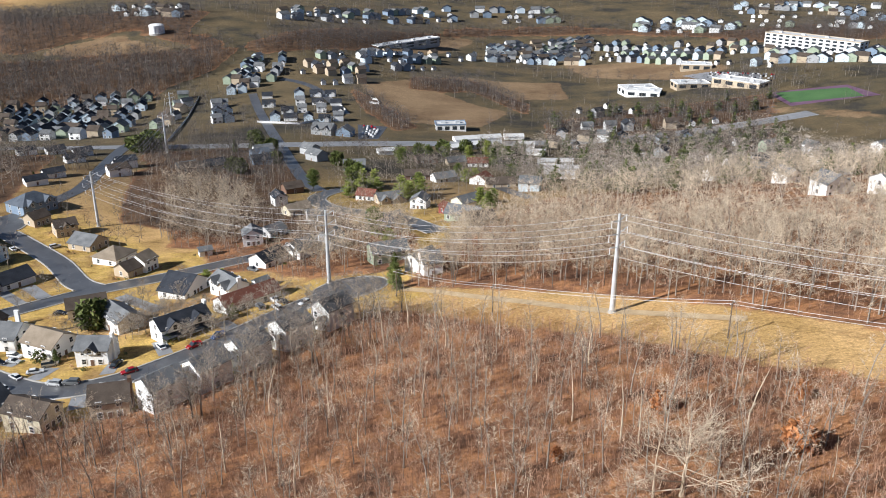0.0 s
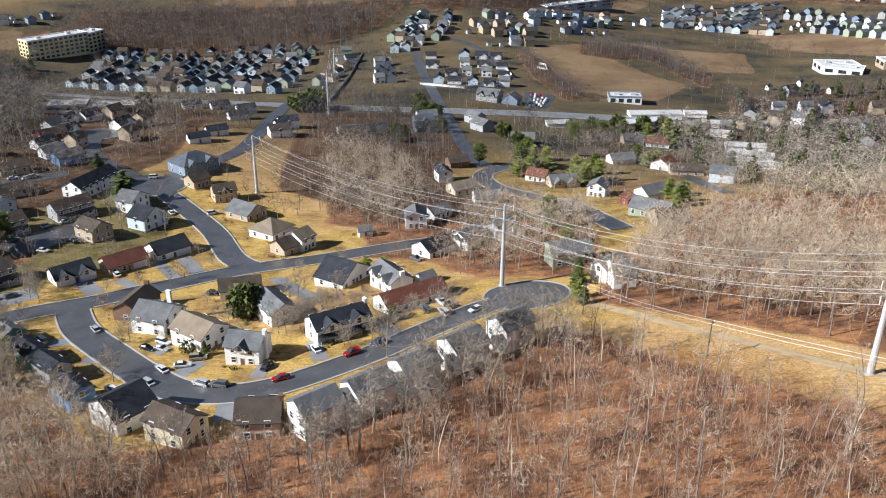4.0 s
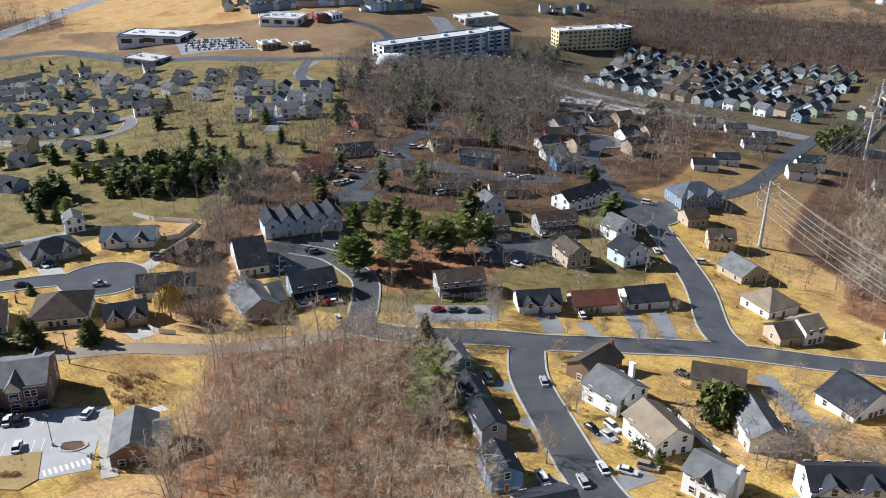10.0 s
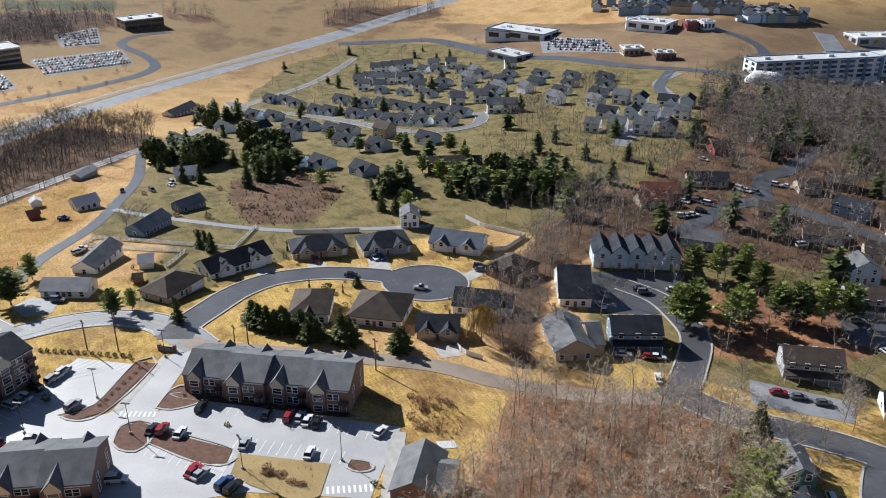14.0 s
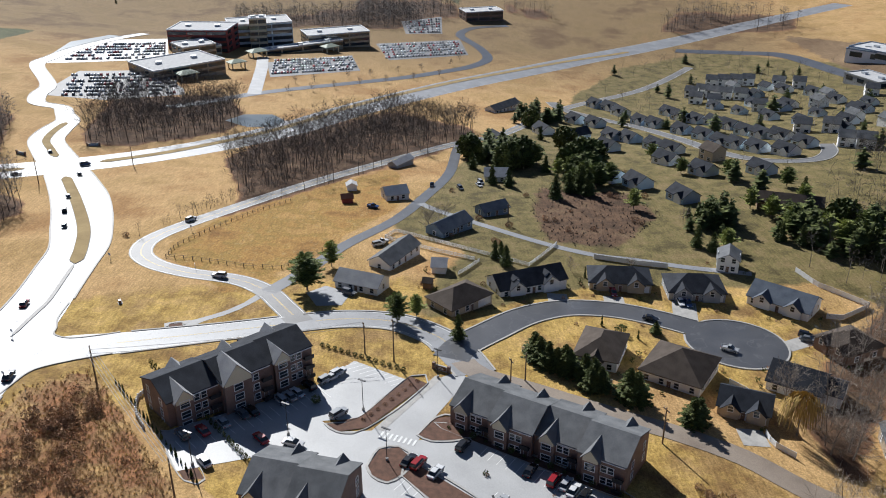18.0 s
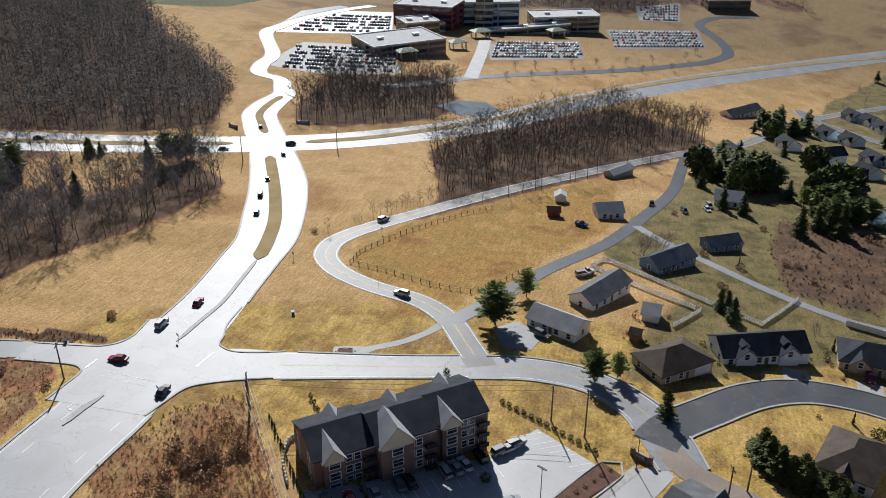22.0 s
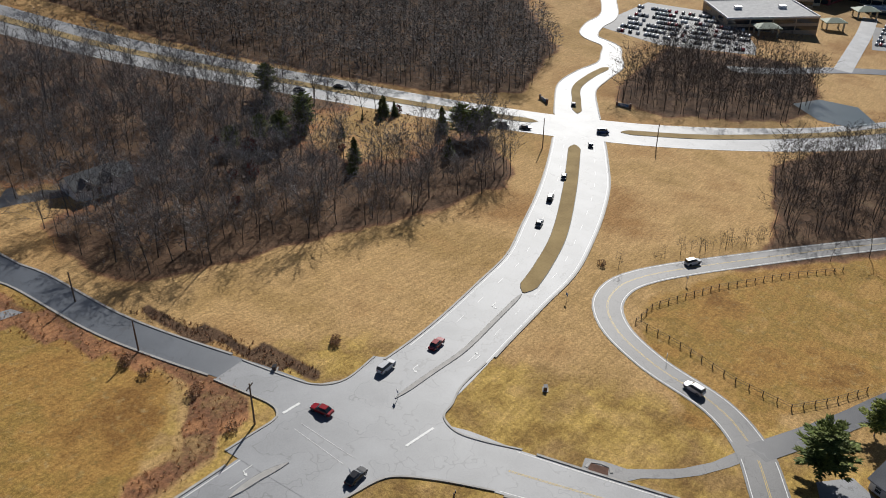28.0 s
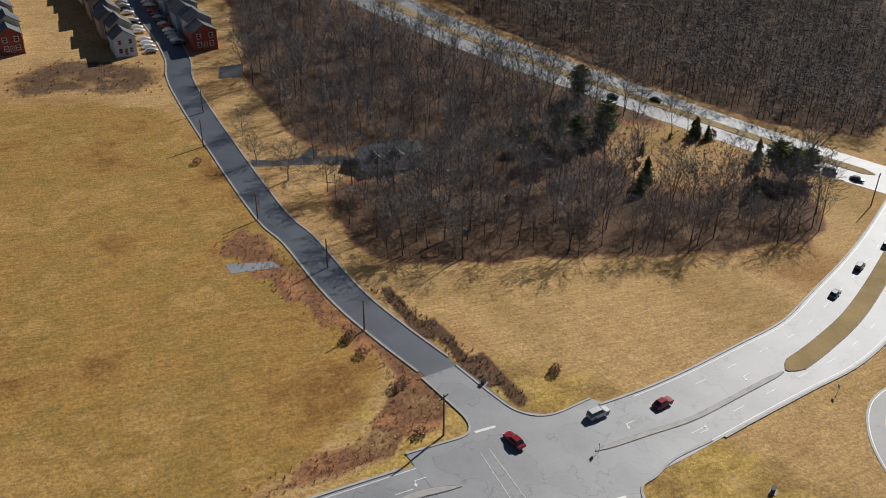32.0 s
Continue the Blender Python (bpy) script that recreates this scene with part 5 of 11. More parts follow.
def window_mesh(w=1.0, h=1.35):
    """A sash window in one piece: a proud white frame and two dark panes set back. It faces -y."""
    bm = bmesh.new()

    def ring(hw, lo, hi, y):
        return [bm.verts.new(p) for p in ((-hw, y, lo), (hw, y, lo), (hw, y, hi), (-hw, y, hi))]

    def band(p, q, slot=0):
        for i in range(4):
            j = (i + 1) % 4
            bm.faces.new((p[i], p[j], q[j], q[i])).material_index = slot

    back, front = ring(w / 2 + 0.14, -h / 2 - 0.14, h / 2 + 0.14, 0.06), ring(w / 2 + 0.14, -h / 2 - 0.14, h / 2 + 0.14, -0.08)
    band(back, front)
    low, high = ring(w / 2, -h / 2, -0.04, -0.08), ring(w / 2, 0.04, h / 2, -0.08)
    for f in ((front[0], front[1], low[1], low[0]), (front[1], front[2], high[2], high[1], low[2], low[1]), (front[2], front[3], high[3], high[2]), (front[3], front[0], low[0], low[3], high[0], high[3]), (low[3], low[2], high[1], high[0])):
        bm.faces.new(f)
    for lo, hi, outer in ((-h / 2, -0.04, low), (0.04, h / 2, high)):
        inner = ring(w / 2, lo, hi, -0.01)
        band(outer, inner)
        bm.faces.new(inner).material_index = 1
    bmesh.ops.recalc_face_normals(bm, faces=bm.faces[:])
    me = bpy.data.meshes.new("window")
    bm.to_mesh(me)
    bm.free()
    me.materials.append(M["frame_white"])
    me.materials.append(M["glass"])
    return me


WINDOW = window_mesh(1.15, 1.5)
WIDE_WINDOW = window_mesh(2.0, 1.55)


def shared(name, me, parent, m, label=""):
    ob = new(name, me)
    ob.parent = parent
    ob.matrix_basis = m
    if label:
        ob["label"] = label
    return ob


def door_mesh(w, h, slats, mat):
    """A panelled door or garage door, facing -y, its foot at z = 0."""
    bm = bmesh.new()
    add_box(bm, -w / 2 - 0.1, w / 2 + 0.1, -0.03, 0.05, 0, h + 0.1, 1)
    for k in range(slats):
        add_box(bm, -w / 2, w / 2, -0.07, 0.05, h * k / slats + 0.02, h * (k + 1) / slats - 0.02, 0)
    me = bpy.data.meshes.new("door")
    bm.to_mesh(me)
    bm.free()
    me.materials.append(M[mat])
    me.materials.append(M["frame_white"])
    return me


GARAGE = door_mesh(4.6, 2.2, 4, "frame_white")
FRONT_DOOR = door_mesh(0.95, 2.05, 3, "brown")


def gable_body(bm, w, d, h, rise, ridge, foot):
    """Walls of a house with gables; the ridge runs along x ('a') or y ('d'), or the roof is hipped ('h')."""
    x, y = w / 2, d / 2
    if ridge == "a":
        prof = [(-y, foot), (y, foot), (y, h), (0, h + rise), (-y, h)]
        ends = [[bm.verts.new((s, p, z)) for p, z in prof] for s in (-x, x)]
    elif ridge == "d":
        prof = [(-x, foot), (x, foot), (x, h), (0, h + rise), (-x, h)]
        ends = [[bm.verts.new((p, s, z)) for p, z in prof] for s in (y, -y)]
    else:
        add_box(bm, -x, x, -y, y, foot, h)
        return
    bm.faces.new(list(reversed(ends[0])))
    bm.faces.new(ends[1])
    for i in range(5):
        j = (i + 1) % 5
        bm.faces.new((ends[0][i], ends[0][j], ends[1][j], ends[1][i]))


def roof_slabs(bm, w, d, h, rise, ridge, over=0.45, thick=0.22):
    x, y, t = w / 2 + over, d / 2 + over, thick
    if ridge == "a":
        drop = rise * over / (d / 2)
        for s in (-1, 1):
            c = [(-x, s * y, h - drop + t), (x, s * y, h - drop + t), (x, 0, h + rise + t), (-x, 0, h + rise + t)]
            add_slab(bm, c if s < 0 else c[::-1], t)
    elif ridge == "d":
        drop = rise * over / (w / 2)
        for s in (-1, 1):
            c = [(s * x, y, h - drop + t), (s * x, -y, h - drop + t), (0, -y, h + rise + t), (0, y, h + rise + t)]
            add_slab(bm, c if s < 0 else c[::-1], t)
    else:
        r = max(w - d, 0.3) / 2
        q = max(d - w, 0.3) / 2 if d > w else 0.15
        if w >= d:
            a, b = (-r, 0, h + rise), (r, 0, h + rise)
            quads = [[(-x, -y, h), (x, -y, h), b, a], [(x, y, h), (-x, y, h), a, b], [(x, -y, h), (x, y, h), b], [(-x, y, h), (-x, -y, h), a]]
        else:
            a, b = (0, -q, h + rise), (0, q, h + rise)
            quads = [[(x, -y, h), (x, y, h), b, a], [(-x, y, h), (-x, -y, h), a, b], [(-x, -y, h), (x, -y, h), a], [(x, y, h), (-x, y, h), b]]
        for c in quads:
            add_slab(bm, [(p[0], p[1], p[2] + t) for p in c], t)


def house(x, y, yaw, w, d, h, ridge, wall, roof, extras="", label="", name="house", windows=True, rise=None, group="houses of the neighbourhood", category="house", floor=None):
    """A house with its front on -y. extras: g garage, p porch, c chimney, v front gables, s wing at the side, D dormers."""
    c, s = math.cos(radians(yaw)), math.sin(radians(yaw))
    spots = [(x + c * a - s * b, y + s * a + c * b) for a in (-w / 2, w / 2) for b in (-d / 2, d / 2)]
    z = float(np.mean([gz(*p) for p in spots])) + 0.15 if floor is None else floor
    words = {"dark": "black", "greyroof": "grey", "brownroof": "brown", "tanroof": "tan", "redroof": "red-brown", "metalroof": "pale metal", "slateroof": "blue-grey", "paleroof": "pale grey"}
    storey = "two-storey" if h > 4.4 else "single-storey"
    ob = thing(name, x, y, z, yaw, label or f"{wall} sided {storey} {category} with {words[roof]} roof on a dry lawn", category, group)
    span = d if ridge == "a" else w if ridge == "d" else min(w, d)
    rise = rise or span * 0.29
    FOOTPRINTS.append((x, y, math.hypot(w, d) / 2 + 1.5))
    foot = -1.0 - max(0.0, z - min(gz(*p) for p in spots))
    bm = bmesh.new()
    gable_body(bm, w, d, h, rise, ridge, foot)
    part("wall", bm, M[wall], ob)
    bm = bmesh.new()
    roof_slabs(bm, w, d, h, rise, ridge)
    roof_ob = part("roof", bm, M[roof], ob)
    if "v" in extras:
        n = 2 if w > 11 else 1
        for k in range(n):
            gx = (k - (n - 1) / 2) * w * 0.5
            gw = min(w * 0.36, 5.0)
            for piece, mat in (("gable", wall), ("gable_roof", roof)):
                bm = bmesh.new()
                depth_in = d * 0.3
                if piece == "gable":
                    gable_body(bm, gw, depth_in, h, gw * 0.42, "d", h - 1.0 if h > 4.4 else foot)
                else:
                    roof_slabs(bm, gw, depth_in + 0.6, h, gw * 0.42, "d", 0.3, 0.18)
                bmesh.ops.translate(bm, verts=bm.verts[:], vec=(gx, -d / 2 + depth_in / 2 - 0.7, 0))
                part(piece, bm, M[mat], ob)
            if windows:
                shared("window", WINDOW, ob, pose(gx, -d / 2 - 0.73, h + 0.1))
    if "D" in extras:
        for k in (-1, 1):
            for piece, mat in (("dormer", wall), ("dormer_roof", roof)):
                bm = bmesh.new()
                if piece == "dormer":
                    gable_body(bm, 2.0, 2.4, h + rise * 0.62, 0.7, "d", h)
                else:
                    roof_slabs(bm, 2.0, 2.6, h + rise * 0.62, 0.7, "d", 0.25, 0.15)
                bmesh.ops.translate(bm, verts=bm.verts[:], vec=(k * w * 0.24, -d * 0.26, 0))
                part(piece, bm, M[mat], ob)
            shared("window", WINDOW, ob, pose(k * w * 0.24, -d * 0.26 - 1.22, h + rise * 0.35))
    if "s" in extras:
        for piece, mat in (("wing", wall), ("wing_roof", roof)):
            bm = bmesh.new()
            if piece == "wing":
                gable_body(bm, w * 0.36, d * 0.75, min(h, 3.2), d * 0.2, "a", foot)
            else:
                roof_slabs(bm, w * 0.36, d * 0.75, min(h, 3.2), d * 0.2, "a", 0.35, 0.2)
            bmesh.ops.translate(bm, verts=bm.verts[:], vec=(w * 0.66, 0.4, 0))
            part(piece, bm, M[mat], ob)
    if "c" in extras:
        bm = bmesh.new()
        add_box(bm, w / 2 - 0.15, w / 2 + 0.65, -0.7, 0.7, foot, h + rise + 0.9)
        add_box(bm, w / 2 - 0.22, w / 2 + 0.72, -0.78, 0.78, h + rise + 0.9, h + rise + 1.05)
        part("chimney", bm, M["white" if wall == "white" else "brown"], ob)
    if "p" in extras:
        bm = bmesh.new()
        add_slab(bm, [(-w / 2, -d / 2 - 2.3, 2.55), (w / 2, -d / 2 - 2.3, 2.55), (w / 2, -d / 2, 3.2), (-w / 2, -d / 2, 3.2)], 0.18)
        part("porch_roof", bm, M[roof], ob)
        bm = bmesh.new()
        add_box(bm, -w / 2, w / 2, -d / 2 - 2.2, -d / 2 - 0.003, foot, 0.12)
        part("porch_floor", bm, M["concrete"], ob)
        for k in range(5):
            bm = bmesh.new()
            px = -w / 2 + 0.2 + (w - 0.4) * k / 4
            add_box(bm, px - 0.09, px + 0.09, -d / 2 - 2.1, -d / 2 - 1.92, 0.12, 2.5)
            part("porch_post", bm, M["frame_white"], ob)
    if windows:
        floors = max(1, int(round(h / 2.8)))
        garage = 5.4 if "g" in extras else 0.0
        for f in range(floors):
            zc = 1.55 + 2.8 * f
            for sgn, length, turn in ((-1, w, 0), (1, w, 180)) if y < 430 else ((-1, w, 0),):
                n = max(1, int(length / (3.4 if y < 430 else 6.5)))
                for k in range(n):
                    px = (k + 0.5) / n * length - length / 2
                    if f == 0 and sgn < 0 and (("g" in extras and px > w / 2 - garage - 0.6) or abs(px) < 0.9):
                        continue
                    shared("window", WINDOW, ob, pose(px, sgn * (d / 2 + 0.03), zc, 0, 0, turn))
            for sgn, turn in () if name == "town_house" or y > 430 else ((-1, -90), (1, 90)):
                n = max(1, int(d / 5.0))
                for k in range(n):
                    shared("window", WINDOW, ob, pose(sgn * (w / 2 + 0.03), (k + 0.5) / n * d - d / 2, zc, 0, 0, turn))
        shared("door", FRONT_DOOR, ob, pose(0, -d / 2 - 0.02, 0.12), "panelled front door")
        if "g" in extras:
            shared("garage_door", GARAGE, ob, pose(w / 2 - 3.0, -d / 2 - 0.02, 0.05), "white panelled garage door")
    return ob


# ---- the neighbourhood, house by house ----
# west side of the crescent
house(-170.7, 219.0, 65, 6.9, 9.2, 4.8, "d", "green", "greyroof")
house(-156.4, 209.5, 61, 5.6, 9.2, 4.8, "d", "green", "dark")
house(-144.5, 201.2, 62, 5.8, 8.7, 4.8, "d", "grey", "dark")
house(-130.4, 188.8, 59, 6.5, 8.7, 4.8, "d", "blue", "dark", "", "bright blue two-storey house with a black roof beside the woods")
house(-113.1, 181.4, -30, 11.8, 10.1, 4.8, "d", "white", "dark")
house(-97.1, 174.8, 72, 7.7, 11.0, 4.8, "d", "cream", "brownroof")
house(-79.4, 178.0, 14, 8.9, 9.2, 4.8, "a", "tan", "brownroof", "c")
# south side of the crescent, among trees
house(-67.0, 178.0, 139, 7.4, 9.2, 6.8, "d", "white", "greyroof", "g")
house(-58.0, 186.0, 139, 7.4, 9.2, 6.8, "d", "white", "greyroof", "g")
house(-50.0, 196.0, 139, 7.4, 9.2, 6.8, "d", "white", "greyroof", "g")
house(-41.0, 207.0, 139, 7.4, 9.2, 6.8, "d", "white", "greyroof", "g")
house(-31.0, 218.0, 139, 7.4, 9.2, 6.8, "d", "white", "greyroof", "g")
# inside the crescent
house(-144.7, 243.7, 87, 12.3, 8.3, 4.0, "a", "brown", "brownroof", "c")
house(-132.5, 234.1, 81, 10.7, 11.0, 4.7, "d", "white", "greyroof", "c")
house(-115.3, 224.3, 66, 9.8, 12.0, 4.7, "d", "white", "tanroof", "", "large white house with a pale tan roof")
house(-97.2, 214.3, -1, 9.1, 8.3, 5.2, "a", "white", "greyroof", "vc", "white two-storey house with two dark front gables")
house(-100.3, 241.3, -44, 12.7, 8.3, 4.7, "a", "white", "greyroof")
house(-78.1, 229.9, 42, 15.6, 8.3, 4.7, "a", "white", "dark", "vpc", "white house with a black roof, front gables and a long porch")
house(-63.0, 251.7, 44, 20.1, 8.3, 3.1, "a", "white", "redroof", "g", "low white house with a long red-brown roof")
house(-89.7, 272.9, 69, 14.8, 11.0, 3.0, "d", "white", "dark")
house(-72.2, 265.9, -46, 12.6, 7.8, 4.5, "a", "white", "greyroof", "vc")
house(-118.7, 259.6, 25, 12.4, 8.3, 3.6, "a", "white", "brownroof")
house(-66.0, 300.9, 54, 11.2, 9.2, 3.2, "a", "white", "dark", "g")
house(-62.3, 269.4, 46, 5.0, 4.0, 2.4, "a", "white", "greyroof", "", "small white garden shed with grey roof", name="garden_shed", windows=False, category="shed", group="sheds")
# north of the cross road
house(-205.8, 258.9, 57, 14.7, 9.2, 4.9, "a", "grey", "brownroof", "p")
house(-181.5, 267.5, 51, 12.9, 9.2, 3.0, "a", "white", "dark", "gv")
house(-169.7, 279.8, 52, 13.7, 9.2, 3.0, "a", "tan", "redroof", "g")
house(-160.6, 294.0, 54, 12.6, 10.1, 3.0, "a", "white", "dark", "g")
house(-229.5, 302.7, 56, 10.8, 9.2, 4.9, "a", "grey", "brownroof", "p")
house(-216.9, 323.8, 57, 15.0, 9.2, 4.9, "a", "grey", "brownroof", "p")
house(-226.0, 354.0, 80, 23.5, 10.1, 4.9, "a", "white", "dark")
house(-195.9, 305.1, 65, 8.7, 11.0, 4.7, "d", "tan", "brownroof")
house(-197.7, 337.2, 79, 10.5, 8.3, 4.9, "d", "white", "greyroof")
house(-182.6, 320.5, 72, 11.3, 9.2, 4.9, "d", "lightblue", "dark")
house(-244.5, 318.3, 66, 9.9, 8.3, 5.2, "d", "lightblue", "greyroof")
house(-167.1, 357.4, 37, 9.2, 8.3, 4.7, "a", "tan", "brownroof", "v")
house(-149.6, 338.8, 67, 10.8, 12.0, 3.0, "d", "tan", "greyroof")
house(-131.3, 319.1, 68, 11.9, 12.0, 3.0, "h", "white", "tanroof", "g")
house(-119.2, 300.1, 57, 6.6, 8.3, 3.2, "a", "tan", "brownroof")
house(-115.1, 305.5, 65, 6.9, 8.3, 4.9, "a", "white", "tanroof")
house(-197.4, 392.5, 59, 18.1, 13.8, 5.0, "h", "slate", "slateroof", "v")
house(-185.7, 371.7, 57, 8.6, 8.3, 3.8, "a", "tan", "brownroof")
# houses round the townhouse court
house(-268.8, 224.1, 65, 9.5, 20.2, 3.4, "a", "white", "dark", "", "long low white building with a black roof")
house(-239.3, 204.9, 74, 10.4, 16.6, 3.6, "d", "tan", "greyroof", "s")
house(-235.9, 224.2, 66, 13.5, 10.1, 4.9, "a", "slate", "dark", "p")
# houses on the wooded garden street
house(-323.6, 293.6, 76, 13.2, 8.3, 2.8, "a", "tan", "redroof")
house(-333.4, 327.1, 61, 16.3, 8.3, 2.8, "a", "tan", "dark")
house(-365.3, 360.3, 77, 9.5, 8.3, 2.8, "a", "red", "brownroof")
house(-354.4, 385.0, 65, 12.0, 8.3, 2.8, "a", "red", "brownroof")
house(-311.2, 359.8, 65, 8.6, 8.3, 2.8, "a", "tan", "brownroof")
house(-285.0, 357.3, 23, 13.2, 8.3, 4.5, "a", "slate", "dark")
house(-271.0, 364.6, 51, 12.1, 8.3, 3.2, "a", "tan", "brownroof")
house(-256.2, 384.9, 59, 12.4, 8.3, 4.1, "a", "blue", "greyroof")
house(-268.6, 391.5, 63, 10.3, 8.3, 3.2, "a", "white", "greyroof")
house(-280.2, 402.8, 66, 10.4, 8.3, 3.2, "a", "white", "dark")
house(-286.5, 419.2, 54, 12.8, 8.3, 3.0, "a", "red", "brownroof")
house(-298.2, 438.9, 75, 10.6, 8.3, 3.0, "a", "white", "greyroof")
house(-273.0, 330.4, 47, 13.0, 8.3, 2.8, "a", "grey", "brownroof")
house(-254.0, 339.1, 51, 12.5, 8.3, 2.8, "a", "tan", "brownroof")
house(-284.9, 286.6, 45, 13.7, 8.3, 3.2, "a", "slate", "greyroof")
house(-296.3, 328.6, 44, 9.7, 8.3, 2.8, "a", "tan", "brownroof")
# houses of the western court
house(-310.6, 109.5, 130, 15.5, 11.0, 2.7, "h", "tan", "brownroof", "g")
house(-325.1, 130.6, 110, 22.1, 10.1, 3.0, "a", "white", "dark", "gDv")
house(-328.6, 159.7, 83, 18.6, 11.0, 2.9, "h", "tan", "dark", "gv")
house(-323.2, 181.4, 85, 16.7, 12.0, 2.9, "h", "grey", "dark", "gv")
house(-314.7, 206.1, 49, 18.0, 11.0, 2.9, "a", "white", "slateroof", "gv")
house(-287.8, 213.1, 23, 11.4, 12.9, 3.2, "h", "brown", "brownroof", "v")
house(-269.0, 191.8, 55, 12.7, 11.0, 3.0, "a", "white", "dark", "s")
house(-258.0, 174.6, 65, 11.5, 9.2, 2.9, "a", "tan", "dark", "gv")
house(-273.6, 163.3, 56, 15.3, 15.6, 3.0, "h", "white", "brownroof")
house(-282.0, 145.1, 67, 11.0, 14.7, 3.2, "h", "white", "brownroof", "v")
# small homes along the northern lane
house(-320.9, 80.9, 66, 14.1, 8.0, 2.7, "a", "white", "paleroof", "", "long white mobile home with a pale grey roof")
house(-344.5, 89.9, 150, 18.5, 8.0, 2.9, "a", "white", "greyroof")
house(-376.0, 108.5, 137, 16.0, 8.3, 2.8, "a", "slate", "slateroof")
house(-336.3, 104.3, 83, 4.4, 6.0, 2.5, "a", "white", "metalroof", "", "white shed with a pale metal roof", name="garden_shed", windows=False, category="shed", group="sheds")
house(-418.1, 87.6, 110, 9.3, 8.0, 2.8, "a", "white", "metalroof")
house(-452.1, 131.5, 86, 10.1, 9.0, 2.9, "a", "white", "metalroof")
house(-398.5, 125.6, 119, 11.2, 7.0, 2.6, "a", "slate", "slateroof")
house(-476.2, 88.7, 144, 12.9, 5.0, 2.4, "a", "grey", "metalroof", "", "long pale shed on the field", name="garden_shed", windows=False, category="shed", group="sheds")
house(-429.4, 69.3, 99, 3.9, 4.0, 2.4, "d", "white", "metalroof", "", "small white shed on the field", name="garden_shed", windows=False, category="shed", group="sheds")
house(-410.3, 69.0, 100, 4.2, 4.0, 2.2, "a", "red", "redroof", "", "small red-roofed shed on the field", name="garden_shed", windows=False, category="shed", group="sheds")
house(-322.2, 100.6, 76, 2.5, 3.0, 2.2, "a", "brown", "brownroof", "", "small brown timber shed", name="garden_shed", windows=False, category="shed", group="sheds")
house(-650.7, 151.9, 137, 26.3, 9.0, 2.9, "a", "white", "greyroof")
house(-343.2, 198.7, 70, 6.8, 8.3, 4.5, "d", "white", "greyroof")
# grove and lane houses in the west
house(-297.0, -123.0, 174, 13.0, 9.0, 3.2, "a", "white", "greyroof", "sv", "pale house with grey gabled roofs in bare woods")
# houses east of the power line
house(-7.3, 266.7, -39, 5.8, 10.1, 4.9, "d", "white", "greyroof")
house(-4.2, 260.1, 14, 6.3, 9.2, 4.9, "a", "white", "greyroof")
house(-82.0, 409.8, 27, 6.5, 8.3, 4.9, "d", "white", "dark")
house(-69.9, 389.7, 40, 11.9, 8.3, 3.0, "a", "cream", "tanroof")
house(-57.5, 372.8, 20, 9.4, 8.3, 3.2, "a", "white", "greyroof")
house(-38.8, 421.3, -16, 9.6, 8.3, 3.0, "a", "white", "redroof")
house(-26.8, 410.0, 21, 13.1, 9.2, 3.0, "a", "tan", "greyroof", "v")
house(-10.9, 391.9, -15, 7.8, 8.3, 4.7, "d", "white", "greyroof")
house(160.0, 385.0, 25, 9.0, 9.0, 5.0, "d", "white", "greyroof")
house(224.0, 495.0, 30, 14.0, 10.0, 5.2, "a", "white", "tanroof")
house(146.0, 311.0, 20, 11.0, 9.0, 5.4, "d", "white", "greyroof", "s", "large white two-storey house on the wooded hill")
house(163.0, 300.0, 25, 12.0, 9.0, 5.4, "a", "white", "greyroof", "v")
house(146.0, 440.0, 20, 13.0, 9.0, 4.6, "a", "white", "brownroof")
house(46.0, 434.0, -15, 11.0, 9.0, 5.2, "a", "lightblue", "greyroof")
house(282.0, 537.0, 30, 13.0, 9.0, 5.0, "a", "white", "greyroof")
house(184.0, 525.0, 20, 12.0, 8.0, 3.2, "a", "white", "tanroof")
house(182.0, 557.0, 40, 12.0, 8.0, 3.2, "a", "white", "dark")
house(166.0, 637.0, 10, 8.0, 8.0, 5.4, "d", "lightblue", "greyroof")
house(-14.8, 485.6, 5, 15, 8.5, 3.0, "a", "brick", "brownroof", "")
house(0.4, 477.6, 25, 13, 8.5, 3.0, "a", "white", "greyroof", "g")
house(21.9, 467.5, -30, 11, 9, 3.2, "d", "white", "redroof", "")
house(31.7, 455.1, 5, 16, 8.5, 3.0, "a", "tan", "brownroof", "")
house(22.7, 539.7, 0, 13, 8.5, 3.0, "a", "white", "redroof", "")
house(-10.9, 544.8, 15, 14, 8.5, 2.9, "a", "brick", "brownroof", "")
house(8.3, 541.1, 15, 12, 8.5, 3.0, "a", "tan", "greyroof", "")
house(11.2, 386.0, 40, 12, 9, 3.6, "a", "cream", "greyroof", "g")
house(19.7, 392.4, 10, 11, 8.5, 3.4, "a", "white", "tanroof", "")
house(2.1, 372.6, 30, 6, 6, 3.0, "d", "red", "redroof", "")
house(9.4, 351.2, -25, 15, 10, 3.2, "a", "sage", "greyroof", "")
house(14.8, 333.9, 15, 12, 9, 3.4, "a", "tan", "brownroof", "")
house(-24.4, 351.4, 35, 13, 9, 3.2, "a", "slate", "slateroof", "")
house(-44.9, 316.8, -30, 9, 9, 5.2, "d", "grey", "greyroof", "")
house(-55.0, 308.3, -35, 9, 10, 4.4, "d", "white", "greyroof", "v")
house(-79.2, 334.9, 15, 8, 8, 5.0, "d", "white", "greyroof", "")
house(-95.5, 321.1, 25, 5, 4, 2.6, "a", "white", "greyroof", "")
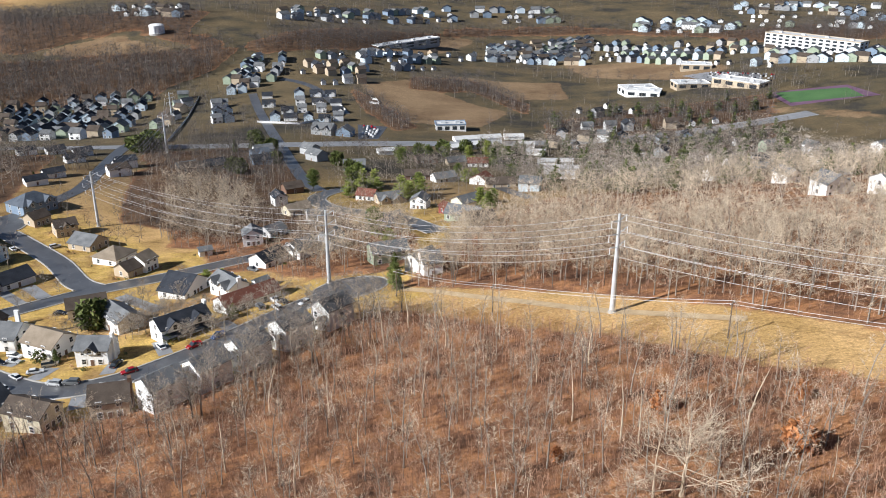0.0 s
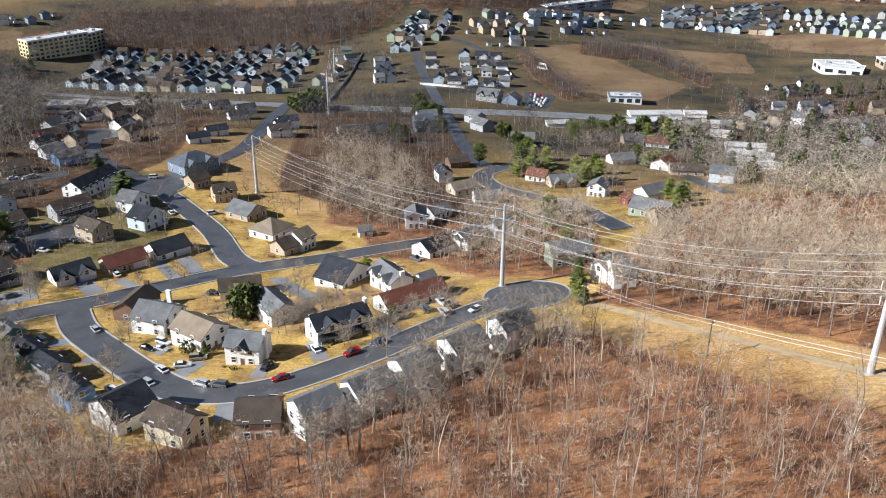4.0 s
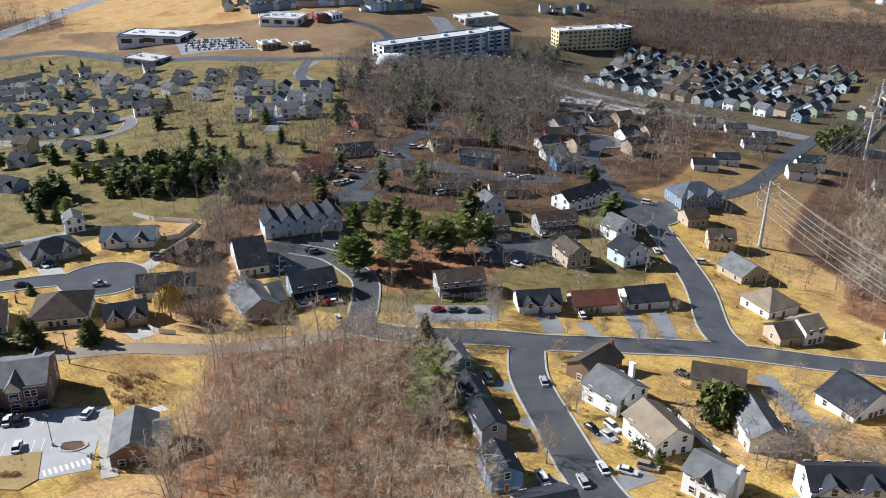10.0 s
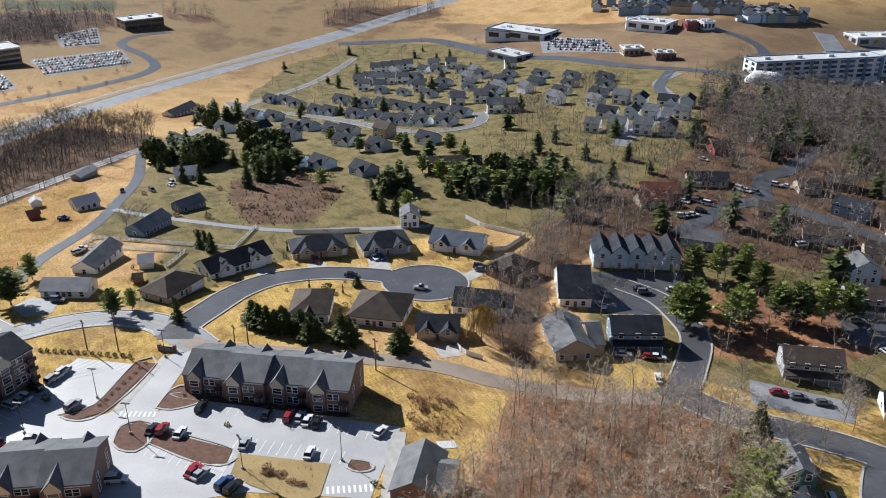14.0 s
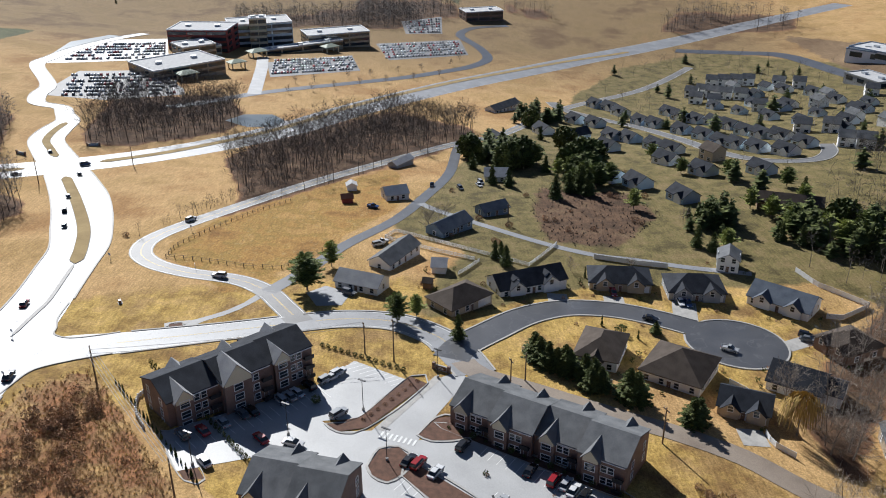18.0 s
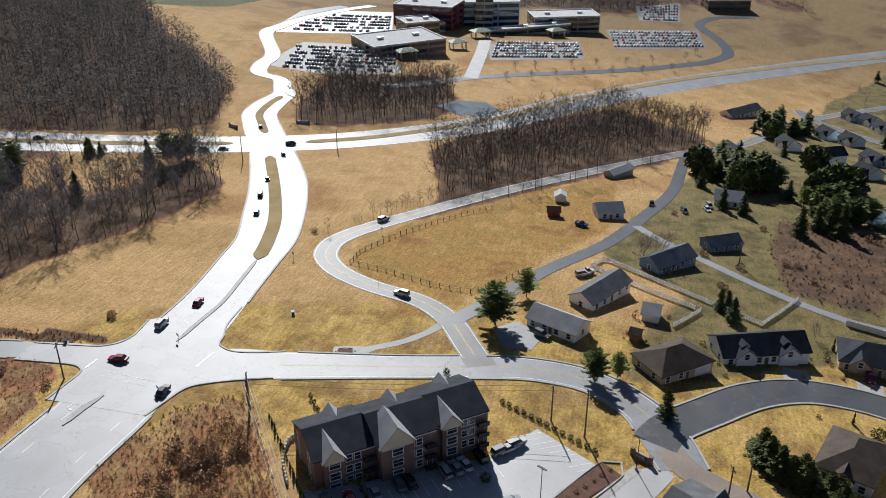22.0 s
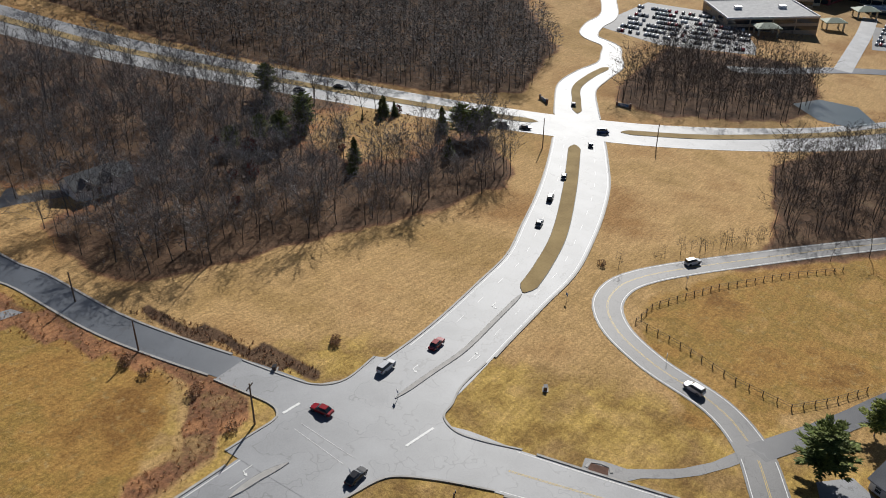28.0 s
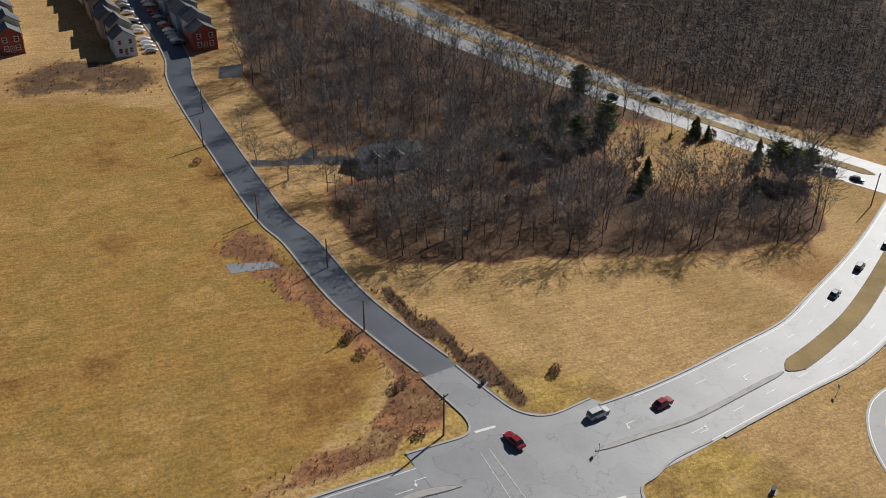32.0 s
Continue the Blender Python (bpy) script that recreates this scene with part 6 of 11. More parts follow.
house(-19.7, 286.0, 20, 13, 9, 4.6, "a", "sage", "greyroof", "")
house(-114.8, 524.6, 30, 11, 9, 5.2, "a", "slate", "slateroof", "v")
house(-134.5, 494.1, 20, 14, 9, 3.2, "a", "brown", "dark", "")
house(-147.0, 485.2, 20, 13, 8.5, 3.0, "a", "brick", "brownroof", "")
house(-80.8, 534.3, -40, 11, 9, 4.6, "a", "grey", "greyroof", "")
house(-87.9, 554.2, -40, 10, 9, 4.6, "a", "grey", "greyroof", "")
house(-54.0, 508.1, 5, 13, 9, 4.0, "a", "slate", "greyroof", "")
house(-80.4, 439.8, 30, 10, 8.5, 3.2, "a", "brown", "brownroof", "")
# low white houses below the far highway
house(-260.3, 522.8, 40, 11, 7, 3.2, "a", "white", "dark")
house(-244.1, 527.5, 40, 11, 7, 3.2, "a", "white", "dark")
house(-224.9, 522.2, 40, 11, 7, 3.2, "a", "white", "dark")
house(-186, 489, 35, 11, 8, 4.6, "a", "white", "dark")
house(-183, 467, 35, 11, 8, 4.6, "a", "white", "brownroof")
house(-150, 486, 30, 11, 8, 3.2, "a", "tan", "greyroof")
house(-136, 496, 30, 12, 8, 3.4, "a", "grey", "dark")
house(-116, 541, 25, 12, 9, 4.8, "a", "white", "greyroof")
house(-112, 515, 25, 12, 9, 3.2, "a", "slate", "dark")
house(-310, 377, 40, 13, 9, 3.0, "a", "brown", "brownroof")
house(-330, 301, 60, 15, 9, 3.0, "a", "red", "redroof")
house(-220.5, 499.3, 40, 11, 7, 3.2, "a", "white", "dark")
house(-214.8, 457.4, 40, 11, 7, 3.2, "a", "white", "dark")
house(-216.7, 439.4, 40, 11, 7, 3.2, "a", "white", "dark")
house(-187.4, 487.6, 40, 11, 7, 3.2, "a", "white", "dark")
house(-182.7, 469.1, 40, 11, 7, 3.2, "a", "white", "dark")
house(-403.0, 243.0, 70, 24.0, 9.0, 3.4, "a", "brown", "brownroof", "", "long low dark brown barn beside evergreens", name="barn", windows=False, category="barn", group="barns")
house(-73.4, 348.5, 51, 9.0, 7.4, 2.8, "a", "white", "greyroof")


# ---- large buildings and far quarters ----
def apartment(x, y, yaw, w, d, h, units, wall, roof, label, floors):
    """An apartment house of several units, each with its own roof, front gable, windows and balcony."""
    z = gz(x, y) + 0.1
    ob = thing("apartment_building", x, y, z, yaw, label, "apartment building", "apartment buildings")
    uw = w / units
    FOOTPRINTS.append((x, y, w / 2))
    for u in range(units):
        cx, lift, fwd = -w / 2 + (u + 0.5) * uw, 0.6 * (u % 2), -1.4 * (u % 2)
        gw = uw * (0.56 if units == 3 and u == 1 else 0.34)
        for piece in ("wall", "roof", "gable", "gable_roof"):
            bm = bmesh.new()
            if piece == "wall":
                gable_body(bm, uw - 0.01, d, h + lift, d * 0.2, "a", -2.5)
                vec = (cx, fwd, 0)
            elif piece == "roof":
                roof_slabs(bm, uw - 0.01, d, h + lift, d * 0.2, "a", 0.4 if units < 2 else 0.25, 0.25)
                vec = (cx, fwd, 0)
            elif piece == "gable":
                gable_body(bm, gw, d * 0.35, h + lift, gw * 0.58, "d", -2.5)
                vec = (cx - uw * 0.2, fwd - d / 2 + d * 0.175 - 0.9, 0)
            else:
                roof_slabs(bm, gw, d * 0.5, h + lift, gw * 0.58, "d", 0.4, 0.22)
                vec = (cx - uw * 0.2, fwd - d / 2 + d * 0.25 - 0.9, 0)
            bmesh.ops.translate(bm, verts=bm.verts[:], vec=vec)
            part(piece, bm, M[wall if piece in ("wall", "gable") else ("paleroof" if roof == "dark" else "greyroof") if piece == "gable_roof" else roof], ob)
        bm = bmesh.new()
        gx, gy, half, eave, tip = cx - uw * 0.2, fwd - d / 2 - 0.9, gw / 2 - 0.12, h + lift - 0.9, h + lift + gw * 0.58 - 0.18
        outline = [(gx - half, eave), (gx + half, eave), (gx + half, h + lift), (gx, tip), (gx - half, h + lift)]
        front, back = ([bm.verts.new((px_, gy + off, pz_)) for px_, pz_ in outline] for off in (-0.06, 0.02))
        bm.faces.new(front)
        bm.faces.new(list(reversed(back)))
        for k in range(5):
            bm.faces.new((front[k], back[k], back[(k + 1) % 5], front[(k + 1) % 5]))
        bmesh.ops.recalc_face_normals(bm, faces=bm.faces[:])
        part("gable_siding", bm, M["cream"], ob, "pale cream siding in the gable")
        bm = bmesh.new()
        add_box(bm, cx - uw * 0.02, cx + uw * 0.49, fwd - d / 2 - 0.36, fwd - d / 2 - 0.22, h + lift - 0.28, h + lift - 0.1)
        part("gutter", bm, M["frame_white"], ob, "white gutter")
        bm = bmesh.new()
        gable_body(bm, uw * 0.3, d * 0.4, h + lift, uw * 0.18, "d", h - 1)
        bmesh.ops.translate(bm, verts=bm.verts[:], vec=(cx + uw * 0.12, fwd + d * 0.32, 0))
        part("rear_gable", bm, M["paleroof" if roof == "dark" else "greyroof"], ob)
        for f in range(floors):
            zc = 1.6 + f * (h - 0.3) / floors
            shared("window", WIDE_WINDOW, ob, pose(cx - uw * 0.2, fwd - d / 2 - 0.93, zc))
            for off in (0.06, 0.2):
                shared("window", WINDOW, ob, pose(cx + uw * off, fwd - d / 2 - 0.03, zc))
            shared("window", WIDE_WINDOW, ob, pose(cx - uw * 0.15, fwd + d / 2 + 0.03, zc, 0, 0, 180))
            shared("window", WINDOW, ob, pose(cx + uw * 0.2, fwd + d / 2 + 0.03, zc, 0, 0, 180))
            bm = bmesh.new()
            bx, by = cx + uw * 0.38, fwd - d / 2
            prof = [(by - 0.003, zc - 1.35), (by - 1.3, zc - 1.35), (by - 1.3, zc - 0.3), (by - 1.22, zc - 0.3), (by - 1.22, zc - 1.2), (by - 0.003, zc - 1.2)]
            sides = [[bm.verts.new((bx + sg * uw * 0.1, py, pz)) for py, pz in prof] for sg in (-1, 1)]
            for k in range(6):
                bm.faces.new((sides[0][k], sides[0][(k + 1) % 6], sides[1][(k + 1) % 6], sides[1][k]))
            bm.faces.new(list(reversed(sides[0])))
            bm.faces.new(sides[1])
            # Black metal stands in for the shade inside recessed balconies.
            part("balcony", bm, M["black_metal"], ob)
        shared("door", FRONT_DOOR, ob, pose(cx + uw * 0.38, fwd - d / 2 - 0.02, 0.1), "brown entrance door")
    for sgn, turn in ((-1, -90), (1, 90)):
        for f in range(floors):
            for k in range(2):
                shared("window", WINDOW, ob, pose(sgn * (w / 2 + 0.02), (k - 0.5) * d * 0.5 - (0.7 if units % 2 == 0 and sgn > 0 else 0), 1.6 + f * (h - 0.3) / floors, 0, 0, turn))
    return ob


def flat_block(name, x, y, yaw, w, d, h, wall, trim, floors, bays, label, category, strip="glass"):
    """A large flat-roofed building: walls, parapet, roof and a window in each bay and storey."""
    ob = thing(name, x, y, gz(x, y), yaw, label, category)
    bm = bmesh.new()
    add_box(bm, -w / 2, w / 2, -d / 2, d / 2, -4, h - 0.02)
    part("wall", bm, M[wall], ob)
    bm = bmesh.new()
    for x0, x1, y0, y1 in ((-w / 2 - 0.3, w / 2 + 0.3, -d / 2 - 0.3, -d / 2 + 0.3), (-w / 2 - 0.3, w / 2 + 0.3, d / 2 - 0.3, d / 2 + 0.3), (-w / 2 - 0.3, -w / 2 + 0.3, -d / 2 + 0.3, d / 2 - 0.3), (w / 2 - 0.3, w / 2 + 0.3, -d / 2 + 0.3, d / 2 - 0.3)):
        add_box(bm, x0, x1, y0, y1, h, h + 0.9)
    part("parapet", bm, M[trim], ob)
    bm = bmesh.new()
    add_box(bm, -w / 2 + 0.3, w / 2 - 0.3, -d / 2 + 0.3, d / 2 - 0.3, h - 0.01, h + 0.25)
    roof_part = part("flat_roof", bm, M["metalroof"], ob)
    for k in range(max(2, int(w / 22))):
        bm = bmesh.new()
        ux = -w / 2 + (k + 0.5) * w / max(2, int(w / 22))
        add_box(bm, ux - 2, ux + 2, -1.5, 1.5, h + 0.25, h + 1.9)
        part("roof_unit", bm, M["steel"], roof_part)
    if name == "hospital_building":
        bays = max(2, bays // 3)
    fh, bw = h / floors, w / bays
    if name == "apartment_block":
        for k in range(0, bays + 1, 2):
            for sgn in (-1, 1):
                bm = bmesh.new()
                cx = max(-w / 2 + bw * 0.2, min(w / 2 - bw * 0.2, -w / 2 + k * bw))
                add_box(bm, cx - bw * 0.17, cx + bw * 0.17, *sorted((sgn * (d / 2 + 0.004), sgn * (d / 2 + 0.5))), -2, h - 0.3)
                part("facade_panel", bm, M["slate"], ob, "blue-grey facade panel")
    for f in range(floors):
        for k in range(bays):
            bm = bmesh.new()
            cx, cz = -w / 2 + (k + 0.5) * bw, (f + 0.5) * fh
            half = bw * (0.47 if name == "hospital_building" else 0.3)
            add_box(bm, cx - half, cx + half, -d / 2 - 0.08, -d / 2 - 0.003, cz - fh * 0.28, cz + fh * 0.3)
            part("window", bm, M[strip], ob)
        for k in range(max(2, int(d / bw))):
            for sgn in (-1, 1):
                bm = bmesh.new()
                cy, cz = -d / 2 + (k + 0.5) * d / max(2, int(d / bw)), (f + 0.5) * fh
                add_box(bm, *sorted((sgn * (w / 2 + 0.003), sgn * (w / 2 + 0.08))), cy - bw * 0.28, cy + bw * 0.28, cz - fh * 0.28, cz + fh * 0.3)
                part("window", bm, M[strip], ob)
    return ob


def far_house(wall, roof, w, d, h, ridge):
    """A plainer house for the far quarters, at the origin."""
    ob = new("house")
    tagged(ob, f"{wall} sided house of a far quarter among close neighbours", "house", "far houses")
    bm = bmesh.new()
    gable_body(bm, w, d, h, min(w, d) * 0.32, ridge, -3)
    part("wall", bm, M[wall], ob)
    bm = bmesh.new()
    roof_slabs(bm, w, d, h, min(w, d) * 0.32, ridge, 0.4, 0.25)
    part("roof", bm, M[roof], ob)
    if h < 4:
        bm = bmesh.new()
        gable_body(bm, w * 0.4, d * 0.4, h, w * 0.16, "d", -3)
        bmesh.ops.translate(bm, verts=bm.verts[:], vec=(w * 0.22, -d * 0.36, 0))
        part("gable", bm, M["white"], ob)
        bm = bmesh.new()
        roof_slabs(bm, w * 0.4, d * 0.5, h, w * 0.16, "d", 0.3, 0.2)
        bmesh.ops.translate(bm, verts=bm.verts[:], vec=(w * 0.22, -d * 0.3, 0.01))
        part("gable_roof", bm, M[roof], ob)
    for k in range(2 if h > 4 else 1):
        for f in range(2 if h > 4 else 1):
            if k == 0 or f == 0:
                shared("window", WIDE_WINDOW, ob, pose((k - 0.5) * w * 0.5, -d / 2 - 0.03, 1.6 + 2.8 * f))
    return ob


FAR = [far_house(*row) for row in (("lightblue", "greyroof", 8, 10, 5.6, "d"), ("slate", "dark", 8, 10, 5.6, "d"), ("white", "greyroof", 9, 9, 5.6, "a"), ("tan", "brownroof", 9, 9, 5.6, "a"),
                                   ("grey", "dark", 8, 10, 5.6, "d"), ("sage", "greyroof", 8, 10, 5.6, "d"), ("lightblue", "dark", 9, 10, 5.4, "d"), ("lightblue", "dark", 10.5, 9, 3.2, "a"), ("blue_grey", "dark", 10.5, 9, 3.2, "a"), ("white", "dark", 11, 9, 3.2, "a"))]
placed = set()


town_bits = []


def quarter(a, b, c, d, rows, cols, kinds, seed, turn=0, drop=0.08, joined=False, size=1.0):
    """Rows of far houses between four corners: near left, near right, far right, far left."""
    rng = random.Random(seed)
    a, b, c, d = (np.array(q, float) for q in (a, b, c, d))
    for i in range(rows):
        for j in range(cols):
            u, v = (j + 0.5 + rng.uniform(-0.12, 0.12)) / cols, (i + 0.5 + rng.uniform(-0.08, 0.08)) / rows
            p = (a * (1 - u) + b * u) * (1 - v) + (d * (1 - u) + c * u) * v
            along = (b - a) * (1 - v) + (c - d) * v
            yaw = math.degrees(math.atan2(along[1], along[0])) + turn + rng.choice((0, 0, 180)) + rng.uniform(-3, 3)
            kind = rng.choice(kinds)
            if rng.random() < drop:
                continue
            m = pose(p[0], p[1], gz(*p) + 0.2, 0, 0, yaw) @ Matrix.Diagonal((size * 1.25 if size > 1 else 1, size, size ** 0.5, 1))
            FOOTPRINTS.append((p[0], p[1], 6.5 * size))
            if joined:
                # Most joined houses take darker siding, in place of cloud shade.
                kind = rng.choice((1, 4, 5, 7, 8, 3)) if rng.random() < 0.6 else kind
                town_bits.append((kind, m))
                continue
            ob = copy_thing(FAR[kind], m) if kind in placed else FAR[kind]
            placed.add(kind)
            ob.matrix_basis = m
            size = rng.uniform(0.82, 1.0)
            ob.scale = (size, size, size)


COTTAGE_ROWS = {
    6: [(-548, 185)],
    8: [(-680, 220), (-670, 228), (-614, 236), (-631, 266), (-588, 283), (-576, 251), (-530, 259), (-557, 206), (-549, 214), (-417, 205)],
    7: [(-616, 195), (-604, 205), (-602, 242), (-651, 264), (-616, 272), (-564, 284), (-551, 288), (-555, 257), (-521, 264), (-509, 270), (-523, 196), (-526, 222), (-513, 227), (-516, 297), (-461, 227), (-459, 253), (-541, 139), (-451, 183), (-440, 192), (-707, 339), (-698, 381), (-619, 378), (-581, 350)],
    9: [(-650, 231), (-606, 280), (-542, 295), (-486, 217), (-498, 280), (-574, 169), (-659, 347), (-663, 381), (-719, 368)],
    3: [(-492, 241)],
    2: [(-564, 316), (-558, 330), (-512, 317), (-505, 323), (-655, 326), (-722, 300), (-728, 310), (-719, 315), (-677, 412), (-763, 328), (-762, 337), (-760, 346), (-758, 355), (-712, 322), (-705, 331), (-698, 296), (-686, 305), (-740, 372), (-731, 384)],
}


def cottages():
    """The close rows of small blue-grey cottages round their own street."""
    rng = random.Random(61)
    for kind, places in COTTAGE_ROWS.items():
        for x, y in places:
            m = pose(x, y, gz(x, y) + 0.15, 0, 0, 27 + rng.uniform(-6, 6) + (40 if kind == 2 else 0))
            FOOTPRINTS.append((x, y, 6.5))
            ob = copy_thing(FAR[kind], m) if kind in placed else FAR[kind]
            placed.add(kind)
            ob.matrix_basis = m
            ob["label"] = f"{('white two-storey' if kind == 2 else 'small blue-grey' if kind in (6, 8) else 'low white' if kind == 9 else 'tan' if kind == 3 else 'low pale blue')} cottage with a front gable on a close street"


def far_town():
    """The houses too far off to tell apart, as one mesh."""
    names = sorted({slot.material.name for ob in FAR for slot in (*ob.children[0].material_slots, *ob.children[1].material_slots)})
    mats = {bpy.data.materials[n].name: k for k, n in enumerate(names)}
    vs, fs, ids, n = [], [], [], 0
    for kind, m in town_bits:
        for ob in FAR[kind].children[:2]:
            me = ob.data
            v = np.array([m @ p.co for p in me.vertices])
            tri = [(q.vertices[0], q.vertices[k], q.vertices[k + 1]) for q in me.polygons for k in range(1, len(q.vertices) - 1)]
            vs.append(v)
            fs.append(np.array(tri) + n)
            ids.append(np.full(len(tri), mats[me.materials[0].name]))
            n += len(v)
    ob = stuff_mesh("far_town", np.concatenate(vs), np.concatenate(fs), (), None, "small pale houses of the far town among bare trees", "houses")
    for one in names:
        ob.data.materials.append(bpy.data.materials[one])
    ob.data.polygons.foreach_set("material_index", np.concatenate(ids).astype(np.int32))
    ob.data.polygons.foreach_set("use_smooth", [False] * len(ob.data.polygons))


def water_tank(x, y, across, high):
    """A round white water tank on a plinth, with a low domed lid and a ladder."""
    ob = thing("water_tank", x, y, gz(x, y), 0, "round white steel water tank above dark woods", "water tank")
    for piece, rows, mat in (("plinth", ((across * 0.55, -3), (across * 0.55, 0.5)), "concrete"), ("shell", ((across / 2, 0.5), (across / 2, high - 2)), "frame_white"), ("lid", ((across / 2 + 0.2, high - 2), (across * 0.4, high - 0.8), (across * 0.2, high - 0.2), (0.3, high)), "frame_white")):
        bm = bmesh.new()
        rings = [[bm.verts.new((r * math.cos(k * math.pi / 14), r * math.sin(k * math.pi / 14), z)) for k in range(28)] for r, z in rows]
        for a, b in zip(rings, rings[1:]):
            for k in range(28):
                bm.faces.new((a[k], a[(k + 1) % 28], b[(k + 1) % 28], b[k]))
        bm.faces.new(rings[-1])
        part(piece, bm, M[mat], ob)
    bm = bmesh.new()
    add_box(bm, -0.4, 0.4, -across / 2 - 0.4, -across / 2 - 0.1, 0, high - 2)
    part("ladder", bm, M["steel"], ob)
    return ob


def party_tent(x, y, yaw, w, d, h):
    """A white vaulted tent hall with rounded gable ends."""
    ob = thing("tent_hall", x, y, gz(x, y), yaw, "white vaulted fabric hall beside the long apartment block", "tent")
    bm = bmesh.new()
    rows = []
    for i in range(9):
        u = -w / 2 + w * i / 8
        k = math.sqrt(max(0.08, 1 - (2 * abs(u) / w) ** 4))
        rows.append([bm.verts.new((u, -d / 2 * k * math.cos(math.pi * j / 10), h * k * math.sin(math.pi * j / 10) - 0.3)) for j in range(11)])
    for a, b in zip(rows, rows[1:]):
        for j in range(10):
            bm.faces.new((a[j], b[j], b[j + 1], a[j + 1]))
    bm.faces.new(rows[0])
    bm.faces.new(list(reversed(rows[-1])))
    part("canopy", bm, M["frame_white"], ob)
    bm = bmesh.new()
    add_box(bm, -1.5, 1.5, -d / 2 - 0.4, -d / 2 + 0.6, -0.5, 2.6)
    part("entrance", bm, M["grey"], ob)
    return ob


apartment(-257.5, 55.5, 129, 35.3, 13.0, 7.9, 3, "brick", "dark", "three-storey brown brick apartment house with black roofs beside a parking lot", 3)
apartment(-242.7, 125.9, 58, 40.5, 14.0, 5.9, 4, "brick", "greyroof", "two-storey brick apartment row with grey roofs and front gables", 2)
apartment(-218.7, 76.8, 74, 19.1, 14.0, 5.2, 2, "brick", "greyroof", "brick apartment house with broad grey roofs beside the parking lot", 2)
house(-193.8, 143.6, 57, 8.8, 13.0, 3.8, "d", "brick", "greyroof", "s", "small brick office with grey gabled roofs beside a parking lot", name="office_building", category="office", group="offices")
flat_block("apartment_block", -532, 582, 77, 99, 18, 14, "white", "slate", 4, 14, "long white and blue-grey four-storey apartment block", "apartment building")
flat_block("apartment_block", -550, 655, 75, 63, 18, 14, "white", "slate", 4, 8, "white and blue-grey rear wing of an apartment block", "apartment building")
flat_block("hotel", -517, 773, 61, 59, 17, 18, "yellow", "white", 5, 12, "yellow and white five-storey hotel under a flat roof", "hotel")
flat_block("hotel", -501, 806, 80, 23, 17, 18, "yellow", "white", 5, 4, "short yellow and white hotel wing", "hotel")
flat_block("hospital_building", -705, -75, 131, 54, 40, 8, "tan", "white", 2, 12, "low brick medical building with a white flat roof", "hospital")
flat_block("hospital_building", -819, -82, 85, 49, 35, 18, "red", "white", 4, 9, "brick hospital block with bands of glass", "hospital")
flat_block("hospital_building", -855, -43, 107, 53, 35, 20, "lightblue", "white", 4, 10, "tall hospital block with dark glass bands", "hospital")
flat_block("hospital_building", -861, 22, 110, 55, 28, 12, "tan", "white", 3, 10, "tan hospital wing with a white flat roof", "hospital")
flat_block("hospital_building", -782, -82, 125, 27, 25, 9, "tan", "white", 2, 5, "low pale hospital wing", "hospital")
flat_block("hospital_building", -792, -76, 125, 22, 16, 6, "cream", "white", 1, 4, "low white-roofed link of the hospital", "hospital")
flat_block("hospital_building", -824, -4, 123, 76, 10, 5, "tan", "white", 1, 14, "long low entrance wing of the hospital", "hospital")
flat_block("hospital_building", -836, -40, 100, 14, 14, 25, "cream", "white", 5, 3, "pale stair tower over the hospital roofs", "hospital")
flat_block("hospital_building", -1011, 160, 104, 40, 26, 9, "brick", "white", 2, 9, "brick clinic with a white flat roof", "hospital")


def entrance_canopy(x, y, yaw, w, h):
    """A drive-up canopy: a grey-green hipped roof on four posts."""
    ob = thing("entrance_canopy", x, y, gz(x, y), yaw, "grey-green hipped entrance canopy on pale posts", "canopy", "hospital canopies")
    bm = bmesh.new()
    roof_slabs(bm, w, w * 0.7, h, w * 0.16, "h", 0.6, 0.4)
    part("canopy_roof", bm, M["sage"], ob)
    for sx in (-1, 1):
        for sy in (-1, 1):
            bm = bmesh.new()
            add_box(bm, sx * w * 0.42 - 0.4, sx * w * 0.42 + 0.4, sy * w * 0.28 - 0.4, sy * w * 0.28 + 0.4, -1.5, h + 0.05)
            part("post", bm, M["cream"], ob)
    return ob


for cx, cy, wide in ((-680, -62, 13), (-786, -33, 14), (-824, 21, 13), (-733, -39, 12)):
    entrance_canopy(cx, cy, 128, wide, 4.6)
flat_block("store", -322, 488, 22, 24, 14, 4, "slate", "grey", 1, 4, "low dark roadside shop", "store")
flat_block("store", -296, 495, 18, 26, 12, 4, "brick", "tan", 1, 5, "low brick roadside shop", "store")
flat_block("store", 6, 680, 5, 24, 13, 5, "white", "slate", 1, 4, "white roadside store with a dark roof", "store")
house(-89.0, 633.0, -15, 16, 12, 5.0, "a", "grey", "greyroof", "v", "grey gabled office beside a car park", name="office_building", category="office", group="offices")
house(-73.0, 630.0, -15, 12, 10, 4.0, "d", "slate", "greyroof", "", "grey gabled office wing beside a car park", name="office_building", category="office", group="offices")
house(26.0, 637.0, 12, 36, 11, 3.4, "a", "white", "metalroof", "", "long white storage hall with a metal roof", name="storage_shed", windows=False, rise=1.4, category="shed", group="storage sheds")
house(-36.7, 570.0, 15, 16, 8, 3.0, "a", "white", "metalroof", "", "long white shed with a metal roof", name="storage_shed", windows=False, rise=1.2, category="shed", group="storage sheds")
flat_block("store", -780, 478, 32, 59, 30, 7, "white", "slate", 1, 3, "low white store with a flat roof", "store")
flat_block("store", -708, 568, 31, 36, 30, 6, "white", "white", 1, 3, "low white commercial building", "store")
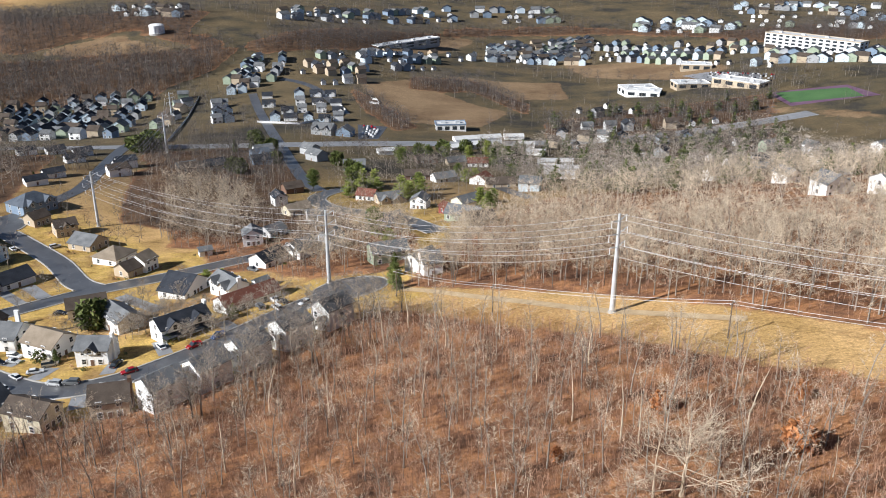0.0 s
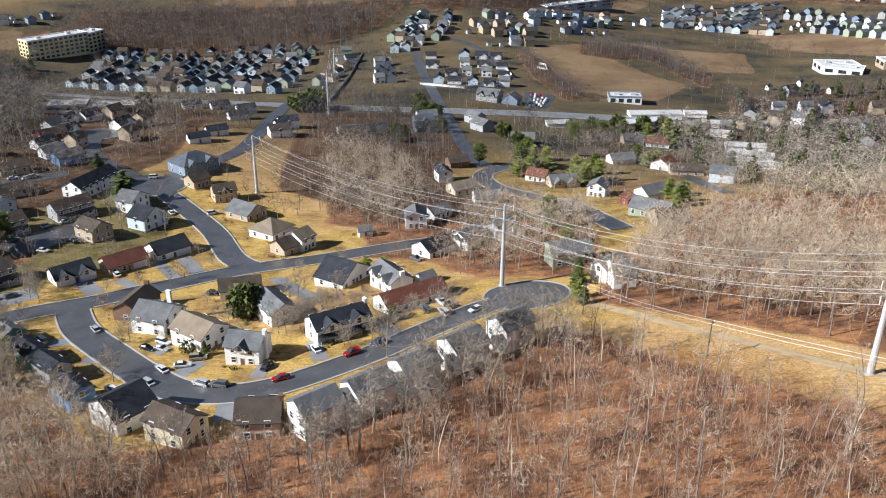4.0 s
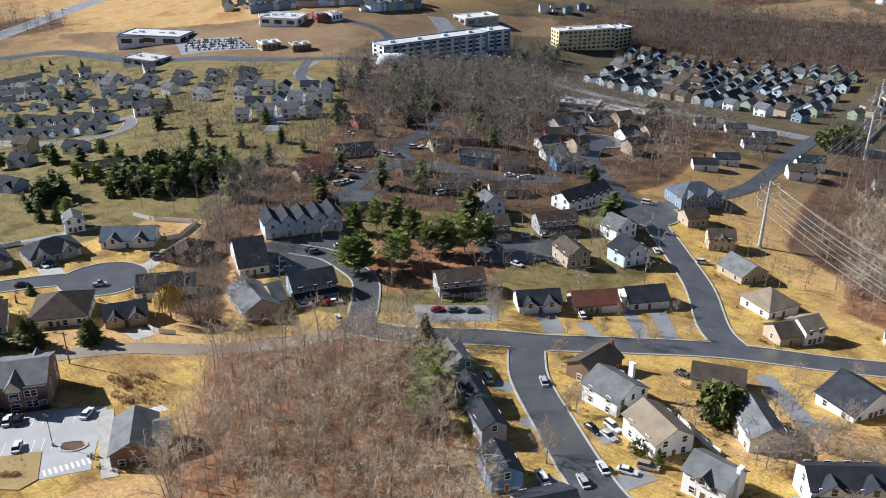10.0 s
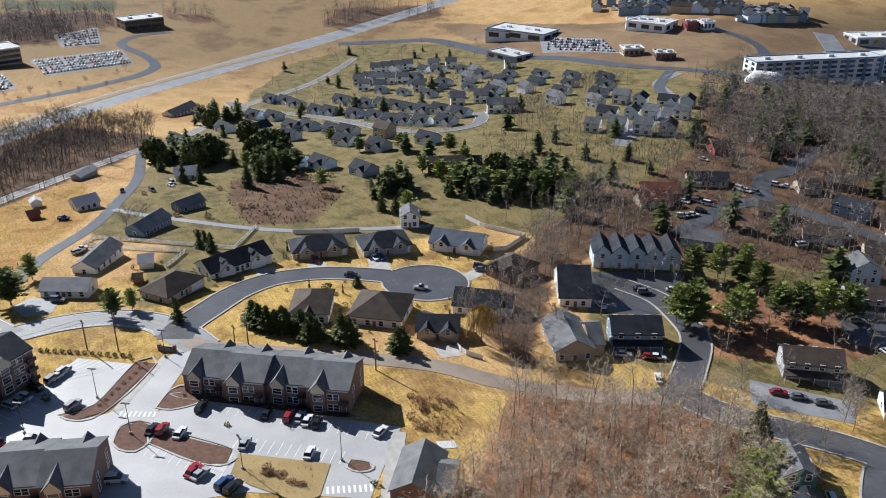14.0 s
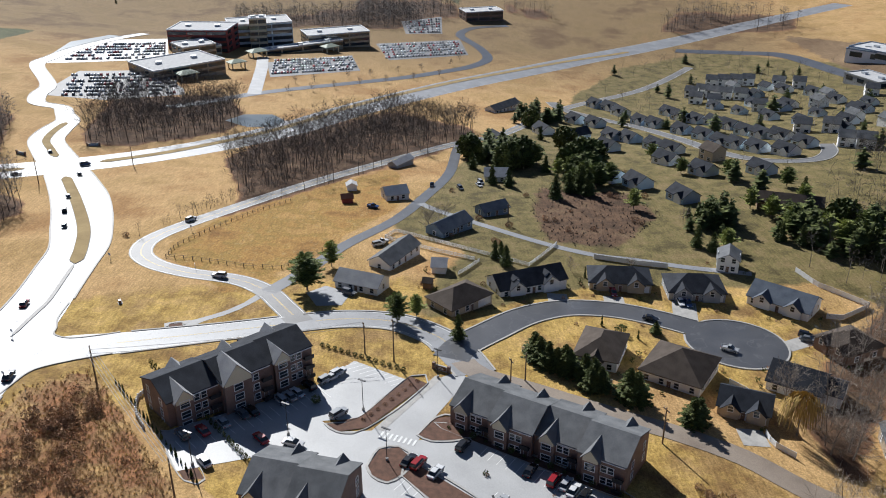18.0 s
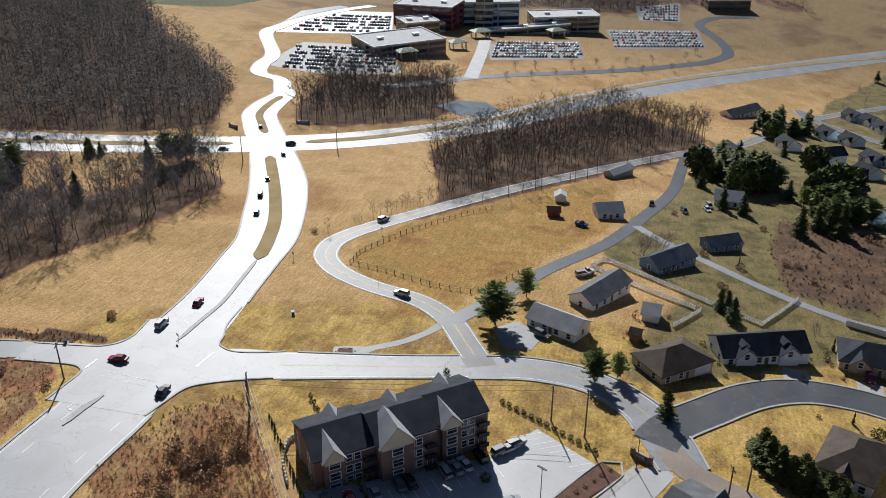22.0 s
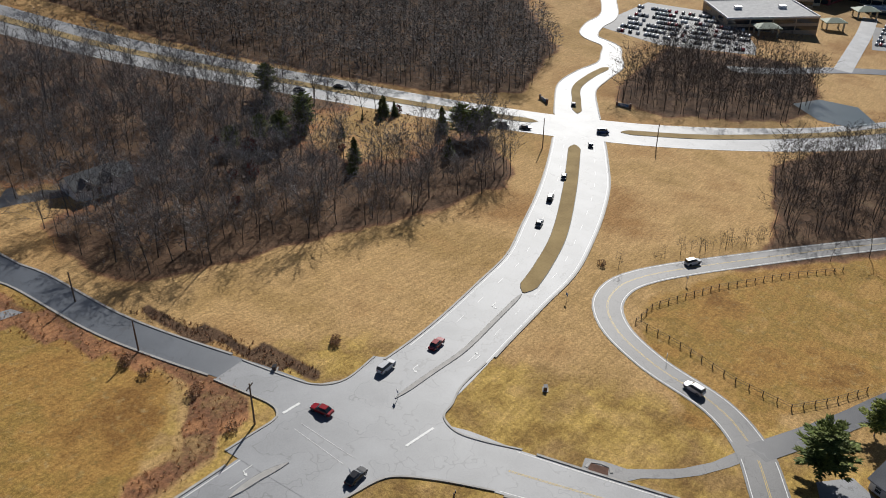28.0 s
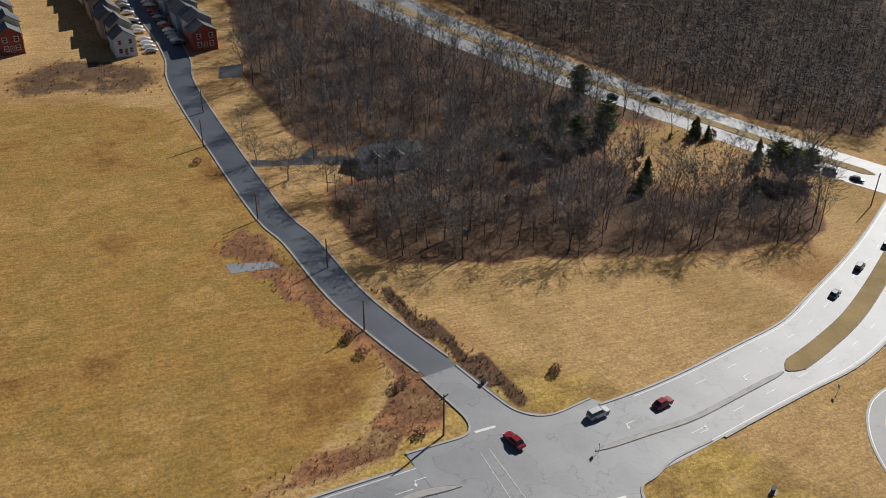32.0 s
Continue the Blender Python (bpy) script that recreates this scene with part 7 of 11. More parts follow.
flat_block("store", -615, 730, 72, 38, 24, 6, "grey", "white", 1, 3, "low grey commercial building with a flat roof", "store")
flat_block("store", -715, 431, 18, 33, 22, 5, "grey", "grey", 1, 3, "low grey commercial building", "store")
flat_block("shop_row", 243, 846, 5, 33, 20, 5, "tan", "white", 1, 3, "low row of shops in the distance", "store")
flat_block("shop_row", 283, 821, -45, 48, 20, 6, "tan", "white", 1, 4, "low row of shops in the distance", "store")
flat_block("shop_row", 195, 833, -19, 32, 20, 5, "white", "white", 1, 3, "low white shop with a flat roof", "store")
flat_block("long_building", -46, 1098, 45, 103, 16, 7, "grey", "white", 2, 5, "long low grey building in the distance", "building")
house(55, 655, 4, 15, 9, 2.8, "a", "white", "metalroof", "", "long low white storage shed with a metal roof", name="storage_shed", windows=False, rise=1.2, category="shed", group="storage sheds")
house(62, 626, -0, 12, 9, 2.8, "a", "white", "metalroof", "", "long low white storage shed with a metal roof", name="storage_shed", windows=False, rise=1.2, category="shed", group="storage sheds")
house(66, 595, -9, 13, 9, 2.8, "a", "white", "metalroof", "", "long low white storage shed with a metal roof", name="storage_shed", windows=False, rise=1.2, category="shed", group="storage sheds")
house(75, 555, -1, 23, 9, 2.8, "a", "white", "metalroof", "", "long low white storage shed with a metal roof", name="storage_shed", windows=False, rise=1.2, category="shed", group="storage sheds")
house(73, 524, -9, 25, 9, 2.8, "a", "white", "metalroof", "", "long low white storage shed with a metal roof", name="storage_shed", windows=False, rise=1.2, category="shed", group="storage sheds")
house(71, 490, -15, 25, 9, 2.8, "a", "white", "metalroof", "", "long low white storage shed with a metal roof", name="storage_shed", windows=False, rise=1.2, category="shed", group="storage sheds")
house(16, 607, 28, 27, 9, 2.8, "a", "white", "metalroof", "", "long low white storage shed with a metal roof", name="storage_shed", windows=False, rise=1.2, category="shed", group="storage sheds")
house(-286.1, 245.3, 65, 5.7, 11, 5.6, "d", "lightblue", "dark", "g", "pale blue gabled town house with a white garage door", name="town_house", rise=2.6, group="town house row")
house(-283.7, 250.4, 65, 5.7, 11, 5.6, "d", "lightblue", "dark", "g", "pale blue gabled town house with a white garage door", name="town_house", rise=2.6, group="town house row")
house(-281.3, 255.6, 65, 5.7, 11, 5.6, "d", "lightblue", "dark", "g", "pale blue gabled town house with a white garage door", name="town_house", rise=2.6, group="town house row")
house(-278.9, 260.7, 65, 5.7, 11, 5.6, "d", "lightblue", "dark", "g", "pale blue gabled town house with a white garage door", name="town_house", rise=2.6, group="town house row")
house(-276.4, 265.8, 65, 5.7, 11, 5.6, "d", "lightblue", "dark", "g", "pale blue gabled town house with a white garage door", name="town_house", rise=2.6, group="town house row")
house(-247.7, -216.8, -178, 6.9, 8.0, 5.8, "d", "lightblue", "greyroof", "", name="town_house", rise=2.4, group="western town houses")
house(-248.4, -224.8, -178, 6.9, 8.0, 6.8, "d", "cream", "greyroof", "", name="town_house", rise=2.4, group="western town houses")
house(-246.5, -232.7, -178, 6.9, 8.0, 6.3, "d", "tan", "greyroof", "", name="town_house", rise=2.4, group="western town houses")
house(-248.1, -240.8, -178, 6.9, 8.0, 5.8, "d", "tan", "greyroof", "", name="town_house", rise=2.4, group="western town houses")
house(-246.2, -248.7, -178, 6.9, 8.0, 6.8, "d", "tan", "greyroof", "", name="town_house", rise=2.4, group="western town houses")
house(-246.9, -256.8, -178, 6.9, 8.0, 6.3, "d", "red", "greyroof", "", name="town_house", rise=2.4, group="western town houses")
house(-245.9, -264.7, -178, 6.9, 8.0, 5.8, "d", "cream", "greyroof", "", name="town_house", rise=2.4, group="western town houses")
house(-246.6, -272.8, -178, 6.9, 8.0, 6.8, "d", "lightblue", "greyroof", "", name="town_house", rise=2.4, group="western town houses")
house(-244.7, -280.7, -178, 6.9, 8.0, 6.3, "d", "tan", "greyroof", "", name="town_house", rise=2.4, group="western town houses")
house(-273.9, -217.2, -178, 8.3, 8.0, 5.8, "d", "red", "greyroof", "", name="town_house", rise=2.4, group="western town houses")
house(-274.6, -225.2, -178, 8.3, 8.0, 6.8, "d", "grey", "greyroof", "", name="town_house", rise=2.4, group="western town houses")
house(-272.7, -233.2, -178, 8.3, 8.0, 6.3, "d", "slate", "greyroof", "", name="town_house", rise=2.4, group="western town houses")
house(-274.3, -241.2, -178, 8.3, 8.0, 5.8, "d", "grey", "greyroof", "", name="town_house", rise=2.4, group="western town houses")
house(-272.4, -249.2, -178, 8.3, 8.0, 6.8, "d", "slate", "greyroof", "", name="town_house", rise=2.4, group="western town houses")
house(-273.1, -257.2, -178, 8.3, 8.0, 6.3, "d", "tan", "greyroof", "", name="town_house", rise=2.4, group="western town houses")
house(-272.1, -265.2, -178, 8.3, 8.0, 5.8, "d", "grey", "greyroof", "", name="town_house", rise=2.4, group="western town houses")
house(-272.8, -273.2, -178, 8.3, 8.0, 6.8, "d", "red", "greyroof", "", name="town_house", rise=2.4, group="western town houses")
house(-270.9, -281.1, -178, 8.3, 8.0, 6.3, "d", "slate", "greyroof", "", name="town_house", rise=2.4, group="western town houses")
house(-214.9, -226.0, -178, 6.9, 8.0, 5.8, "d", "red", "greyroof", "", name="town_house", rise=2.4, group="western town houses")
house(-215.6, -234.0, -178, 6.9, 8.0, 6.8, "d", "cream", "greyroof", "", name="town_house", rise=2.4, group="western town houses")
house(-213.7, -241.9, -178, 6.9, 8.0, 6.3, "d", "slate", "greyroof", "", name="town_house", rise=2.4, group="western town houses")
house(-215.3, -250.0, -178, 6.9, 8.0, 5.8, "d", "tan", "greyroof", "", name="town_house", rise=2.4, group="western town houses")
house(-213.4, -257.9, -178, 6.9, 8.0, 6.8, "d", "grey", "greyroof", "", name="town_house", rise=2.4, group="western town houses")
house(-214.1, -266.0, -178, 6.9, 8.0, 6.3, "d", "red", "greyroof", "", name="town_house", rise=2.4, group="western town houses")
house(-213.1, -273.9, -178, 6.9, 8.0, 5.8, "d", "cream", "greyroof", "", name="town_house", rise=2.4, group="western town houses")
house(-213.8, -282.0, -178, 6.9, 8.0, 6.8, "d", "slate", "greyroof", "", name="town_house", rise=2.4, group="western town houses")
quarter((-423, 636), (-233, 596), (-276, 833), (-484, 797), 6, 15, (0, 1, 2, 3, 4, 5, 6), 59, 0, 0.08)
quarter((-428, 650), (-238, 610), (-281, 847), (-489, 811), 6, 15, (0, 1, 2, 3, 4, 5, 6), 58, 0, 0.1, True)
quarter((-226, 645), (-220, 681), (-231, 819), (-250, 819), 5, 2, (4, 3, 1, 5), 60, 90, 0.08)
cottages()
quarter((-676, 289), (-449, 359), (-558, 442), (-795, 353), 4, 8, (9, 7, 8, 2, 7), 62, 0, 0.25)
quarter((-419, 315), (-386, 348), (-455, 426), (-496, 389), 3, 4, (2, 7, 9, 6), 63, 0, 0.10)
quarter((-262, 392), (-232, 440), (-277, 498), (-313, 459), 3, 4, (3, 9, 7, 2), 64, 20, 0.15)
quarter((-179, 659), (-164, 667), (-196, 779), (-209, 775), 3, 2, (6, 2), 67, 0, 0.10)
quarter((-138, 669), (-74, 674), (-99, 815), (-174, 803), 4, 5, (6, 2, 9, 7), 68, 0, 0.15)
quarter((-205, 802), (-175, 807), (-187, 899), (-199, 901), 5, 3, (2, 0, 9), 69, 0, 0.10, True)
quarter((68, 1082), (172, 1039), (205, 1213), (85, 1177), 4, 12, (7, 6, 0, 8), 70, 0, 0.10, True)
quarter((191, 1082), (333, 867), (380, 996), (220, 1170), 3, 16, (7, 8, 0, 4), 71, 0, 0.20, True)
quarter((74, 617), (178, 536), (237, 727), (97, 704), 3, 8, (9, 7, 2), 72, 0, 0.15, True)
quarter((-87, 942), (44, 1066), (47, 1139), (-93, 1012), 2, 8, (2, 9, 7), 73, 0, 0.15, True)
quarter((-125, 828), (-73, 844), (-86, 1003), (-147, 946), 4, 4, (2, 9, 7), 74, 0, 0.15, True)
quarter((172, 544), (172, 327), (300, 575), (217, 651), 2, 4, (9, 2, 3), 75, 0, 0.15, True)
quarter((-612, 822), (-566, 875), (-585, 902), (-633, 848), 2, 5, (2, 9), 77, 0, 0.10, True)
quarter((-800, 560), (-664, 709), (-682, 728), (-830, 579), 2, 14, (2, 0, 7), 78, 0, 0.05, True)
quarter((-215, 846), (-196, 843), (-194, 929), (-201, 933), 9, 2, (7, 8, 0), 79, 0, 0.05, True)
quarter((-175, 850), (-162, 849), (-168, 943), (-174, 942), 8, 1, (2, 9), 80, 0, 0.05, True)
quarter((-143, 864), (-2, 948), (-2, 1096), (-150, 954), 3, 13, (7, 8, 0, 6), 81, 0, 0.20, True)
quarter((55, 1068), (183, 1099), (212, 1234), (61, 1200), 5, 12, (0, 6, 2, 7), 82, 0, 0.15, True, 1.15)
quarter((192, 1112), (355, 968), (390, 1070), (209, 1215), 3, 16, (7, 8, 4, 0, 1), 83, 0, 0.25, True)
quarter((331, 898), (426, 834), (479, 946), (373, 1019), 3, 13, (0, 6, 7, 2), 84, 0, 0.20, True, 1.15)
quarter((-212, 1095), (1, 1329), (1, 1467), (-236, 1228), 3, 26, (7, 8, 0, 2, 4), 85, 0, 0.50, True, 1.2)
quarter((1, 1329), (186, 1342), (201, 1458), (1, 1461), 3, 18, (7, 0, 2, 8), 86, 0, 0.45, True, 1.3)
quarter((272, 1258), (388, 1170), (423, 1284), (296, 1339), 4, 14, (0, 2, 7, 6), 87, 0, 0.35, True, 1.25)
quarter((400, 1210), (561, 1116), (713, 1432), (483, 1476), 6, 22, (7, 8, 0, 4, 2), 88, 0, 0.50, True, 1.1)
quarter((-403, 1085), (-311, 1078), (-331, 1152), (-465, 1257), 3, 14, (7, 0, 8), 89, 0, 0.40, True, 1.1)
quarter((109, 756), (158, 682), (179, 781), (144, 818), 2, 4, (9, 7, 2), 90, 0, 0.30, True)
quarter((-761, 572), (-704, 662), (-735, 687), (-803, 599), 3, 20, (0, 6, 8, 1), 91, 0, 0.08, True, 1.1)
quarter((-681, 643), (-672, 693), (-689, 709), (-708, 668), 3, 8, (0, 6, 8, 1), 92, 0, 0.05, True, 1.1)
flat_block("store", -786, 473, 45, 49, 28, 7, "white", "slate", 1, 3, "long white supermarket with a flat roof", "store")
flat_block("store", -716, 563, 58, 28, 20, 6, "white", "white", 1, 3, "white shop with a stepped flat roof", "store")
flat_block("store", -686, 592, 71, 10, 14, 6, "red", "red", 1, 3, "small red shop under a flat roof", "store")
flat_block("store", -681, 604, 84, 11, 14, 6, "white", "white", 1, 3, "small white shop under a flat roof", "store")
flat_block("store", -609, 509, 66, 15, 14, 5, "brick", "tan", 1, 4, "brick roadside shop with a flat roof", "store")
flat_block("store", -640, 501, 71, 16, 14, 5, "tan", "white", 1, 4, "tan roadside shop with a flat roof", "store")
flat_block("long_building", 407, 960, -48, 107, 20, 15, "white", "tan", 4, 14, "long white four-storey building under a flat roof", "building")
flat_block("shop_row", 274, 940, -12, 32, 18, 6, "tan", "white", 1, 3, "low shop wing with a pale roof", "store")
flat_block("shop_row", 192, 845, 7, 34, 22, 6, "white", "white", 1, 3, "low white supermarket with a pale flat roof", "store")
water_tank(-329, 1016, 17, 11)
party_tent(-504, 513, 40, 26, 12, 9)
far_town()


# ---- single trees and bushes ----
tree("pine", -236.3, 244.1, 15.0)
tree("pine", -232.5, 255.1, 13.0)
tree("pine", -232.2, 260.4, 12.0)
tree("pine", -228.8, 276.9, 14.0)
tree("pine", -225.8, 283.5, 15.0)
tree("pine", -222.8, 290.1, 14.0)
tree("pine", -232.9, 272.6, 12.0)
tree("pine", -240.9, 242.6, 13.0)
tree("pine", -238.1, 248.0, 12.0)
tree("pine", -234.2, 273.9, 12.0)
tree("pine", -228.0, 275.9, 13.0)
tree("pine", -236.4, 262.1, 12.0)
tree("pine", -261.4, 274.4, 13.0)
tree("pine", -265.0, 267.4, 12.0)
tree("pine", -257.7, 281.8, 13.0)
tree("pine", -248.1, 279.7, 12.0)
tree("pine", -246.2, 253.2, 11.0)
tree("pine", -50.3, 451.3, 13.0)
tree("pine", -43.6, 449.2, 12.0)
tree("pine", -37.1, 447.0, 12.0)
tree("pine", -47.6, 466.0, 13.0)
tree("pine", -16.6, 410.4, 11.0)
tree("pine", -21.4, 425.4, 12.0)
tree("pine", -10.9, 425.0, 11.0)
tree("pine", -18.8, 409.3, 10.0)
tree("pine", -13.3, 442.3, 11.0)
tree("pine", -28.3, 332.2, 13.0)
tree("pine", -25.7, 525.7, 13.0)
tree("pine", -9.6, 546.7, 12.0)
tree("pine", 2.6, 556.7, 12.0)
tree("pine", 17.4, 552.8, 12.0)
tree("pine", 30.5, 571.2, 13.0)
tree("pine", 41.0, 555.6, 12.0)
tree("pine", 8.8, 484.5, 10.0)
tree("pine", 21.9, 366.8, 11.0)
tree("pine", 17.2, 375.3, 11.0)
tree("pine", -70.2, 446.9, 12.0)
tree("spruce", -184.6, 222.3, 12.0)
tree("spruce", -277.5, 128.6, 8.0, 1.60)
tree("spruce", -274.7, 130.4, 8.0, 1.60)
tree("spruce", -273.4, 132.4, 7.0, 1.60)
tree("spruce", -273.6, 134.5, 8.0, 1.60)
tree("spruce", -269.2, 138.7, 8.0, 1.60)
tree("spruce", -267.2, 140.5, 8.0, 1.60)
tree("spruce", -264.7, 141.6, 7.0, 1.60)
tree("spruce", -261.3, 147.8, 9.0, 1.60)
tree("spruce", -259.6, 149.2, 9.0, 1.60)
tree("spruce", -251.0, 160.1, 8.0, 1.60)
tree("spruce", -252.7, 162.0, 7.0, 1.60)
tree("spruce", -279.8, 127.5, 8.0, 1.60)
tree("spruce", -271.7, 134.9, 8.0, 1.60)
tree("spruce", -264.5, 139.3, 7.0, 1.60)
tree("spruce", -288.2, 108.3, 8.0)
tree("spruce", -295.7, 163.0, 4.0, 1.60)
tree("spruce", -16.0, 262.2, 9.0)
tree("spruce", -14.0, 244.3, 7.0)
tree("spruce", -341.9, 125.8, 8.0)
tree("spruce", -361.8, 194.1, 9.0)
tree("spruce", -419.7, 255.7, 9.0)
tree("spruce", -357.5, 198.4, 8.0)
tree("spruce", -425.5, 167.6, 13.0)
tree("spruce", -430.4, 160.4, 10.0)
tree("spruce", -420.7, 153.3, 12.0)
tree("spruce", -430.5, 165.0, 13.0)
tree("spruce", -459.0, 164.9, 9.0)
tree("spruce", -553.1, 164.5, 8.0)
tree("spruce", -504.0, 147.2, 9.0)
tree("spruce", -443.7, 129.1, 9.0)
tree("spruce", -486.9, 126.8, 10.0)
tree("spruce", -474.0, 122.2, 9.0)
tree("spruce", -440.1, 136.0, 9.0)
tree("spruce", -348.4, 122.8, 7.0)
tree("spruce", -350.5, 125.0, 6.0)
tree("spruce", -432.1, 166.2, 12.0)
tree("spruce", -448.5, 162.2, 9.0)
tree("spruce", -481.5, 139.6, 10.0)
tree("spruce", -471.4, 133.1, 9.0)
tree("spruce", -468.5, 155.8, 9.0)
tree("spruce", -379.0, 249.9, 10.0)
tree("spruce", -360.8, 248.7, 12.0)
tree("spruce", -362.0, 260.3, 11.0)
tree("spruce", -351.7, 262.6, 12.0)
tree("spruce", -354.0, 272.4, 11.0)
tree("spruce", -340.9, 253.8, 10.0)
tree("spruce", -367.2, 225.7, 8.0)
tree("spruce", -363.3, 231.6, 9.0)
tree("spruce", -365.4, 235.2, 9.0)
tree("spruce", -401.2, 235.3, 8.0)
tree("spruce", -360.4, -86.0, 7.0)
tree("spruce", -411.8, -90.0, 8.0)
tree("spruce", -371.6, -118.8, 9.0)
tree("spruce", -409.9, -116.6, 6.0)
tree("spruce", -382.4, -145.6, 8.0)
tree("spruce", -418.0, -94.9, 8.0)
tree("spruce", -411.6, -117.0, 7.0)
tree("spruce", -183.4, 221.1, 12.0)
tree("spruce", -218.6, 442.7, 7.0)
tree("spruce", -136.3, 549.4, 9.0)
tree("spruce", -128.1, 562.8, 9.0)
tree("spruce", -200.3, 551.4, 8.0)
tree("spruce", -1065.3, -235.0, 5.0)
tree("light", -16.0, 249.0, 6.0)
tree("holly", -109.4, 242.7, 10.0)
tree("bare", -156.6, 244.6, 6.0, 1.15)
tree("bare", -170.8, 227.1, 4.0, 1.15)
tree("bare", -135.9, 223.4, 8.0, 1.15)
tree("bare", -127.5, 200.4, 9.0, 1.15)
tree("bare", -95.2, 229.9, 8.0, 1.15)
tree("bare", -92.9, 229.7, 8.0, 1.15)
tree("bare", -92.8, 234.6, 7.0, 1.15)
tree("bare", -89.9, 232.7, 8.0, 1.15)
tree("bare", -88.7, 236.8, 8.0, 1.15)
tree("bare", -87.4, 241.0, 8.0, 1.15)
tree("bare", -93.3, 245.3, 7.0, 1.15)
tree("bare", -86.1, 245.4, 7.0, 1.15)
tree("bare", -116.6, 236.5, 6.0, 1.15)
tree("bare", -111.9, 235.3, 6.0, 1.15)
tree("bare", -72.4, 219.8, 7.0, 1.15)
tree("bare", -67.5, 225.2, 6.0, 1.15)
tree("bare", -59.7, 236.3, 7.0, 1.15)
tree("bare", -81.0, 240.8, 8.0, 1.15)
tree("bare", -76.9, 242.9, 8.0, 1.15)
tree("bare", -75.5, 247.2, 7.0, 1.15)
tree("bare", -84.9, 246.0, 5.0, 1.15)
tree("bare", -49.2, 243.4, 5.0, 1.15)
tree("bare", -126.5, 252.5, 4.0, 1.15)
tree("bare", -96.2, 269.7, 5.0, 1.15)
tree("light", -84.0, 280.2, 6.0, 1.10)
tree("light", -79.0, 283.0, 5.0, 1.10)
tree("light", -169.6, 206.8, 12.0, 1.10)
tree("light", -162.4, 203.0, 12.0, 1.10)
tree("light", -159.5, 195.0, 11.0, 1.10)
tree("light", -172.3, 216.1, 9.0, 1.10)
tree("spruce", -109.9, 215.5, 5.0, 0.90)
tree("spruce", -64.3, 237.5, 5.0, 0.90)
tree("pine", -413.4, -83.4, 13.0, 1.10)
tree("pine", -415.8, -79.5, 12.0, 1.10)
tree("pine", -423.3, -79.3, 11.0, 1.10)
tree("pine", -317.5, 65.0, 12.0, 1.35)
tree("pine", -337.1, 70.2, 9.0, 1.15)
tree("pine", -297.9, 91.9, 9.0, 1.15)
tree("pine", -301.1, 97.2, 7.0, 1.15)
tree("pine", -445.6, 180.6, 10.0, 1.30)
tree("pine", -440.3, 173.7, 11.0, 1.30)
tree("pine", -449.5, 170.6, 10.0, 1.30)
tree("pine", -439.3, 164.1, 9.0, 1.30)
tree("pine", -458.3, 159.9, 9.0, 1.30)
tree("pine", -404.8, 182.0, 9.0, 1.30)
tree("pine", -462.7, 217.4, 8.0, 1.30)
tree("pine", -498.8, 213.0, 8.0, 1.30)
tree("pine", -452.5, 235.9, 9.0, 1.30)
tree("pine", -403.9, 227.9, 9.0, 1.30)
tree("pine", -391.2, 231.4, 9.0, 1.30)
tree("pine", -379.8, 234.8, 10.0, 1.30)
tree("pine", -404.2, 248.7, 10.0, 1.30)
tree("pine", -433.9, 254.4, 9.0, 1.30)
tree("pine", -392.7, 231.7, 9.0, 1.35)
tree("pine", -372.9, 230.9, 9.0, 1.35)
tree("pine", -366.1, 240.8, 11.0, 1.35)
tree("pine", -359.4, 244.1, 11.0, 1.35)
tree("pine", -365.4, 255.3, 12.0, 1.35)
tree("pine", -350.5, 257.9, 12.0, 1.35)
tree("pine", -349.7, 265.6, 11.0, 1.35)
tree("pine", -343.6, 268.8, 11.0, 1.35)
tree("pine", -359.8, 204.0, 8.0, 1.35)
tree("pine", -342.2, 277.6, 10.0, 1.35)
tree("pine", -459.0, 167.1, 11.0, 1.35)
tree("pine", -467.3, 175.7, 11.0, 1.35)
tree("pine", -486.4, 153.7, 10.0, 1.35)
tree("pine", -475.9, 146.6, 10.0, 1.35)
tree("bare", -48.6, 224.1, 15.0)
tree("bare", -60.5, 212.9, 14.0)
tree("bare", -35.8, 214.0, 15.0)
tree("bare", -30.3, 217.6, 14.0)
tree("bare", -47.5, 198.9, 14.0)
tree("bare", -49.5, 184.9, 15.0)
tree("bare", -54.2, 175.9, 15.0)
tree("bare", -23.2, 215.8, 15.0)
tree("bare", -38.9, 195.6, 15.0)
tree("bare", -57.2, 167.9, 14.0)
tree("bare", -33.0, 192.0, 14.0)
tree("bare", -17.5, 213.8, 14.0)
tree("bare", -62.4, 161.6, 14.0)
tree("bare", -44.2, 177.8, 14.0)
tree("bush", -268.9, 33.9, 1.7, 0.50)
tree("bush", -266.8, 35.5, 1.7, 0.50)
tree("bush", -264.8, 37.1, 1.7, 0.50)
tree("bush", -262.8, 38.7, 1.7, 0.50)
tree("bush", -260.8, 40.2, 1.7, 0.50)
tree("bush", -258.9, 41.7, 1.7, 0.50)
tree("bush", -257.0, 43.2, 1.7, 0.50)
tree("bush", -255.2, 44.6, 1.7, 0.50)
tree("bush", -253.3, 46.0, 1.7, 0.50)
tree("bush", -251.6, 47.4, 1.7, 0.50)
tree("bush", -249.8, 48.8, 1.7, 0.50)
tree("bush", -248.1, 50.1, 1.7, 0.50)
tree("bush", -246.4, 51.5, 1.7, 0.50)
tree("bush", -244.7, 52.8, 1.7, 0.50)
tree("bush", -243.1, 54.0, 1.7, 0.50)
tree("bush", -241.5, 55.3, 1.7, 0.50)
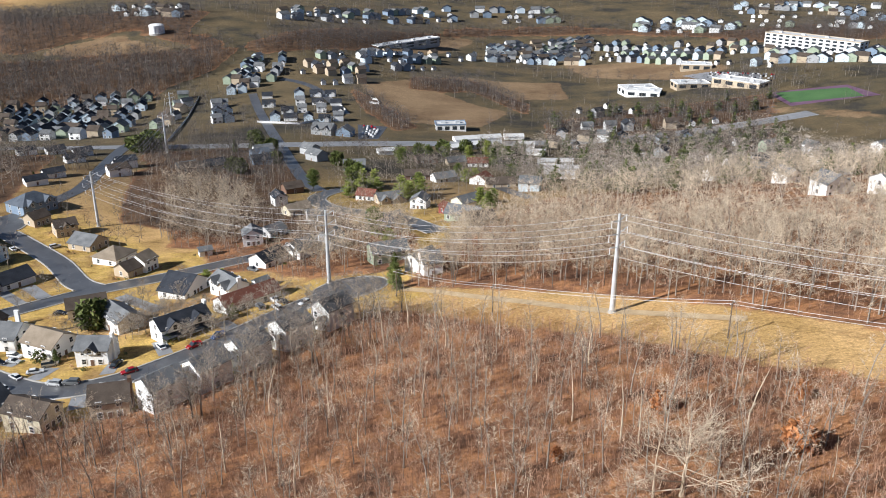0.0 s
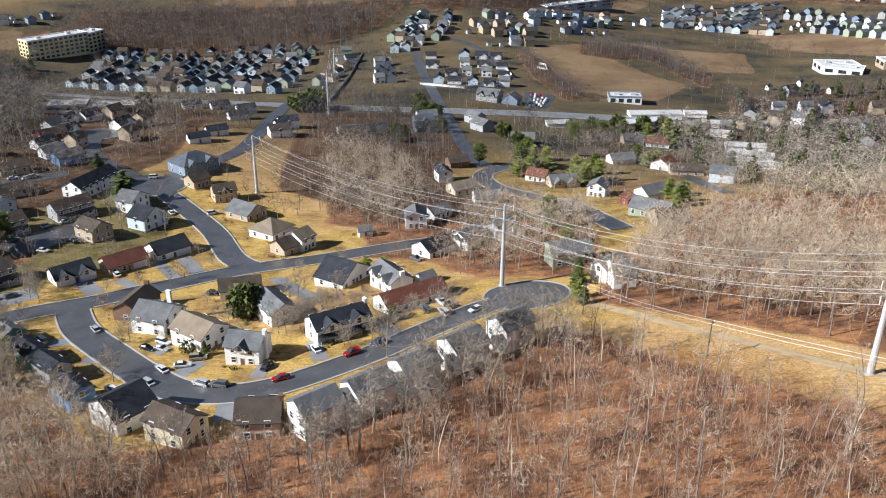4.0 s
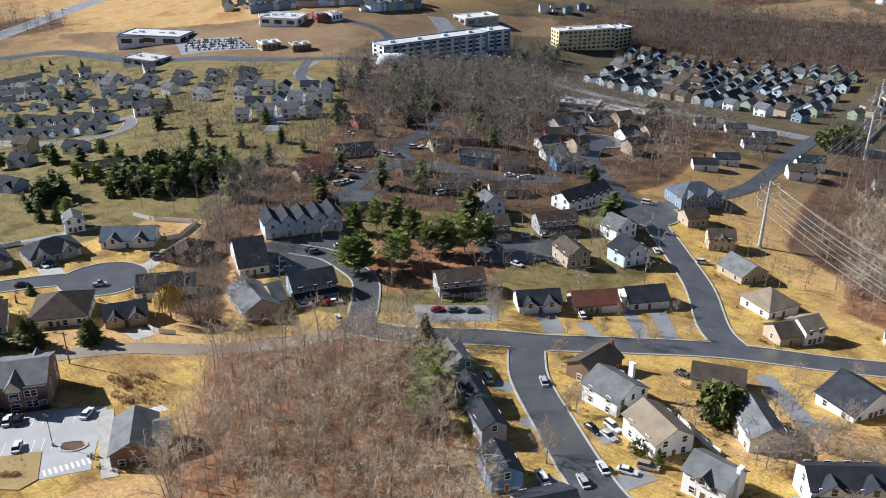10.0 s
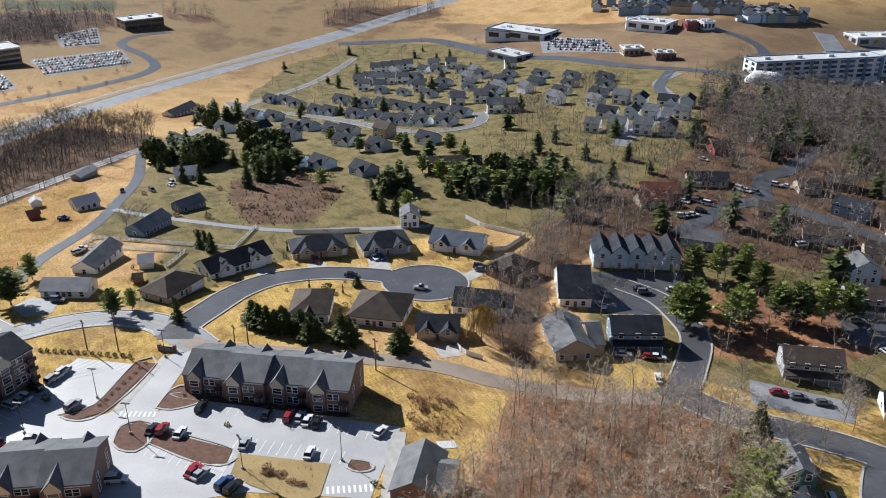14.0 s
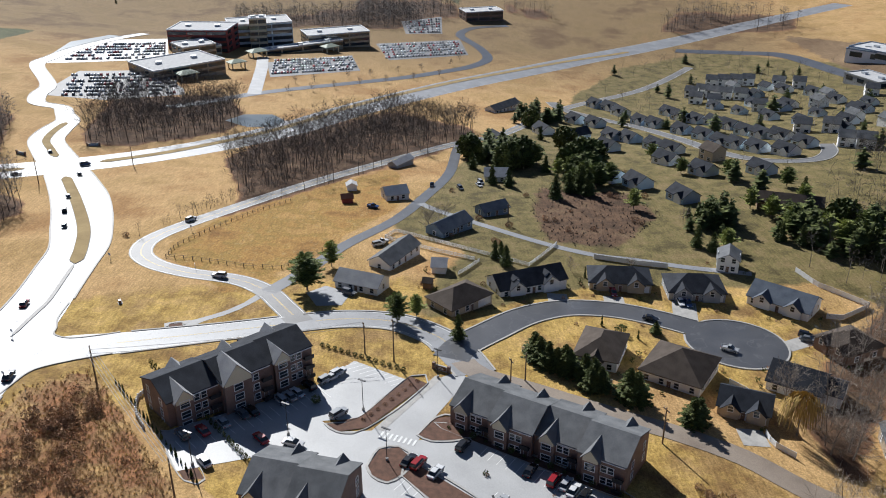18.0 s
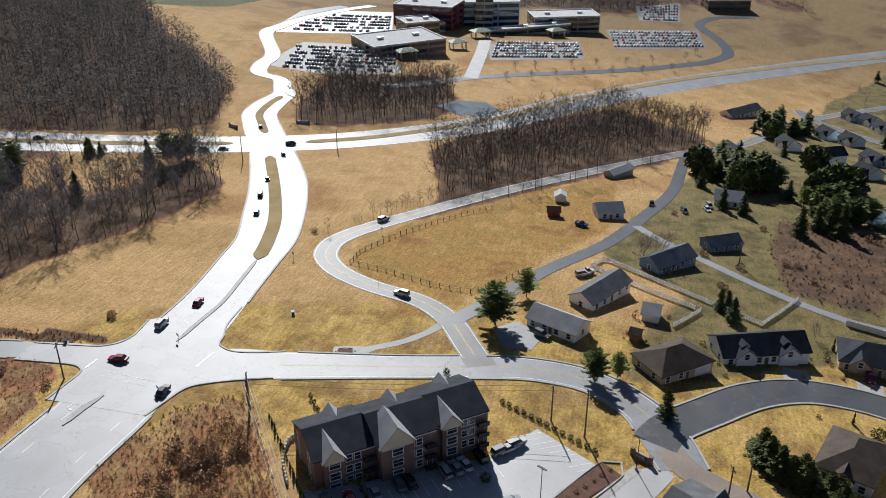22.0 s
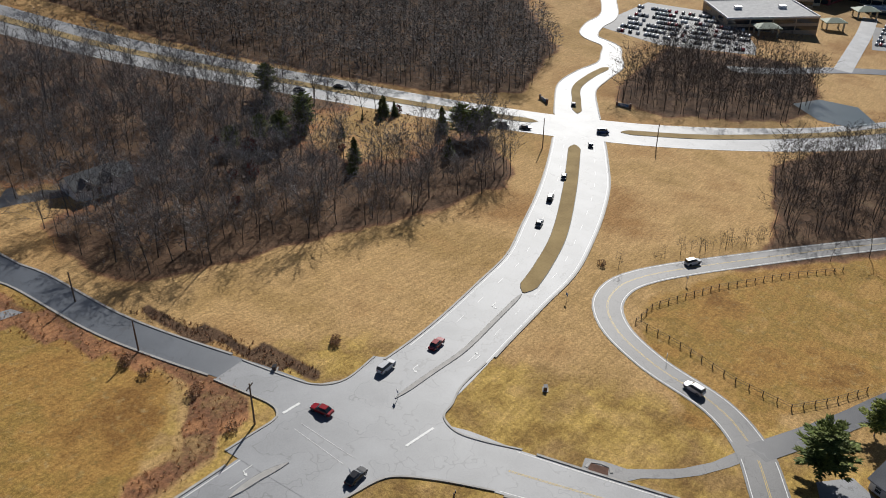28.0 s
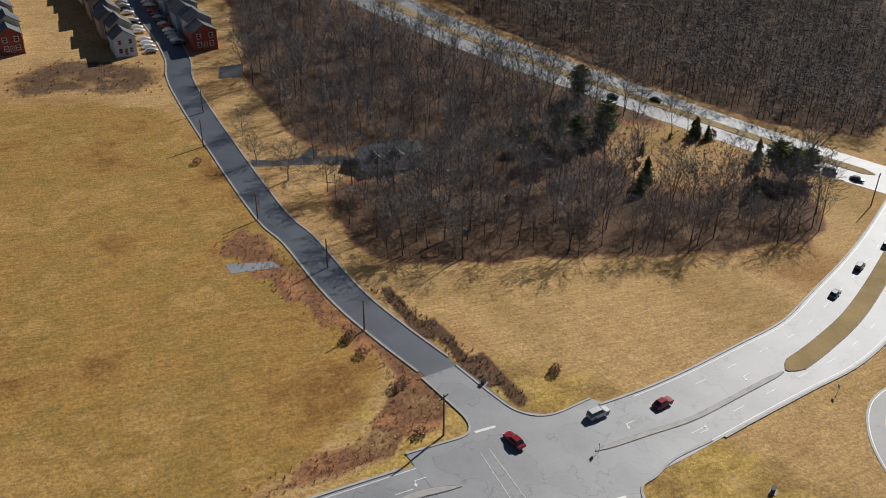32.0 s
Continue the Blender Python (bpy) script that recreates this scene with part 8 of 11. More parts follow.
tree("bush", -239.9, 56.5, 1.7, 0.50)
tree("bush", -238.4, 57.8, 1.7, 0.50)
tree("bush", -236.9, 59.0, 1.7, 0.50)
tree("bush", -235.4, 60.1, 1.7, 0.50)
tree("bush", -233.9, 61.3, 1.7, 0.50)
tree("bush", -232.4, 62.5, 1.7, 0.50)
tree("bush", -231.0, 63.6, 1.7, 0.50)
tree("bush", -229.6, 64.7, 1.7, 0.50)
tree("bush", -228.2, 65.8, 1.7, 0.50)
tree("bush", -226.9, 66.9, 1.7, 0.50)
tree("willow", -248.5, 183.4, 11.0)
tree("bush", -126.7, 229.7, 3.0)
tree("bush", -125.0, 234.9, 3.0)
tree("bush", -115.6, 185.6, 2.0)
tree("bush", -80.0, 222.5, 3.0)
tree("bush", -78.2, 224.6, 3.0)
tree("bush", -150.9, 243.8, 3.0)
tree("bush", -138.1, 223.0, 1.5)
tree("bush", -247.7, 106.6, 2.5)
tree("bush", -295.1, 153.1, 3.0)
tree("bush", -64.7, 239.2, 4.0)
tree("bush", -253.7, 75.0, 2.0)
tree("bush", -115.5, 216.8, 4.0)
tree("bush", -289.1, 58.9, 1.5)
tree("bush", -281.2, 73.3, 1.2)
tree("bare", -181.5, 228.7, 8.0)
tree("bare", -180.1, 230.7, 8.0)
tree("bare", -137.0, 222.0, 7.0)
tree("bare", -129.4, 203.4, 8.0)
tree("bare", -143.0, 270.6, 6.0)
tree("bare", -157.5, 245.1, 5.0)
tree("bare", -145.2, 266.3, 6.0)
tree("bare", -189.6, 256.5, 9.0)
tree("bare", -204.9, 235.6, 9.0)
tree("bare", -185.8, 254.1, 8.0)
tree("bare", -163.9, 258.8, 5.0)
tree("bare", -156.1, 265.2, 5.0)
tree("bare", -159.6, 278.7, 5.0)
tree("bare", -147.4, 275.0, 5.0)
tree("bare", -137.6, 281.4, 5.0)
tree("bare", -148.9, 293.5, 5.0)
tree("bare", -73.9, 221.1, 6.0)
tree("bare", -68.5, 227.9, 6.0)
tree("bare", -60.6, 240.9, 7.0)
tree("bare", -98.3, 255.3, 9.0)
tree("bare", -100.3, 250.2, 9.0)
tree("bare", -86.8, 256.2, 9.0)
tree("bare", -88.4, 247.5, 8.0)
tree("bare", -98.9, 239.0, 7.0)
tree("bare", -105.5, 275.5, 6.0)
tree("bare", -94.7, 288.8, 6.0)
tree("bare", -196.7, 227.1, 8.0)
tree("bare", -181.8, 233.8, 7.0)
tree("bare", -181.0, 248.6, 8.0)
tree("bare", -184.0, 248.7, 9.0)
tree("bare", -388.5, 196.9, 6.0)
tree("bare", -379.1, 106.3, 10.0)
tree("bare", -374.6, 100.9, 10.0)
tree("bare", -510.6, 97.7, 12.0)
tree("bare", -338.5, 146.4, 5.0)
tree("bare", -339.4, 165.8, 5.0)
tree("bare", -925.0, -302.2, 6.0)
tree("bare", -177.0, 235.5, 7.0)
tree("bare", -177.4, 284.6, 8.0)
tree("bare", -258.8, 184.2, 12.0)
tree("bare", -239.5, 192.3, 13.0)
tree("bare", -241.4, 188.0, 12.0)
tree("bare", -257.2, 206.0, 12.0)
tree("bare", -245.3, 204.9, 11.0)
tree("bare", -281.6, 213.5, 12.0)
tree("bare", -282.3, 222.5, 12.0)
tree("bare", -301.1, 228.7, 12.0)
tree("bare", -138.1, 427.4, 11.0)
tree("bare", -113.9, 430.6, 11.0)
tree("bare", -99.1, 337.8, 12.0)
tree("bare", -94.9, 346.7, 12.0)
tree("bare", -109.1, 349.2, 12.0)
tree("bare", -263.9, -131.6, 9.0)
tree("bare", -268.4, -120.0, 12.0)
tree("bare", -275.9, -111.1, 12.0)
tree("bare", -265.8, -149.6, 8.0)
tree("brush", -399.3, 127.5, 1.6)
tree("brush", -401.1, 156.6, 1.3)
tree("brush", -369.3, 109.1, 1.5)
tree("brush", -362.9, 125.0, 1.8)
tree("brush", -421.0, 178.7, 2.0)
tree("brush", -389.0, 120.0, 2.2)
tree("brush", -389.1, 148.7, 2.0)
tree("brush", -376.6, 113.0, 1.9)
tree("brush", -459.2, 137.3, 2.2)
tree("brush", -389.8, 145.0, 2.3)
tree("brush", -379.0, 161.3, 1.7)
tree("brush", -423.5, 176.3, 2.3)
tree("brush", -468.0, 192.5, 1.4)
tree("brush", -364.7, 123.8, 1.7)
tree("brush", -434.9, 163.8, 1.8)
tree("brush", -422.7, 141.6, 1.9)
tree("brush", -377.5, 151.7, 2.0)
tree("brush", -388.5, 178.8, 2.4)
tree("brush", -453.1, 170.7, 2.2)
tree("brush", -385.4, 180.7, 1.9)
tree("brush", -448.2, 173.6, 2.2)
tree("brush", -435.3, 159.3, 1.3)
tree("brush", -376.8, 170.9, 1.3)
tree("brush", -427.1, 177.0, 1.4)
tree("brush", -381.4, 130.6, 2.2)
tree("brush", -388.0, 111.6, 1.3)
tree("brush", -433.9, 171.4, 2.3)
tree("brush", -421.2, 190.4, 2.4)
tree("brush", -453.2, 137.6, 1.9)
tree("brush", -429.2, 111.1, 1.7)
tree("brush", -256.9, -32.8, 1.8)
tree("brush", -254.6, -49.6, 1.8)
tree("brush", -287.8, -25.9, 1.8)
tree("brush", -249.0, -135.7, 1.8)
tree("brush", -259.0, -33.8, 1.8)
tree("brush", -255.7, -50.6, 1.8)
tree("brush", -288.7, -26.4, 1.8)
tree("brush", -362.4, -2.2, 1.8)
tree("brush", -255.3, -44.4, 1.8)
tree("brush", -255.6, -20.3, 1.8)
tree("brush", -247.7, 22.2, 1.6)
tree("brush", -247.3, 27.9, 2.9)
tree("brush", -246.7, 28.9, 2.2)
tree("brush", -240.9, 24.0, 2.4)
tree("brush", -241.4, 24.5, 2.9)
tree("brush", -243.4, 22.3, 2.6)
tree("brush", -243.3, 16.6, 3.0)
tree("brush", -242.0, 23.4, 1.5)
tree("brush", -241.0, 21.8, 1.5)
tree("brush", -241.6, 25.6, 1.6)
tree("brush", -243.8, 24.7, 2.5)
tree("brush", -239.0, 21.6, 2.6)
tree("brush", -227.4, 154.6, 1.5)
tree("brush", -221.2, 162.3, 1.4)
tree("brush", -221.2, 158.3, 1.3)
tree("brush", -221.3, 155.3, 1.5)
tree("brush", -221.2, 155.2, 1.6)
tree("brush", -218.9, 151.4, 1.6)
tree("brush", -223.7, 156.3, 1.6)
tree("brush", -224.6, 155.8, 1.3)
tree("brush", -224.6, 160.8, 1.3)
tree("brush", -213.8, 152.6, 1.4)
tree("brush", -222.9, 161.9, 1.3)
tree("brush", -212.1, 155.1, 1.4)
tree("brush", -225.7, 156.1, 1.4)
tree("brush", -214.7, 151.4, 1.7)
tree("brush", -207.9, 116.2, 1.4)
tree("brush", -203.5, 119.4, 1.0)
tree("brush", -208.0, 115.7, 1.4)
tree("brush", -207.2, 116.9, 1.1)
tree("brush", -206.4, 118.0, 1.4)
tree("brush", -209.6, 116.3, 1.5)
tree("brush", -201.8, 121.2, 1.1)
tree("brush", -201.9, 121.8, 1.0)
tree("brush", -203.0, 120.2, 1.3)
tree("brush", -206.8, 119.1, 1.0)


tree("old", 38.0, 113.0, 15.0, 1.15)
tree("beech", 41.0, 140.0, 4.5)
tree("beech", 59.0, 121.0, 6.0, 1.2)
tree("beech", 66.0, 137.0, 4.0)
tree("beech", 20.0, 128.0, 3.0)
for tx, ty, th in ((-476, 174, 15), (-471, 168, 13), (-482, 180, 13), (-474, 139, 13), (-480, 146, 14), (-498, 122, 12), (-526, 174, 12), (-385, 205, 9), (-377, 252, 12), (-355, 250, 11), (-362, 256, 12), (-596, 164, 11)):
    tree("holly", tx, ty, th, 0.95)
for tx, ty in ((-655, 10), (-668, 24), (-682, 38), (-700, 54), (-716, 72), (-735, 92), (-756, 112), (-690, 10), (-700, 22), (-720, 44), (-735, 60), (-752, 80), (-772, 98), (-800, 122), (-822, 130)):
    tree("bare", tx, ty, 5.5, 1.1)


for tx, ty, th in ((-49, 426, 9), (-44, 428, 10), (-40, 431, 9), (-35, 433, 10), (-22, 416, 9), (-18, 419, 10), (-13, 417, 9), (13, 469, 9), (18, 472, 9), (20.6, 368, 9), (-21, 308, 8), (-28, 331, 9)):
    tree("light", tx, ty, th, 1.25)
for tx, ty, th in ((-28, 552, 9), (-16, 567, 9), (0, 580, 10), (16, 587, 10), (29, 592, 10), (38, 588, 9), (-122, 564, 9), (-113, 552, 10), (-103, 517, 8), (-123, 487, 9), (-118, 484, 9), (-56, 500, 8), (-66, 520, 9), (44, 560, 9)):
    tree("holly", tx, ty, th, 0.9)


for kind, tx, ty, th in (("spruce", -381, -109, 4.5), ("spruce", -409, -114, 8), ("spruce", -412, -112, 6), ("spruce", -368, -92, 9), ("spruce", -395, -75, 8), ("pine", -387, -151, 13), ("pine", -377, -123, 13), ("pine", -374, -120, 11), ("pine", -360, -116, 12), ("pine", -356, -121, 10), ("pine", -344, -121, 9), ("spruce", -404, -112, 3), ("spruce", -399, -116, 2.5)):
    tree(kind, tx, ty, th)
for tx, ty, th in ((-349, -119, 4.5), (-343, -127, 3.5), (-336, -103, 4), (-331, -106, 3), (-415, -113, 3.5), (-372, -101, 2.5), (-320, -92, 2.5), (-341, -110, 3)):
    tree("red_shrub", tx, ty, th)


for step in range(19):
    tree("spruce", -259.5 + 2.05 * step, 28.6 + 1.52 * step, 1.6 + 0.5 * ((step * 7) % 3), 0.55)
for step in range(7):
    tree("bush", -260.5 - 2.9 * step, 44.5 + 3.5 * step, 0.9 + 0.3 * (step % 3))
for tx, ty, th in ((-333.6, 150.1, 4.2), (-299.5, 148.8, 3.6), (-292.1, 157.3, 3.4), (-330.0, 184.8, 3.6), (-331.5, 169.7, 4.0)):
    tree("spruce", tx, ty, th, 0.45)
for tx, ty in ((-310.7, 122.1), (-313.0, 128.7), (-318.9, 150.0), (-310.3, 184.7), (-312.7, 191.4), (-300.4, 160.4), (-299.6, 141.6)):
    tree("brush", tx, ty, 0.9)


for tx, ty, th in ((-195, 539, 11), (-193, 556, 12), (-200, 545, 10), (-188, 550, 11), (-289, 517, 9), (-131, 588, 9)):
    tree("holly", tx, ty, th, 1.1)


# ---- woods ----
for name, outline, space, (lo, hi), shapes, mats, label in (
    ("snags", WOODS_EAST, 17.0, (9, 16), SNAG, ("twig_pale", "twig_pale"), "slender pale dead trunks standing in the young woods"),
    ("woods_east", WOODS_EAST, 6.6, (7, 16), LEAN, ("bark", "twig_pale"), "pale young trees standing in rust-coloured woods"),
    ("woods_east", WOODS_EAST, 7.0, (4, 9), THIN, ("bark", "twig_red"), "dense reddish young woods over leaf litter"),
    ("woods_north", WOODS_NORTH, 5.9, (11, 18), FULL, ("bark", "twig_pale"), "tall pale bare woods beside the power line"),
    ("hill_trees", HILL_GARDENS, 9.2, (8, 14), MIDDLE, ("bark", "twig_pale"), "pale bare trees on the hill behind the power line"),
    ("south_row", SOUTH_ROW, 10.0, (10, 16), LEAN, ("bark_dark", "twig_dark"), "tall bare trees standing close behind the houses"),
    ("grove_east", GROVE_EAST, 6.0, (9, 15), FULL, ("bark", "twig_pale"), "pale bare grove round the power pole"),
    ("line_band", LINE_BAND, 6.4, (9, 15), FULL, ("bark", "twig_pale"), "pale bare trees along the power line"),
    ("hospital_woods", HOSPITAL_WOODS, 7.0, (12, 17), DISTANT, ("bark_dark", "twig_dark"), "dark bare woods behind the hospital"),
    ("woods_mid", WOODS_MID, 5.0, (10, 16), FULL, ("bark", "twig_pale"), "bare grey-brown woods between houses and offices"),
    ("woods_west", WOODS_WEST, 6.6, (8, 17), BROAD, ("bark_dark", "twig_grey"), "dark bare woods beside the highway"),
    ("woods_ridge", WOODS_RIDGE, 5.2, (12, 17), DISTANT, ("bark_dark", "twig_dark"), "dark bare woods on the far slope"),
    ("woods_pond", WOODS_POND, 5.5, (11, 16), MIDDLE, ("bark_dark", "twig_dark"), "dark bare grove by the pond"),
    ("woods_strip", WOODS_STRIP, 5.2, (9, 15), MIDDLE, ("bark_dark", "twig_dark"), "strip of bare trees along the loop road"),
    ("trees_north", TREES_NORTH, 10.0, (10, 17), SPARE, ("bark", "twig"), "bare trees among the northern houses"),
    ("trees_east", TREES_EAST, 8.0, (11, 17), DISTANT, ("bark", "twig"), "bare trees over the eastern gardens"),
    ("trees_west", TREES_WEST, 10.0, (11, 17), SPARE, ("bark", "twig"), "bare trees over the western gardens"),
    ("trees_court", TREES_COURT, 5.5, (11, 18), THIN, ("bark", "twig"), "bare trees along the townhouse court"),
    ("court_trees", COURT_YARDS, 12.0, (9, 15), THIN, ("bark", "twig"), "bare trees between the townhouse yards"),
    ("garden_woods", GARDENS, 12.5, (9, 15), SPARE, ("bark", "twig_dark"), "bare trees crowding the northern gardens"),
    ("garden_woods", GARDENS_WEST, 21.0, (7, 12), THIN, ("bark", "twig_dark"), "bare trees crowding the western gardens"),
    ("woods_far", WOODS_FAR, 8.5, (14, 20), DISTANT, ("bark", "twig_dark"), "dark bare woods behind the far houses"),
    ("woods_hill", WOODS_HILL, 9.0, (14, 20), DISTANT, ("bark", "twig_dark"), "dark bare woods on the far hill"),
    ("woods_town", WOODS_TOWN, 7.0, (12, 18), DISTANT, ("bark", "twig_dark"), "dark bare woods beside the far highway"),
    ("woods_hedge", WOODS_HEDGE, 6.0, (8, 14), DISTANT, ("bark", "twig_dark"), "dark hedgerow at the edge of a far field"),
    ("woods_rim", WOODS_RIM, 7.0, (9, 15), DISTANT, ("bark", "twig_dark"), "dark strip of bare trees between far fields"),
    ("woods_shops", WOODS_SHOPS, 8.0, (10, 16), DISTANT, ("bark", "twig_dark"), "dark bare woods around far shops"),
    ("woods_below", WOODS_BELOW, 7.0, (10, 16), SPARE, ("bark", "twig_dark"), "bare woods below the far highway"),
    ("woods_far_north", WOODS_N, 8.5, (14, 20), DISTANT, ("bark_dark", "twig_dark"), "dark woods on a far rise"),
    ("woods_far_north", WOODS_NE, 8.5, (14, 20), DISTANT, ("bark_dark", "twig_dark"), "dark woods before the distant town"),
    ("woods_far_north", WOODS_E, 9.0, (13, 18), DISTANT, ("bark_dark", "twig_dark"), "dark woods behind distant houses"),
    ("thicket", THICKET, 6.5, (6, 12), THIN, ("bark", "twig"), "bare brown thicket below the power line"),
    ("west_woods", WEST_WOODS_A, 10.0, (14, 20), DISTANT, ("bark_dark", "twig_dark"), "dark woods beyond the hospital"),
    ("west_woods", WEST_WOODS_B, 10.0, (14, 20), DISTANT, ("bark_dark", "twig_dark"), "dark woods beyond the western fields"),
    ("west_woods", WEST_WOODS_C, 10.0, (10, 16), DISTANT, ("bark_dark", "twig_dark"), "dark row of trees beyond the fields"),
    ("hedgerow", HEDGEROW, 2.4, (2, 6.5), MEDIUM, ("bark_dark", "twig_dark"), "ragged dark hedgerow along the loop road"),
    ("hedge", HEDGE, 7.0, (8, 13), DISTANT, ("bark", "twig_dark"), "dark hedgerow between far fields"),
    ("trees_line", TREES_LINE, 12.0, (8, 15), THIN, ("bark", "twig"), "pale bare trees below the power line"),
    ("far_evergreens", GARDENS, 26.0, (9, 15), DISTANT_FIR, ("bark", "needle"), "dark evergreens among the northern gardens"),
    ("far_evergreens", GARDENS_WEST, 48.0, (7, 13), DISTANT_FIR, ("bark", "needle"), "dark evergreens among the western gardens"),
    ("far_evergreens", WOODS_TOWN, 22.0, (10, 15), DISTANT_FIR, ("bark", "needle"), "dark evergreens in the woods by the far highway"),
    ("far_evergreens", WOODS_SHOPS, 26.0, (9, 15), DISTANT_FIR, ("bark", "needle"), "dark evergreens around the far shops"),
    ("far_evergreens", TREES_EAST, 24.0, (9, 15), DISTANT_FIR, ("bark", "needle"), "dark evergreens over the eastern gardens"),
    *(("evergreen_clump", clump, 6.5, (7, 13), DISTANT_FIR, ("bark", "needle"), "dark clump of tall evergreens between gardens")
      for clump in (FIRS_A, FIRS_B, FIRS_C, FIRS_D, FIRS_E, FIRS_F, FIRS_G, FIRS_H, FIRS_I)),
):
    tx, ty = scatter(outline, space, nr)
    for hx, hy, reach in FOOTPRINTS:
        clear = np.hypot(tx - hx, ty - hy) > reach
        tx, ty = tx[clear], ty[clear]
    thin = ~(inside(CLEAR_WEST, tx, ty) | inside(CLEAR_DRIVE, tx, ty)) | (nr.random(len(tx)) < 0.2)
    tx, ty = tx[thin], ty[thin]
    plant_wood(name, tx, ty, lo * 0.7 + (hi * 1.05 - lo * 0.7) * nr.beta(2.2, 1.6, len(tx)), shapes, nr, mats, label)


def sprinkle(name, x0, x1, y0, y1, n, lo, hi, label, shapes=None, twig="twig_dark"):
    """Loose far trees over a wide stretch, thickest in clumps."""
    xs, ys = nr.uniform(x0, x1, n * 3), nr.uniform(y0, y1, n * 3)
    thick = np.sin(xs * 0.021 + 1.3) * np.sin(ys * 0.017) + np.sin(xs * 0.05 + ys * 0.04) * 0.6 + nr.normal(0, 0.5, n * 3)
    pick = np.argsort(-thick)[:n]
    xs, ys = xs[pick], ys[pick]
    for line, width in ROADS.values():
        if len(line) < 2:
            continue
        keep = near_line(line[::3, :2], xs, ys) > width.mean() / 2 + 3
        xs, ys = xs[keep], ys[keep]
    for hx, hy, reach in FOOTPRINTS:
        keep = np.hypot(xs - hx, ys - hy) > reach
        xs, ys = xs[keep], ys[keep]
    for outline in (FIELD_ONE, FIELD_TWO, FIELD_THREE, FIELD_FOUR, FIELD_FIVE, FIELD_SIX, SPORTS_FIELD, BUILDING_LAND):
        keep = ~inside(outline, xs, ys)
        xs, ys = xs[keep], ys[keep]
    plant_wood(name, xs, ys, nr.uniform(lo, hi, len(xs)), shapes or SPARE, nr, ("bark", twig), label)


sprinkle("far_trees", -620, 420, 470, 1000, 2100, 8, 14, "bare trees scattered through the far town", DISTANT)
sprinkle("far_trees", -400, 900, 1000, 1900, 1900, 10, 16, "dark far woods towards the horizon", DISTANT)
sprinkle("garden_trees", -560, -330, 300, 430, 200, 7, 13, "bare trees among the north-western gardens")
sprinkle("garden_trees", -340, -100, 330, 540, 230, 8, 14, "bare trees among the northern gardens")
sprinkle("garden_trees", -60, 120, 330, 560, 330, 7, 13, "bare trees among the eastern gardens", None, "twig")
sprinkle("garden_trees", -200, -40, 420, 600, 90, 7, 13, "bare trees round the houses below the far highway")


def undergrowth(name, outline, space, lo, hi, shapes, mats, label, category, margin=0.3):
    tx, ty = scatter(outline, space, nr, margin)
    for hx, hy, reach in FOOTPRINTS:
        clear = np.hypot(tx - hx, ty - hy) > reach
        tx, ty = tx[clear], ty[clear]
    plant_wood(name, tx, ty, nr.uniform(lo, hi, len(tx)), shapes, nr, mats, label, category)


undergrowth("saplings", WOODS_EAST, 1.35, 1.2, 5.5, SPROUT, ("twig_red", "twig_red"), "thicket of thin reddish saplings in the young woods", "undergrowth")
undergrowth("saplings", WOODS_NORTH, 3.0, 2.0, 6.0, SPROUT, ("twig_red", "twig_red"), "reddish saplings along the edge of the tall woods", "undergrowth")
undergrowth("saplings", WOODS_MID, 2.6, 1.5, 4.5, SPROUT, ("twig_red", "twig"), "thin brown saplings under the bare trees", "undergrowth")
undergrowth("saplings", WOODS_WEST, 4.2, 1.2, 4.5, SPROUT, ("twig_dark", "twig_grey"), "thin dark saplings along the wood's edge", "undergrowth")
undergrowth("weeds", BANK, 2.6, 0.4, 1.3, TUFT, ("brush", "brush"), "tangled brown brush on the bank", "undergrowth")
undergrowth("weeds", BANK, 1.0, 0.4, 1.0, TUFT, ("straw", "straw"), "pale dry grass on the bank", "undergrowth")
undergrowth("weeds", DITCH, 0.9, 0.4, 1.2, TUFT, ("brush", "brush"), "dark dead weeds in the ditch", "undergrowth")
undergrowth("weeds", VERGE, 1.3, 0.3, 0.9, TUFT, ("rust", "rust"), "rust-brown weeds along the lane's verge", "undergrowth")
undergrowth("weeds", VERGE, 1.7, 0.3, 0.8, TUFT, ("straw", "straw"), "pale tangled dead grass along the lane's verge", "undergrowth")
undergrowth("grass_tufts", BOULEVARD_FIELD, 1.5, 0.15, 0.4, TUFT, ("straw", "straw"), "dry straw tufts on the mown field", "grass")
undergrowth("weeds", STRAW_PATCH, 1.0, 0.5, 1.3, TUFT, ("rust", "straw"), "rust-coloured tall weeds in a hollow", "undergrowth")
undergrowth("weeds", LAWN_ISLAND, 1.6, 0.4, 1.1, TUFT, ("straw", "straw"), "tall straw grass on a planted island", "undergrowth")
undergrowth("grass_tufts", TRIANGLE, 1.5, 0.15, 0.4, TUFT, ("straw", "straw"), "dry straw tufts on the triangular field", "grass")
undergrowth("grass_tufts", WEST_LAWN, 2.6, 0.12, 0.35, TUFT, ("straw", "straw"), "dry straw tufts on the wide western lawn", "grass")
undergrowth("weeds", ROUGH_FIELD, 2.4, 0.3, 1.3, TUFT, ("brush", "twig_dark"), "brown weeds on the rough field", "undergrowth")
undergrowth("weeds", CLEARING, 2.0, 0.3, 0.8, TUFT, ("straw", "straw"), "pale dry grass below the power line", "undergrowth")
undergrowth("saplings", THICKET, 2.6, 1.5, 4.0, SPROUT, ("twig_red", "twig_red"), "rust-brown saplings and briars below the power line", "undergrowth")
